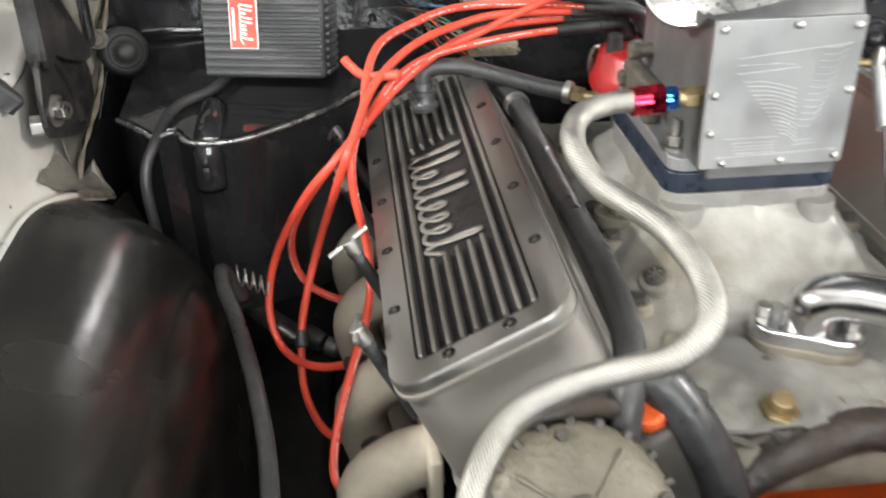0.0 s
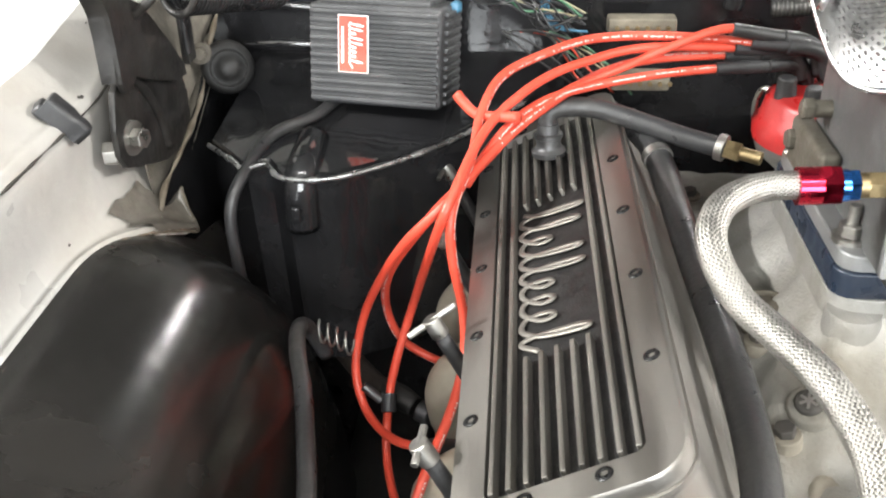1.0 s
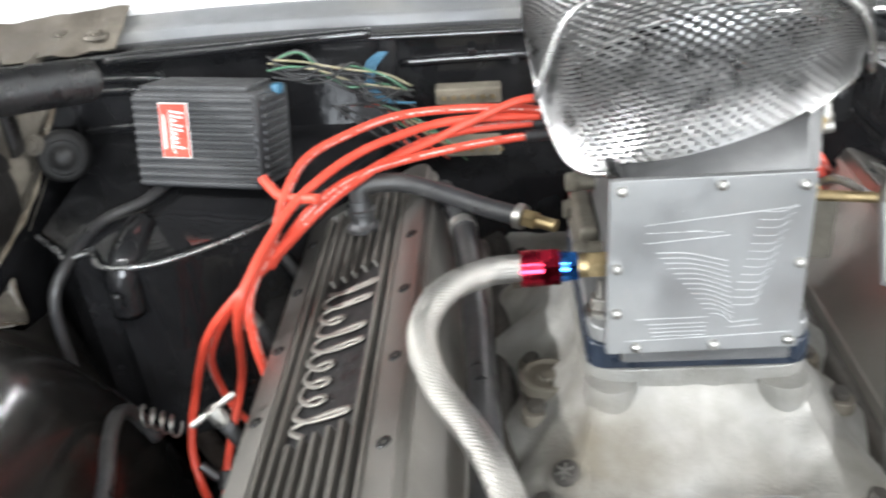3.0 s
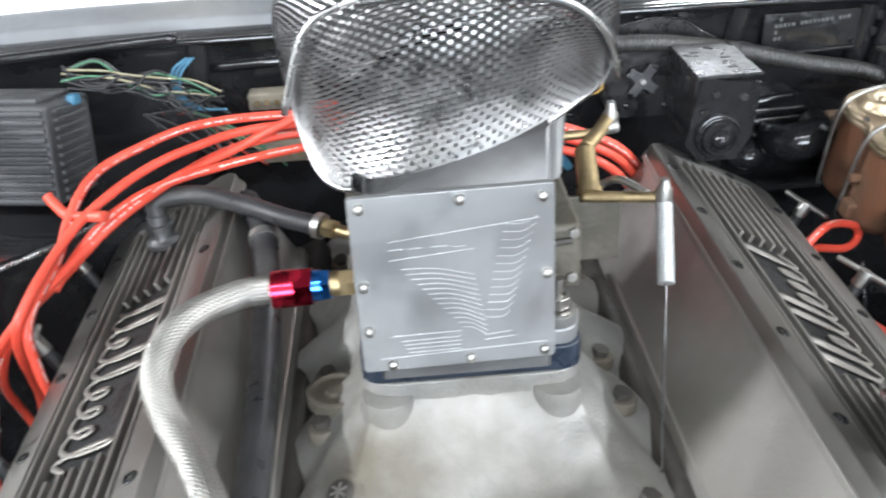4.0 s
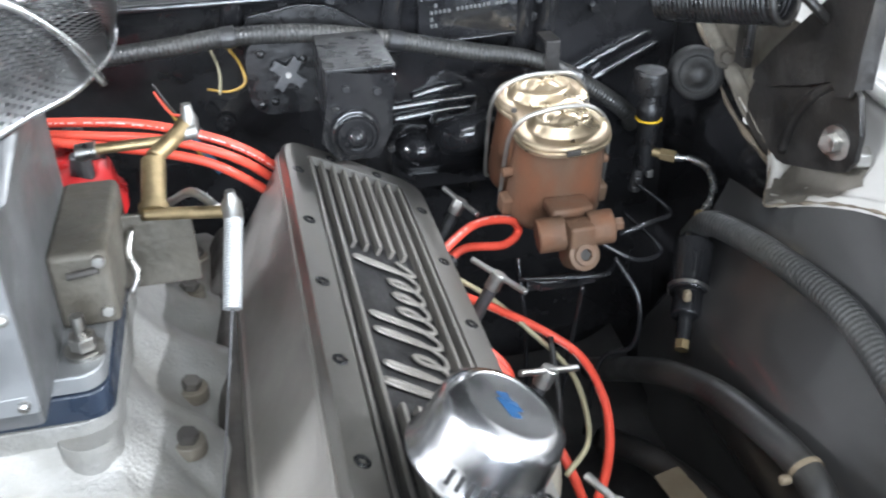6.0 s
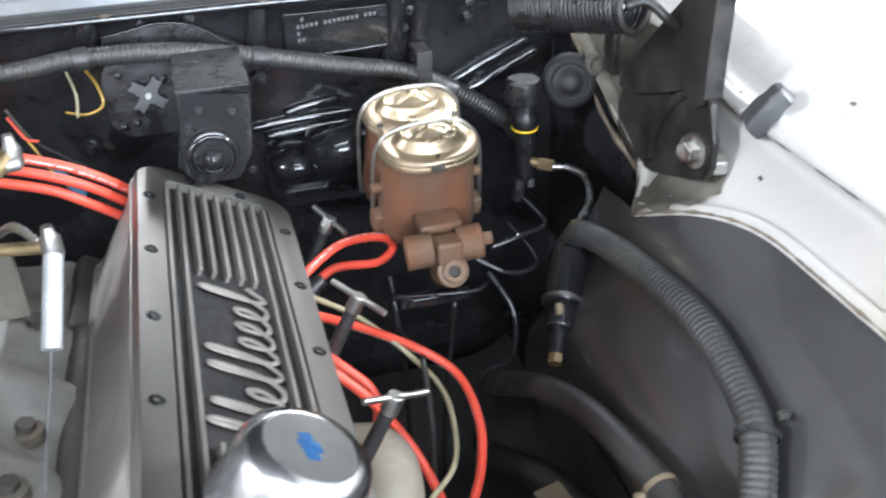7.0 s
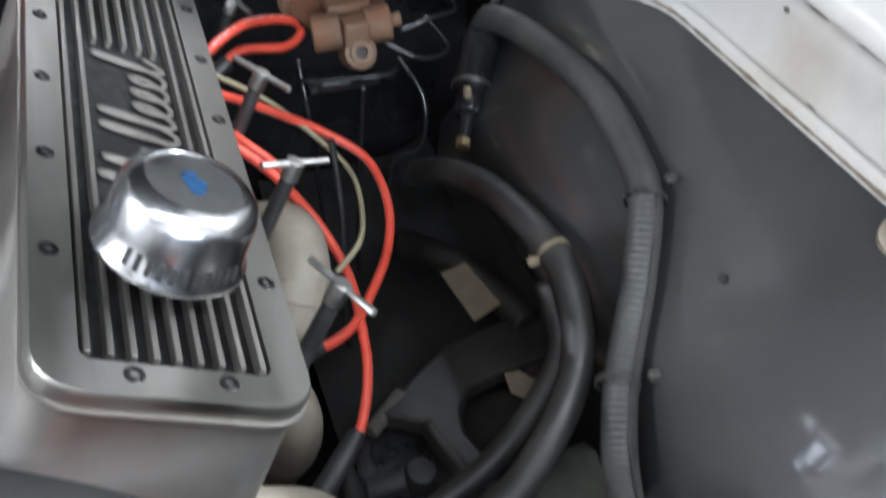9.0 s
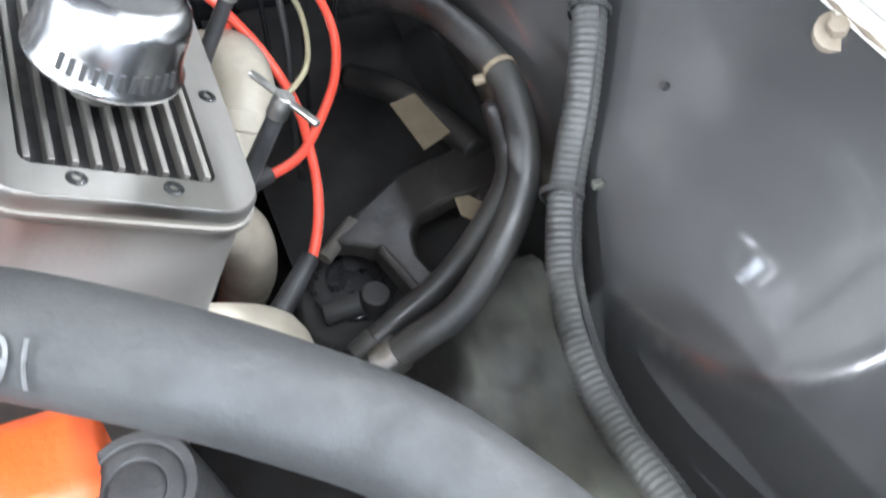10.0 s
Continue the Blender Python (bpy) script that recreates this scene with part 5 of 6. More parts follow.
for k in range(12):
    x = -0.245 + rng.uniform(-0.02, 0.03)
    pts = [(x, 0.30, 0.925), (x + 0.03, 0.285 + rng.uniform(-0.01, 0.01), 0.915 + rng.uniform(-0.012, 0.012)), (x + 0.055, 0.28 + rng.uniform(-0.01, 0.01), 0.895 + rng.uniform(-0.012, 0.012)), (x + 0.08, 0.295, 0.875 + rng.uniform(-0.01, 0.01))]
    col = ("red", "green", "rubber", "rubber", "tan_tube", "rubber")[k % 6]
    single("loose_wire", sweep(pts, 0.0011, 6), col, "thin coloured wire tangled at the firewall", "wire", "loose wires")
for z, y, x0, x1 in ((0.930, 0.305, -0.166, -0.104), (0.879, 0.30, -0.160, -0.106)):
    fb = thing("fuse_block", ((x0 + x1) / 2, 0.31, z - 0.01), "beige plastic connector block on the firewall", "connector", "connector blocks")
    part("body", block((x0 + x1) / 2, y, z, x1 - x0, 0.02, 0.016, 0.002), "beige", fb)
    for k in range(6):
        part("terminal", rod((x0 + 0.008 + 0.0092 * k, y - 0.011, z), (x0 + 0.008 + 0.0092 * k, y - 0.0135, z), 0.0022, seg=8), "brass", fb)

# heater box under the ignition box
hb = thing("heater_box", (-0.38, 0.25, 0.62), "glossy black painted heater box on the firewall", "heater box")
out = [(-0.50, 0.325), (-0.505, 0.15), (-0.477, 0.125), (-0.466, 0.114), (-0.449, 0.122), (-0.433, 0.102), (-0.394, 0.102), (-0.351, 0.124), (-0.30, 0.164), (-0.24, 0.23), (-0.20, 0.325)]
hbm = loft([[(x, y + 0.03, 0.67) for x, y in out], [(x, y + 0.008, 0.855 + 0.04 * (y - 0.1)) for x, y in out], [(x, y + 0.006, 0.864 + 0.12 * (y - 0.1)) for x, y in out], [(x * 0.985 - 0.006, y + 0.01, 0.869 + 0.12 * (y - 0.1)) for x, y in out]])
# the white glint along this black seam is put into its colour
part("seam", sweep([(x, y, 0.868 + 0.12 * (y - 0.1)) for x, y in out[1:-1]], 0.0026, 8, 0.006, lambda i, n: 0.0022 + 0.0010 * noise.noise(Vector((i * 0.45, 0, 7)))), "worn", hb, "folded black seam coloured as a bright glint")
part("case", hbm, "black", hb)
part("boss", sweep([(-0.418, 0.165, 0.872), (-0.418, 0.128, 0.870), (-0.42, 0.112, 0.858), (-0.421, 0.108, 0.82)], 0.014, 14), "black", hb)
part("tab", block(-0.421, 0.090, 0.842, 0.008, 0.005, 0.014, 0.002), "black", hb)
single("heater_hose", sweep([(-0.40, 0.235, 0.892), (-0.419, 0.19, 0.886), (-0.451, 0.160, 0.880), (-0.466, 0.112, 0.866), (-0.475, 0.092, 0.838), (-0.472, 0.088, 0.77)], 0.005, 12), "rubber", "thin black hose over the heater box", "hose")

# ---- brake master cylinder and the driver's side ----
mc = thing("master_cylinder", (0.41, 0.21, 0.82), "rusty cast iron brake master cylinder with gold lid", "master cylinder")
MM = Matrix.Translation((0.406, 0.204, 0.905)) @ pose(0, 0, 0, 12, 0, 3)


def twin_oval(grow, z, waist=0.033):
    """Outline of the two joined chambers, grown outwards."""
    half = []
    for k in range(33):
        y = -math.cos(math.pi * k / 32) * 0.0525
        w = waist if abs(y) < 0.028 else 0.0
        for c in (-0.0225, 0.0235):
            q = 1 - (abs(y - c) / 0.0300) ** 2.3
            if q > 0:
                w = max(w, 0.0385 * q ** (1 / 2.3))
        half.append((max(w, 0.004) + grow, y * (1 + grow / 0.053)))
    return [(w, y, z) for w, y in half] + [(-w, y, z) for w, y in reversed(half)]


part("reservoir", moved(loft([twin_oval(g, z, w) for g, z, w in ((-0.006, -0.092, 0.02), (0.001, -0.086, 0.025), (0.0025, -0.076, 0.027), (0.001, -0.05, 0.029), (-0.001, -0.014, 0.031), (-0.001, -0.004, 0.033))]), MM), "rust", mc)
for x in (-0.042, 0.042):
    part("lug", moved(add(block(x, -0.024, -0.073, 0.012, 0.016, 0.018, 0.003), rod((x * 0.9, -0.02, -0.042), (x * 1.13, -0.02, -0.042), 0.0045, seg=10, bevel=0.001)), MM), "rust", mc)
lid = part("lid", moved(loft([twin_oval(g, z) for g, z in ((0.0012, -0.0085), (0.0022, -0.0080), (0.0022, -0.0052), (0.0008, -0.0042), (0.0014, -0.0034), (0.0014, -0.0010), (0.0002, 0.0005), (-0.0022, 0.0008), (-0.0035, 0.0002), (-0.006, 0.0002))]), MM), "gold", mc, "gold zinc plated steel lid")
for y, turn in ((-0.0215, 0.0), (0.0265, 0.3)):
    def dome(u, v):
        a = 2 * math.pi * v
        rise = min(1.0, (1 - u) / 0.28)
        h = 0.0085 * rise * rise * (3 - 2 * rise) + 0.0016 * (1 - u * u)
        h -= 0.0022 * math.exp(-((u - 0.52) / 0.20) ** 2)
        ray = max(math.cos(3 * (a - 1.62) + turn), 0.0) ** 14
        h += 0.0034 * ray * max(0.0, 1 - u / 0.72) ** 0.5 * min(1.0, u / 0.08)
        x = 0.0305 * u * math.cos(a)
        return (x, y + 0.0215 * u * math.sin(a), 0.0004 + h)
    part("dome", moved(sheet(dome, 30, 72), MM), "gold", lid, "pressed dome with a three-pointed star")
part("notch", moved(block(-0.002, -0.0535, -0.0045, 0.012, 0.004, 0.005, 0.001), MM), "iron", lid, "dark dent in the rim")
for x in (-0.0325, 0.0315):
    part("rivet", moved(lathe([(0, 0.0024), (0.0018, 0.002), (0.0028, 0.0)], 12, Matrix.Translation((x, 0.005, 0.0006))), MM), "iron", lid)
for y, lean, pts in ((-0.014, 0.10, ((-0.0385, -0.094), (-0.0425, -0.088), (-0.0440, -0.045), (-0.0435, -0.012), (-0.0385, 0.0030), (-0.0255, 0.0125), (0.0025, 0.0160), (0.0240, 0.0125), (0.0395, -0.0015), (0.0470, -0.0200), (0.0510, -0.055), (0.0535, -0.088), (0.0490, -0.093))),
                     (0.033, 0.06, ((-0.0385, -0.090), (-0.0412, -0.084), (-0.0432, -0.045), (-0.0430, -0.010), (-0.0358, 0.0065), (-0.0205, 0.0150), (0.0015, 0.0168), (0.0250, 0.0138), (0.0380, 0.0025), (0.0445, -0.012), (0.0475, -0.045), (0.0490, -0.085), (0.0450, -0.090)))):
    part("bail", moved(sweep([(x, y - lean * (z + 0.04), z) for x, z in pts], 0.0018, 8), MM), "steel", mc, "sprung steel wire bail")
part("bore", rod((0.41, 0.178, 0.826), (0.408, 0.31, 0.850), 0.021, seg=24, bevel=0.003), "rust", mc)
part("flange", block(0.412, 0.297, 0.855, 0.07, 0.012, 0.05, 0.005), "rust", mc)
pv = thing("brake_valve", (0.408, 0.125, 0.80), "rusty brass brake distribution valve under master cylinder", "valve")
part("body", rod((0.374, 0.1315, 0.8295), (0.428, 0.125, 0.8350), 0.0105, seg=20), "rust", pv)
for x0, x1 in ((0.3715, 0.3940), (0.4125, 0.4330)):
    part("drum", rod((x0, 0.1315 - (x0 - 0.375) * 0.11, 0.8295 + (x0 - 0.375) * 0.09), (x1, 0.1315 - (x1 - 0.375) * 0.11, 0.8295 + (x1 - 0.375) * 0.09), 0.0142, seg=28, bevel=0.002), "rust", pv)
part("neck", block(0.404, 0.150, 0.842, 0.036, 0.026, 0.010, 0.003), "rust", pv)
part("boss", block(0.4035, 0.120, 0.834, 0.021, 0.018, 0.020, 0.003), "rust", pv)
part("plug", rod((0.432, 0.125, 0.8355), (0.441, 0.124, 0.8362), 0.0058, seg=6, bevel=0.001), "rust", pv)
part("port", lathe([(0.0045, 0.003), (0.0048, 0.007), (0.0085, 0.007), (0.0090, 0.004), (0.0125, 0.003), (0.0132, 0.0), (0.0132, -0.022)], 28, Matrix.Translation((0.4045, 0.112, 0.8190)) @ pose(0, 0, 0, 62, 0, 0)), "rust", pv)
part("socket", lathe([(0, 0.0045), (0.0046, 0.0045)], 6, Matrix.Translation((0.4045, 0.112, 0.8190)) @ pose(0, 0, 0, 62, 0, 0)), "iron", pv, "dark hex socket")
for pts in ([(0.44, 0.126, 0.825), (0.47, 0.13, 0.83), (0.50, 0.16, 0.82), (0.51, 0.25, 0.80)], [(0.43, 0.14, 0.81), (0.46, 0.13, 0.795), (0.49, 0.15, 0.79), (0.5, 0.25, 0.77)], [(0.405, 0.11, 0.79), (0.404, 0.12, 0.74), (0.40, 0.13, 0.66), (0.40, 0.15, 0.5)], [(0.44, 0.13, 0.80), (0.455, 0.11, 0.77), (0.45, 0.10, 0.73), (0.43, 0.12, 0.70), (0.43, 0.14, 0.6)], [(0.36, 0.14, 0.785), (0.40, 0.125, 0.79), (0.43, 0.125, 0.788), (0.45, 0.15, 0.78)], [(0.362, 0.15, 0.80), (0.365, 0.13, 0.73), (0.37, 0.14, 0.6)]):
    single("brake_pipe", sweep(pts, 0.0022, 8), "black", "thin black painted brake pipe", "pipe", "brake pipes")
tee = thing("brake_tee", (0.395, 0.135, 0.775), "small black brake pipe tee with nuts", "fitting")
part("block", block(0.395, 0.135, 0.781, 0.040, 0.011, 0.010, 0.002), "black", tee)
for x in (0.371, 0.419):
    part("nut", rod((x - 0.005, 0.135, 0.781), (x + 0.005, 0.135, 0.781), 0.0055, seg=6), "black", tee)
boot = thing("pedal_boot", (0.345, 0.28, 0.82), "glossy black steering or pedal bracket on the firewall", "bracket")
part("plate", block(0.35, 0.318, 0.825, 0.13, 0.012, 0.06, 0.02), "black", boot)
part("elbow", sweep([(0.335, 0.318, 0.850), (0.337, 0.292, 0.852), (0.350, 0.280, 0.858), (0.368, 0.285, 0.862), (0.378, 0.312, 0.862)], 0.017, 14, radii=lambda i, n: 0.015 + 0.004 * math.sin(3.1 * i / n)), "black", boot)
part("boss", lathe([(0, 0.02), (0.012, 0.018), (0.018, 0.010), (0.021, 0.0)], 20, Matrix.Translation((0.315, 0.316, 0.832)) @ pose(0, 0, 0, 90, 0, 0) @ Matrix.Diagonal((1.2, 0.8, 1, 1))), "black", boot)

wm = thing("wiper_motor", (0.22, 0.32, 0.89), "black wiper motor with star plate on the firewall", "wiper motor")
part("gearbox", loft([[(0.205 + x, y, 0.925 + z) for x, z in rounded(0.085, 0.07, 0.02)] for y in (0.325, 0.292)]), "motor", wm)
star = []
for k in range(4):
    for da, r in ((-45, 0.0072), (-22, 0.0115), (-17, 0.0160), (-11, 0.0168), (0, 0.0148), (11, 0.0168), (17, 0.0160), (22, 0.0115)):
        a = radians(45 + 90 * k + da)
        star.append((r * math.cos(a), r * math.sin(a)))
part("star_plate", slab(star, 0.002, 0.0003, m=Matrix.Translation((0.197, 0.286, 0.927)) @ pose(0, 0, 0, 90, 0, 0) @ Matrix.Rotation(radians(8), 4, "Z")), "shank", wm, "grey four-armed star plate")
part("star_rivet", rod((0.197, 0.292, 0.927), (0.197, 0.2835, 0.927), 0.0025, seg=10), "zinc", wm)
part("bracket", block(0.2475, 0.245, 0.957, 0.055, 0.088, 0.004, 0.001), "motor", wm)
part("bracket_face", loft([[(x, y, z) for x, z in ((0.224, 0.957), (0.274, 0.951), (0.270, 0.905), (0.258, 0.883), (0.226, 0.883), (0.213, 0.90))] for y in (0.203, 0.199)]), "black", wm)
part("bracket_side", block(0.222, 0.25, 0.925, 0.004, 0.09, 0.06, 0.001), "motor", wm)
part("motor", lathe([(0, 0.019), (0.004, 0.0185), (0.0075, 0.015), (0.0085, 0.010), (0.0125, 0.0095), (0.013, 0.012), (0.015, 0.012), (0.0158, 0.007), (0.019, 0.006), (0.0205, 0.002), (0.021, -0.09)], 32, Matrix.Translation((0.240, 0.200, 0.907)) @ pose(0, 0, 0, 90, 0, 0)), "black", wm)
for x, z in ((0.235, 0.944), (0.259, 0.940), (0.226, 0.928), (0.268, 0.890)):
    part("bolt", hexhead((x, 0.199, z), (0, -1, 0), 0.0033, 0.004), "motor", wm)
for x, z in ((0.211, 0.938), (0.184, 0.902), (0.173, 0.900), (0.176, 0.945), (0.221, 0.900)):
    part("screw", lathe([(0, 0.0032), (0.002, 0.0032), (0.0034, 0.002), (0.0036, 0)], 12, Matrix.Translation((x, 0.2925, z)) @ pose(0, 0, 0, 90, 0, 0)), "motor", wm)
for x, y in ((0.255, 0.220), (0.257, 0.245), (0.235, 0.262)):
    part("slot", block(x, y, 0.9592, 0.009, 0.004, 0.0012, 0.0004, 1), "recess", wm, "dark slot")
part("ring", lathe([(0.0175, 0.0), (0.0182, 0.0012), (0.0172, 0.0022), (0.0164, 0.0012)], 32, Matrix.Translation((0.240, 0.194, 0.907)) @ pose(0, 0, 0, 90, 0, 0)), "black", wm)
for col, pts in (("amber", [(0.085, 0.30, 0.915), (0.10, 0.285, 0.895), (0.112, 0.28, 0.87), (0.124, 0.285, 0.85)]), ("amber", [(0.128, 0.31, 0.912), (0.146, 0.295, 0.914), (0.160, 0.29, 0.922), (0.158, 0.30, 0.935), (0.150, 0.315, 0.945)]), ("rubber", [(0.084, 0.30, 0.925), (0.10, 0.29, 0.90), (0.12, 0.285, 0.885), (0.135, 0.29, 0.87)]), ("red", [(0.084, 0.30, 0.918), (0.095, 0.288, 0.903), (0.105, 0.285, 0.90)]), ("tan_tube", [(0.135, 0.315, 0.945), (0.14, 0.30, 0.93), (0.138, 0.295, 0.912)]), ("blue", [(0.11, 0.29, 0.875), (0.12, 0.285, 0.86), (0.13, 0.285, 0.845)])):
    single("motor_wire", sweep(pts, 0.0012 if col != "blue" else 0.0045, 6), col, "thin %s wire hanging beside the wiper motor" % {"amber": "yellow", "rubber": "black", "red": "red", "tan_tube": "tan", "blue": "blue sleeved"}[col], "wire", "wiper motor wires")
loom = thing("wiring_loom", (0.28, 0.295, 0.94), "dusty black convoluted wiring loom along firewall", "wiring loom")
part("sleeve", corrugated([(-0.02, 0.305, 0.945), (0.06, 0.300, 0.952), (0.108, 0.295, 0.957), (0.148, 0.295, 0.961), (0.213, 0.295, 0.959), (0.280, 0.295, 0.948), (0.351, 0.295, 0.931), (0.416, 0.295, 0.916), (0.463, 0.295, 0.892), (0.513, 0.298, 0.855), (0.53, 0.32, 0.83)], 0.0085, 0.0038, 0.0011), "loom", loom)
for a, b in (((0.145, 0.295, 0.9608), (0.157, 0.295, 0.9612)), ((0.285, 0.295, 0.9468), (0.298, 0.295, 0.9438)), ((0.452, 0.295, 0.898), (0.462, 0.295, 0.8925))):
    part("tape_wrap", rod(a, b, 0.0093, seg=16, bevel=0.001), "rubber", loom, "black tape wrap")
single("loom_clip", add(block(0.433, 0.287, 0.918, 0.014, 0.003, 0.034, 0.001), block(0.433, 0.30, 0.934, 0.014, 0.028, 0.003, 0.001)), "hinge", "dark steel clip over the wiring loom", "clip")
vin = thing("data_plate", (0.363, 0.322, 0.932), "black painted data plate with embossed rows on firewall", "plate")
part("plate", block(0.363, 0.3185, 0.952, 0.092, 0.003, 0.040, 0.001), "black", vin)
part("edge", rod((0.322, 0.316, 0.9325), (0.406, 0.316, 0.936), 0.002, seg=8), "black", vin, "rolled lower edge")
# raised marks coloured grey to stand for glints on black gloss paint
for j, (x0, x1) in enumerate(((0.329, 0.338), (0.329, 0.402), (0.329, 0.338), (0.329, 0.338))):
    n = int((x1 - x0) / 0.004)
    for k in range(n):
        if (k * 7 + j) % 9:
            part("embossing", block(x0 + 0.004 * k, 0.3165, 0.966 - 0.006 * j + 0.0003 * k, 0.0024, 0.002, 0.0034, 0.0004, 1), "funnel", vin)
for x, z in ((0.321, 0.937), (0.404, 0.941)):
    part("rivet", rod((x, 0.319, z), (x, 0.314, z), 0.003, 0.002, 10), "black", vin)
for x, z in ((0.43, 0.963), (0.436, 0.950), (0.424, 0.948), (0.436, 0.938), (0.29, 0.918), (0.20, 0.975), (0.24, 0.977), (0.165, 0.955), (0.486, 0.965), (0.485, 0.95), (-0.13, 0.965), (-0.09, 0.955), (-0.26, 0.905)):
    single("firewall_screw", hexhead((x, 0.327, z), (0, -1, 0), 0.005, 0.008), "black", "black painted hex screw in the firewall", "screw", "firewall screws")
wp = thing("wiper_cover", (0.23, 0.32, 0.955), "thin black wiper cover plate on firewall", "plate")
part("plate", loft([[(x, y, z) for x, z in ((0.163, 0.945), (0.168, 0.970), (0.213, 0.977), (0.239, 0.973), (0.289, 0.943))] for y in (0.324, 0.315)]), "motor", wp)
part("edge", sweep([(0.168, 0.3145, 0.970), (0.19, 0.3145, 0.9735), (0.213, 0.3145, 0.977), (0.239, 0.3145, 0.973), (0.265, 0.3145, 0.957), (0.289, 0.3145, 0.943)], 0.0011, 6), "black", wp, "thin raised edge")
for x, z in ((0.139, 0.872), (0.292, 0.914)):
    nut = thing("firewall_stud", (x, 0.325, z), "black painted stud with nut and washer on the firewall", "stud", "firewall studs")
    part("washer", rod((x, 0.329, z), (x, 0.3235, z), 0.0095, 0.009, 20), "black", nut)
    part("nut", hexhead((x, 0.324, z), (0, -1, 0), 0.006, 0.006), "black", nut)
    part("shank", rod((x, 0.319, z), (x, 0.312, z), 0.0028, seg=10, bevel=0.0005), "black", nut)
for x in (0.174, 0.303):
    part("rust_spot", slab([(0.004 * math.cos(a) * (1 + 0.3 * math.sin(3 * a)), 0.0016 * math.sin(a)) for a in (0.5 * k for k in range(12))], 0.0006, m=Matrix.Translation((x, 0.3165, 0.9872 + crown(x))) @ pose(0, 0, 0, 35, 0, 0)), "chip", firewall, "rusty chip on the lip")
cr = thing("clutch_reservoir", (0.513, 0.25, 0.85), "black clutch fluid reservoir with yellow ring", "reservoir")
part("tube", lathe([(0.0085, -0.05), (0.0095, -0.006), (0.0105, 0.0), (0.0118, 0.004), (0.0118, 0.012), (0.0090, 0.015), (0.0085, 0.034)], 22, Matrix.Translation((0.512, 0.243, 0.870))), "motor", cr)
part("cap", lathe([(0.0145, 0.0205), (0.0155, 0.0215), (0.0155, 0.038), (0.014, 0.0405), (0.0115, 0.0398), (0, 0.0402)], 22, Matrix.Translation((0.509, 0.241, 0.876))), "motor", cr)
part("ring", lathe([(0.0100, 0), (0.0120, 0.0), (0.0120, 0.0014), (0.0100, 0.0014)], 22, Matrix.Translation((0.512, 0.243, 0.869))), "yellow", cr, "yellow plastic ring")
ml = thing("clutch_pipe", (0.53, 0.2, 0.82), "bright bent steel clutch pipe with brass nuts", "pipe")
part("pipe", sweep([(0.531, 0.224, 0.837), (0.545, 0.215, 0.837), (0.553, 0.198, 0.834), (0.545, 0.17, 0.825), (0.523, 0.150, 0.816)], 0.0032, 10), "bright", ml)
part("nut", add(rod((0.522, 0.232, 0.838), (0.533, 0.224, 0.837), 0.006, seg=6), rod((0.516, 0.236, 0.839), (0.523, 0.231, 0.838), 0.0045, seg=10)), "brass", ml)
part("nut", add(rod((0.526, 0.153, 0.818), (0.521, 0.146, 0.813), 0.0055, seg=6), rod((0.521, 0.146, 0.813), (0.517, 0.141, 0.808), 0.0045, seg=10)), "brass", ml)
sl = thing("hydraulic_cylinder", (0.49, 0.09, 0.77), "black hydraulic cylinder with chipped paint and brass tip", "hydraulic cylinder")
A, B = Vector((0.515, 0.138, 0.808)), Vector((0.470, 0.056, 0.756))
P = lambda t: A.lerp(B, t)  # noqa: E731
part("barrel", add(rod(P(0.0), P(0.1), 0.008, 0.015, 18), rod(P(0.1), P(0.55), 0.0165, seg=20, bevel=0.002)), "black", sl)
part("collar", rod(P(0.52), P(0.75), 0.0125, seg=18, bevel=0.002), "black", sl)
part("ring", rod(P(0.5), P(0.53), 0.0172, seg=18), "zinc", sl)
part("tip", rod(P(0.75), P(0.95), 0.006, seg=12), "black", sl)
part("nut", rod(P(0.93), P(1.02), 0.006, seg=6), "brass", sl)
part("paint_chip", block(0.481, 0.078, 0.789, 0.006, 0.006, 0.010, 0.002), "tape", sl)
single("brake_cable", sweep([(0.54, 0.14, 0.80), (0.545, 0.11, 0.785), (0.53, 0.09, 0.76), (0.52, 0.10, 0.745), (0.53, 0.13, 0.75)], 0.0014, 6), "steel", "thin steel cable loop by hydraulic cylinder", "cable")
bl = thing("firewall_boot", (0.51, 0.25, 0.80), "black ribbed rubber grommet with steel clamp", "grommet")
part("bellows", corrugated([(0.512, 0.258, 0.79), (0.512, 0.254, 0.81), (0.511, 0.25, 0.832)], 0.006, 0.004, 0.0012, 12), "rubber", bl)
part("clamp", block(0.520, 0.246, 0.812, 0.006, 0.006, 0.008, 0.001), "zinc", bl)

TUBE = [(0.517, 0.146, 0.800), (0.517, 0.128, 0.822), (0.519, 0.108, 0.831), (0.524, 0.065, 0.839), (0.528, 0.0, 0.846), (0.529, -0.048, 0.847), (0.524, -0.100, 0.840), (0.517, -0.134, 0.831), (0.497, -0.172, 0.802), (0.478, -0.201, 0.774), (0.464, -0.226, 0.756), (0.451, -0.260, 0.740), (0.443, -0.302, 0.730), (0.441, -0.348, 0.727), (0.444, -0.389, 0.731), (0.45, -0.48, 0.735)]
tube = thing("corrugated_tube", TUBE[6], "dusty black convoluted split tube on inner fender", "tube")
part("sleeve", sweep(TUBE, 0.0110, 16, 0.0011, lambda i, n: 0.0110 - (0, 0.00045, 0.0008, 0.00045)[i % 4] * (1.0 if i / n > 0.45 or i / n < 0.32 else 0.6)), "dusty_tube", tube)
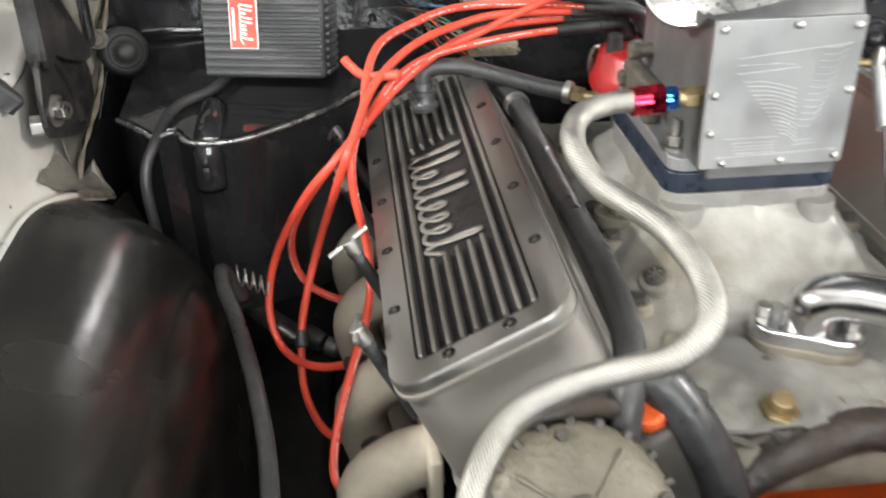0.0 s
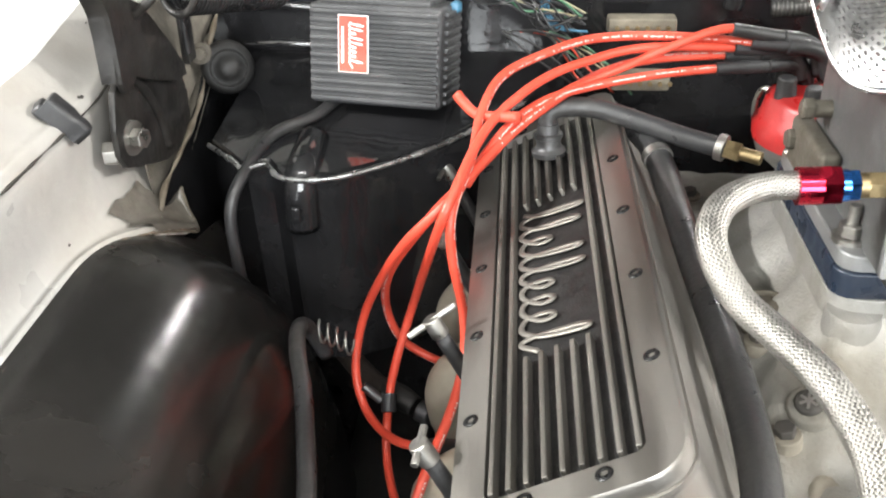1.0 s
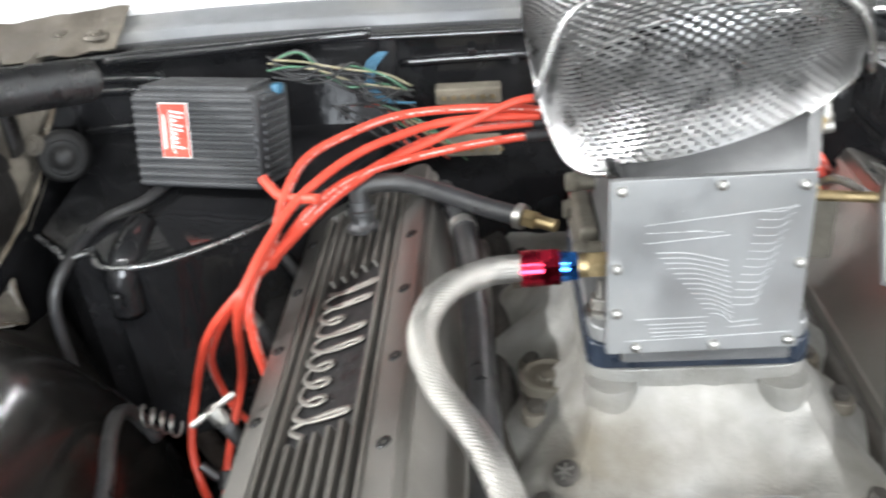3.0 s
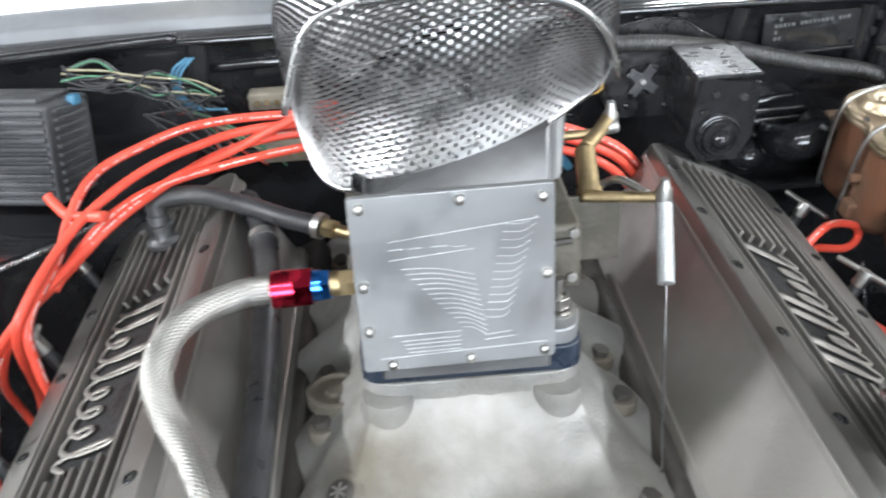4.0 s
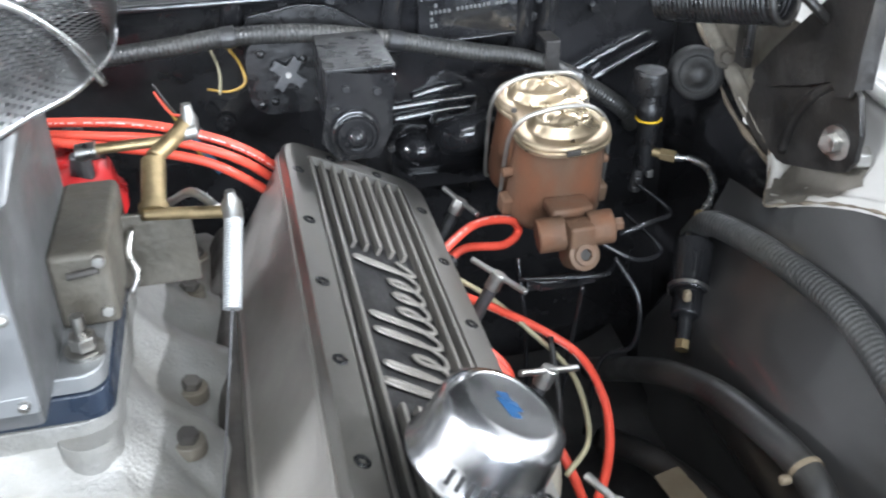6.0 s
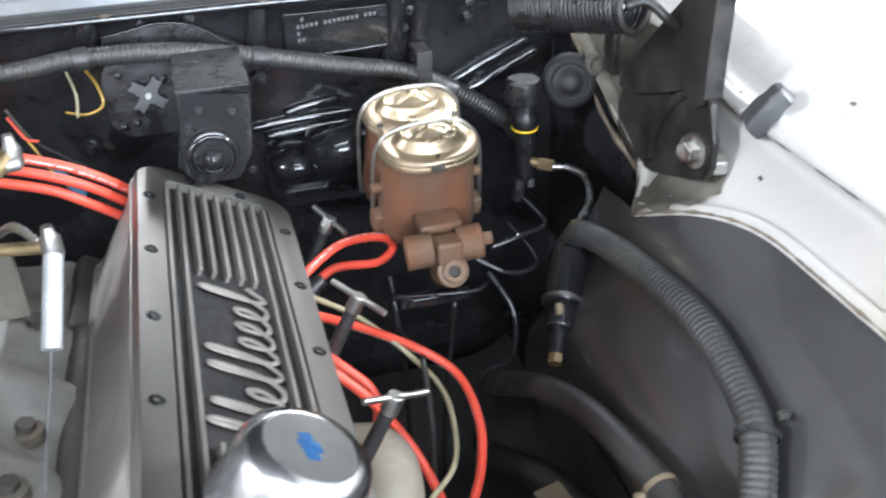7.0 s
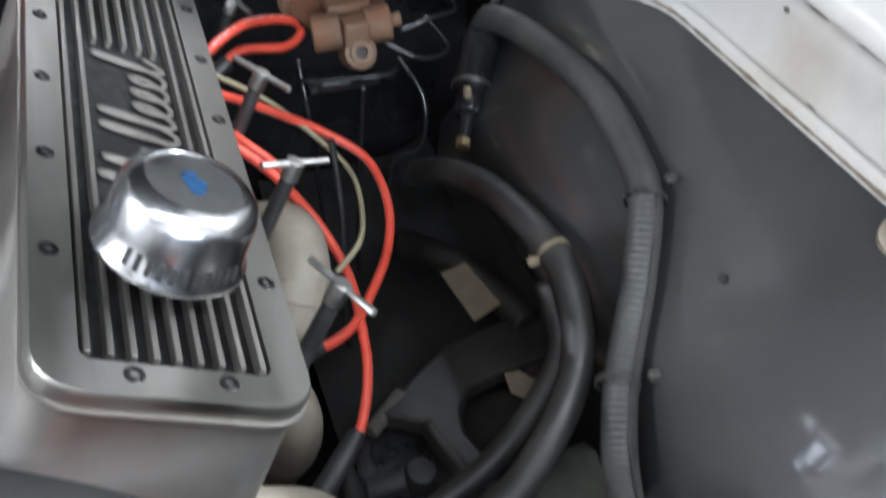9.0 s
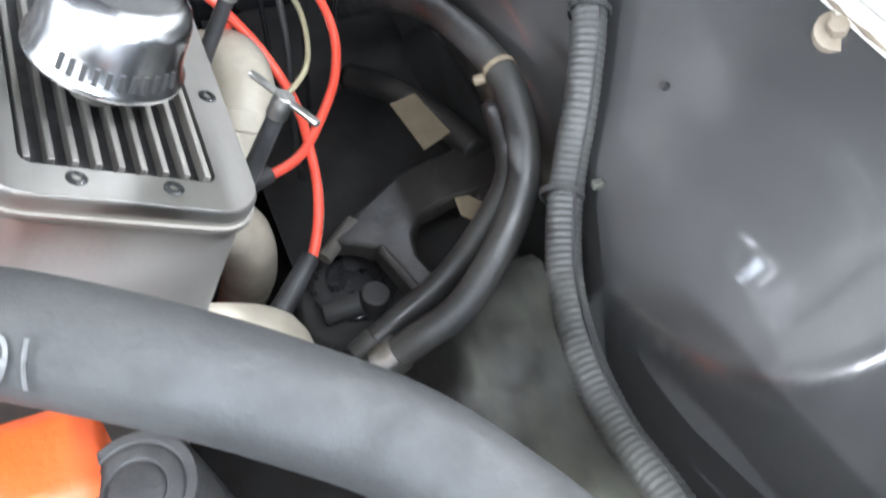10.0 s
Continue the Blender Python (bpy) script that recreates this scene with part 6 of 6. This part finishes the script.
part("slit", sweep([Vector(p) + Vector((0.30, -0.38, 0.87)) * 0.0112 for p in TUBE[7:]], 0.0012, 6), "recess", tube, "open slit along the tube")
for p, d in (((0.523, -0.134, 0.837), (0.02, 0.0, 0.016)), ((0.474, -0.213, 0.772), (0.03, -0.012, 0.004))):
    tie = thing("cable_tie", p, "grey nylon cable tie round the tube", "cable tie", "cable ties")
    part("band", lathe([(0.0128, -0.002), (0.0135, -0.002), (0.0135, 0.002), (0.0128, 0.002)], 20, Matrix.Translation(Vector(p) + Vector((-0.006, 0.0, -0.006))) @ Vector((0.45, 0.8, 0.35)).to_track_quat("Z", "Y").to_matrix().to_4x4()), "loom", tie)
    part("tail", block(*(Vector(p) + Vector(d) * 0.45), 0.007, 0.005, 0.005, 0.001), "shield", tie)
hp = thing("return_hose", (0.47, -0.11, 0.77), "black rubber power steering hose with clamp", "hose")
part("hose", sweep([(0.44, 0.16, 0.66), (0.455, 0.07, 0.725), (0.464, 0.016, 0.752), (0.468, -0.039, 0.771), (0.471, -0.110, 0.783), (0.470, -0.149, 0.768), (0.460, -0.179, 0.749), (0.437, -0.203, 0.726), (0.405, -0.219, 0.696), (0.374, -0.222, 0.679), (0.345, -0.221, 0.658)], 0.0108, 14), "dusty_rubber", hp)
part("end_ferrule", rod((0.352, -0.2213, 0.664), (0.336, -0.2205, 0.652), 0.0085, seg=14, bevel=0.001), "steel", hp, "dull steel ferrule")
ph = thing("pressure_hose", (0.42, -0.17, 0.69), "black rubber pressure hose under the return hose", "hose")
part("hose", sweep([(0.47, -0.11, 0.755), (0.466, -0.148, 0.729), (0.438, -0.169, 0.700), (0.406, -0.180, 0.673), (0.371, -0.186, 0.653), (0.344, -0.194, 0.641)], 0.0088, 12), "dusty_rubber", ph)
part("ferrule", rod((0.356, -0.19, 0.6465), (0.340, -0.195, 0.639), 0.0098, seg=16, bevel=0.001), "iron", ph, "crimped steel ferrule")
hc = thing("hose_clamp", (0.471, -0.11, 0.775), "tan tape and clamp round rubber hose", "clamp")
part("band", lathe([(0.0112, -0.002), (0.0116, -0.002), (0.0116, 0.002), (0.0112, 0.002)], 20, Matrix.Translation((0.4712, -0.112, 0.783)) @ Vector((0.05, -1, -0.15)).to_track_quat("Z", "Y").to_matrix().to_4x4()), "tape", hc)
part("screw", block(0.456, -0.114, 0.781, 0.008, 0.006, 0.006, 0.002), "tape", hc)
hc = thing("hose_clamp", (0.352, -0.221, 0.66), "bright steel clamp on hose end", "clamp")
part("band", rod((0.362, -0.2217, 0.671), (0.349, -0.2212, 0.661), 0.0125, seg=20), "zinc", hc)

# steering gear, control arm and tan paper scraps low in the bay
arm = thing("control_arm", (0.42, -0.06, 0.52), "black stamped steel upper control arm", "control arm")
AZ = 0.648
part("web", slab([(0.352, -0.098), (0.385, -0.072), (0.422, -0.047), (0.482, -0.034), (0.52, -0.02), (0.52, -0.06), (0.49, -0.085), (0.455, -0.086), (0.424, -0.094), (0.412, -0.112), (0.408, -0.13), (0.416, -0.158), (0.424, -0.19), (0.40, -0.20), (0.389, -0.15), (0.381, -0.115), (0.368, -0.105)], 0.014, 0.004, Matrix.Translation((0, 0, AZ))), "hinge", arm)
part("rail", slab([(0.484, -0.04), (0.50, -0.05), (0.478, -0.14), (0.46, -0.19), (0.445, -0.185), (0.462, -0.135)], 0.012, 0.003, Matrix.Translation((0, 0, AZ - 0.004))), "hinge", arm)
part("rail", sweep([(0.43, 0.10, 0.63), (0.455, 0.05, 0.645), (0.478, -0.01, 0.65), (0.49, -0.05, 0.65)], 0.012, 10), "hinge", arm)
part("flange", sweep([(0.384, -0.118, 0.65), (0.392, -0.15, 0.65), (0.403, -0.195, 0.65)], 0.004, 8), "hinge", arm)
part("pivot", rod((0.345, -0.105, 0.64), (0.375, -0.082, 0.645), 0.006, seg=10), "iron", arm)
box2 = thing("steering_gear", (0.36, -0.12, 0.5), "dark cast steering gear box with round cover", "steering gear")
part("body", rod((0.365, -0.09, 0.48), (0.362, -0.115, 0.60), 0.05, 0.045, 28, 0.008), "underbody", box2)
part("cover", lathe([(0.034, 0.0), (0.034, 0.006), (0.028, 0.009), (0.022, 0.009), (0.02, 0.005), (0, 0.006)], 28, Matrix.Translation((0.366, -0.105, 0.603)) @ pose(0, 0, 0, 12, 0, 0)), "motor", box2)
part("port", rod((0.335, -0.135, 0.615), (0.362, -0.14, 0.622), 0.009, seg=14, bevel=0.001), "underbody", box2)
part("port", rod((0.37, -0.14, 0.612), (0.372, -0.142, 0.632), 0.011, seg=14, bevel=0.002), "underbody", box2)
for n, (pts, z) in enumerate((([(0.440, 0.018), (0.464, 0.024), (0.474, -0.03), (0.447, -0.042)], 0.660), ([(0.449, -0.100), (0.460, -0.101), (0.470, -0.115), (0.456, -0.128), (0.447, -0.118)], 0.661))):
    single("paper_tag", slab(pts, 0.0012, m=Matrix.Translation((0, 0, z))), "tape", "faded tan paper tag low in the bay", "tag", "paper tags")
single("splash_shield", sheet(lambda u, v: (0.452 - 0.085 * u - 0.02 * v, -0.215 - 0.30 * v + 0.02 * u, 0.722 - 0.075 * u - 0.05 * u * u + 0.006 * math.sin(9 * v) + 0.0045 * max(0.0, math.sin(34 * v + 12 * u)) ** 3 + 0.004 * noise.noise(Vector((5 * u, 9 * v, 3)))), 30, 60, 0.0015), "shield", "dusty grey splash shield below the inner fender", "shield")
structure("splash_panel", sheet(lambda u, v: (0.330 + 0.185 * u, 0.29 - 0.50 * v, 0.572 + 0.012 * noise.noise(Vector((3 * u, 5 * v, 2))) + 0.10 * max(0.0, u - 0.62) ** 1.5 + 0.20 * max(0.0, 0.25 - v) ** 2), 20, 36, 0.0015), "underbody", "dark dirty lower splash panel", "panel")
single("floor_pipe", sweep([(0.36, 0.02, 0.60), (0.362, 0.03, 0.66), (0.368, 0.05, 0.72), (0.372, 0.09, 0.76)], 0.0026, 8), "underbody", "thin black pipe low in the bay", "pipe")

# ---- hood hinges ----
def bent_plate(pts, x, thick, s):
    """An outline in y and z, some thickness outwards from x, with eased edges."""
    bm = loft([[(x, y, z) for y, z in pts], [(x + s * thick, y, z) for y, z in pts]])
    bmesh.ops.bevel(bm, geom=bm.edges[:], offset=0.0008, segments=1, affect="EDGES")
    return bm


def hood_hinge(s, x0, base, lower=0.0):
    h = new("hinge")
    h.empty_display_size = 0.02
    h.matrix_basis = Matrix.Translation(base)
    h.parent = hood
    tagged(h, "worn black hood hinge with thick coil spring")
    X = lambda d: x0 + s * d  # noqa: E731
    low = [(0.046, 0.960), (0.036, 0.935), (0.036, 0.915), (0.044, 0.903), (0.060, 0.896), (0.118, 0.875), (0.150, 0.872), (0.182, 0.885), (0.184, 0.910), (0.172, 0.940), (0.145, 0.968), (0.100, 0.985)]
    part("base_plate", bent_plate(low, X(0.004), 0.005, s), "hinge", h)
    up = [(0.034, 1.070 - lower), (0.014, 1.062 - lower), (0.020, 1.056 - lower), (0.038, 1.050 - lower), (0.045, 1.038 - lower), (0.047, 0.998), (0.046, 0.966), (0.050, 0.958), (0.060, 0.955), (0.072, 0.962), (0.098, 0.950), (0.150, 0.930), (0.172, 0.928), (0.170, 0.938), (0.146, 0.965), (0.104, 1.006), (0.062, 1.046 - lower)]
    part("link_plate", bent_plate(up, X(-0.003), 0.005, s), "hinge", h)
    edge = [(0.0465, 0.966), (0.0468, 0.985), (0.047, 0.998), (0.046, 1.02 - lower / 2), (0.045, 1.036 - lower), (0.038, 1.048 - lower), (0.024, 1.055 - lower), (0.014, 1.062 - lower)]
    part("flange", sheet(lambda u, v: (X(-0.003 + 0.013 * v), along(edge, u)[0] - 0.004 * v * v, along(edge, u)[1] + 0.001 * v), 24, 4, 0.003), "hinge", h, "folded edge")
    part("rib", sweep([(X(0.0035), 0.066, 0.965), (X(0.0035), 0.092, 0.946), (X(0.0035), 0.112, 0.918), (X(0.0035), 0.122, 0.885)], 0.0042, 8), "hinge", h, "pressed rib")
    part("bolt", add(hexhead((X(0.002), 0.058, 0.921), (-s, -0.3, 0.1), 0.0078, 0.010), rod((X(0.005), 0.058, 0.921), (X(0.001), 0.057, 0.921), 0.0130, seg=24)), "zinc", h, "zinc plated bolt")
    part("nut", rod((X(0.010), 0.046, 0.914), (X(0.020), 0.044, 0.914), 0.009, seg=6, bevel=0.001), "zinc", h)
    a, b = Vector((X(-0.036), 0.094, 1.018)), Vector((X(-0.084), 0.185, 0.998))
    d = (b - a).normalized()
    e = d.orthogonal().normalized()
    g = d.cross(e)
    turns, n = 27, 20
    coil = [a + d * ((b - a).length * max(0.0, k / n - 0.8) / turns) + 0.0160 * (math.cos(2 * math.pi * k / n) * e + math.sin(2 * math.pi * k / n) * g) for k in range(turns * n)]
    part("spring", sweep(coil, 0.0023, 7, smooth_path=False), "motor", h, "thick black coil spring")
    part("spring_end", sweep([a - d * 0.001 + 0.0164 * (math.cos(2 * math.pi * k / 24) * e + math.sin(2 * math.pi * k / 24) * g) for k in range(25)], 0.0028, 8, smooth_path=False), "hinge", h)
    # black filler added in the hollow coil, standing for the shade inside
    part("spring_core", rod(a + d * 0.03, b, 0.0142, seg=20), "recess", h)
    part("hook", sweep([a - d * 0.004 + Vector((s * -0.010, 0, 0.002)), a - d * 0.006 + Vector((s * 0.004, 0, 0.004)), (X(-0.018), 0.082, 1.014), (X(-0.008), 0.086, 1.006), (X(0.0), 0.090, 1.0)], 0.0036, 8), "hinge", h)
    part("hook_tip", rod(a - d * 0.004 + Vector((s * -0.013, 0, 0.002)), a - d * 0.004 + Vector((s * -0.002, 0, 0.003)), 0.0022, seg=8), "bright", h, "bare steel hook tip")
    part("arm", loft([[(X(q), 0.09, 0.94), (X(q), 0.112, 0.94), (X(q), 0.125, 1.42), (X(q), 0.10, 1.42)] for q in (0.02, 0.025)]), "hinge", h)
    part("arm", loft([[(X(q), 0.19, 0.93), (X(q), 0.208, 0.93), (X(q), 0.215, 1.35), (X(q), 0.195, 1.35)] for q in (0.0, 0.006)]), "hinge", h)
    part("arm_edge", rod((X(0.0), 0.19, 0.94), (X(0.0), 0.195, 1.34), 0.0035, seg=8), "motor", h)
    hub = Matrix.Translation((X(-0.018), 0.235, 0.911)) @ Vector((-0.35 * s, -0.9, 0.25)).to_track_quat("Z", "Y").to_matrix().to_4x4()
    part("pivot", lathe([(0.024, -0.02), (0.0235, 0.0), (0.021, 0.004), (0.017, 0.005), (0.015, 0.003), (0.011, 0.004), (0.009, 0.008), (0.004, 0.010), (0, 0.010)], 28, hub), "underbody", h, "black pivot")
    part("pivot_bolt", add(hexhead((X(0.003), 0.228, 0.926), (-0.2 * s, -1, 0.3), 0.006, 0.008), rod((X(0.003), 0.232, 0.925), (X(0.003), 0.227, 0.9265), 0.0095, seg=18)), "tan_dirt", h, "dull yellow zinc bolt")
    return h


hood_hinge(1, 0.568, (0.57, 0.1, 0.87))
hood_hinge(-1, -0.524, (-0.52, 0.1, 0.87), 0.02)
for s, c in ((1, (0.598, 0.020, 0.964)), (-1, (-0.549, 0.010, 0.956))):
    lump = Matrix.Translation(c) @ pose(0, 0, 0, 0, -52 * s, -18 * s) @ Matrix.Diagonal((0.85, 0.85, 0.85, 1))
    bumper = thing("hood_bumper", c, "black rubber hood bumper on the fender edge", "bumper", "hood bumpers")
    part("body", slab([(-0.020, -0.011), (0.003, -0.012), (0.009, -0.008), (0.016, -0.0095), (0.021, -0.005), (0.021, 0.004), (0.016, 0.0085), (0.008, 0.008), (0.002, 0.012), (-0.018, 0.011)], 0.017, 0.004, lump @ Matrix.Translation((0, 0, 0.009))), "boot", bumper)
    part("foot", block(-0.016, 0, -0.006, 0.012, 0.018, 0.012, 0.003, 2, lump), "boot", bumper)
for s, xa, xb in ((1, 0.535, 0.618), (-1, -0.470, -0.625)):
    corner = structure("cowl_corner", sheet(lambda u, v: (xa + (xb - xa) * u, 0.321 + 0.060 * v - 0.010 * u + 0.006 * noise.noise(Vector((5 * u, 0, s))), 0.9905 + 0.026 * v + crown(xa + (xb - xa) * u) + 0.003 * noise.noise(Vector((6 * u, 3 * v, s)))), 30, 10, 0.0012), "tan_dirt", "dirty tan bare cowl corner behind the hinge", "cowl")
    for x, y in ((0.022, 0.336), (0.062, 0.350)):
        bx = xa + s * x
        part("bolt", add(rod((bx, y, 1.0 + crown(bx)), (bx, y, 1.003 + crown(bx)), 0.012, 0.011, 20), hexhead((bx, y, 1.002 + crown(bx)), (0, -0.2, 1), 0.0065, 0.005)), "tan_dirt", corner)
clip = thing("fender_bolt", (0.578, -0.261, 0.888), "rusty bolt and clip at the fender gutter", "bolt")
part("washer", rod((0.578, -0.261, 0.886), (0.576, -0.263, 0.891), 0.011, seg=16), "chip", clip)
part("head", hexhead((0.577, -0.262, 0.890), (-0.3, -0.2, 1), 0.006, 0.006), "chip", clip)
spr = sweep([(-0.400 + 0.026 * t / 28, 0.037 + 0.004 * t / 28 + 0.008 * math.cos(t * 0.9), 0.769 - 0.018 * t / 28 + 0.008 * math.sin(t * 0.9)) for t in range(29)], 0.0011, 6)
single("coil_spring", spr, "steel", "small dull steel coil spring near inner fender", "spring")
shaft = thing("steering_shaft", (-0.30, -0.03, 0.72), "black jointed steering shaft beside the exhaust header", "steering shaft")
part("tube", sweep([(-0.413, 0.164, 0.661), (-0.390, 0.131, 0.661), (-0.371, 0.107, 0.661), (-0.357, 0.093, 0.661)], 0.0105, 14), "burnt", shaft)
part("joint", sweep([(-0.361, 0.098, 0.662), (-0.345, 0.083, 0.666), (-0.330, 0.074, 0.662)], 0.0105, 14, radii=lambda i, n: 0.0085 + 0.0025 * math.sin(3.14 * i / n)), "underbody", shaft, "black joint")
part("collar", rod((-0.328, 0.072, 0.661), (-0.317, 0.067, 0.659), 0.0095, seg=18, bevel=0.0015), "shank", shaft, "steel collar")
part("end", rod((-0.317, 0.067, 0.659), (-0.293, 0.055, 0.654), 0.007, seg=12), "underbody", shaft)
single("inner_edge_hose", sweep([(-0.398, 0.050, 0.735), (-0.408, 0.040, 0.768), (-0.409, 0.016, 0.785), (-0.402, -0.020, 0.788), (-0.391, -0.056, 0.788), (-0.376, -0.118, 0.788), (-0.366, -0.166, 0.788), (-0.357, -0.225, 0.786), (-0.352, -0.30, 0.775)], 0.0062, 12), "rubber", "dusty black hose along the inner fender edge", "hose")
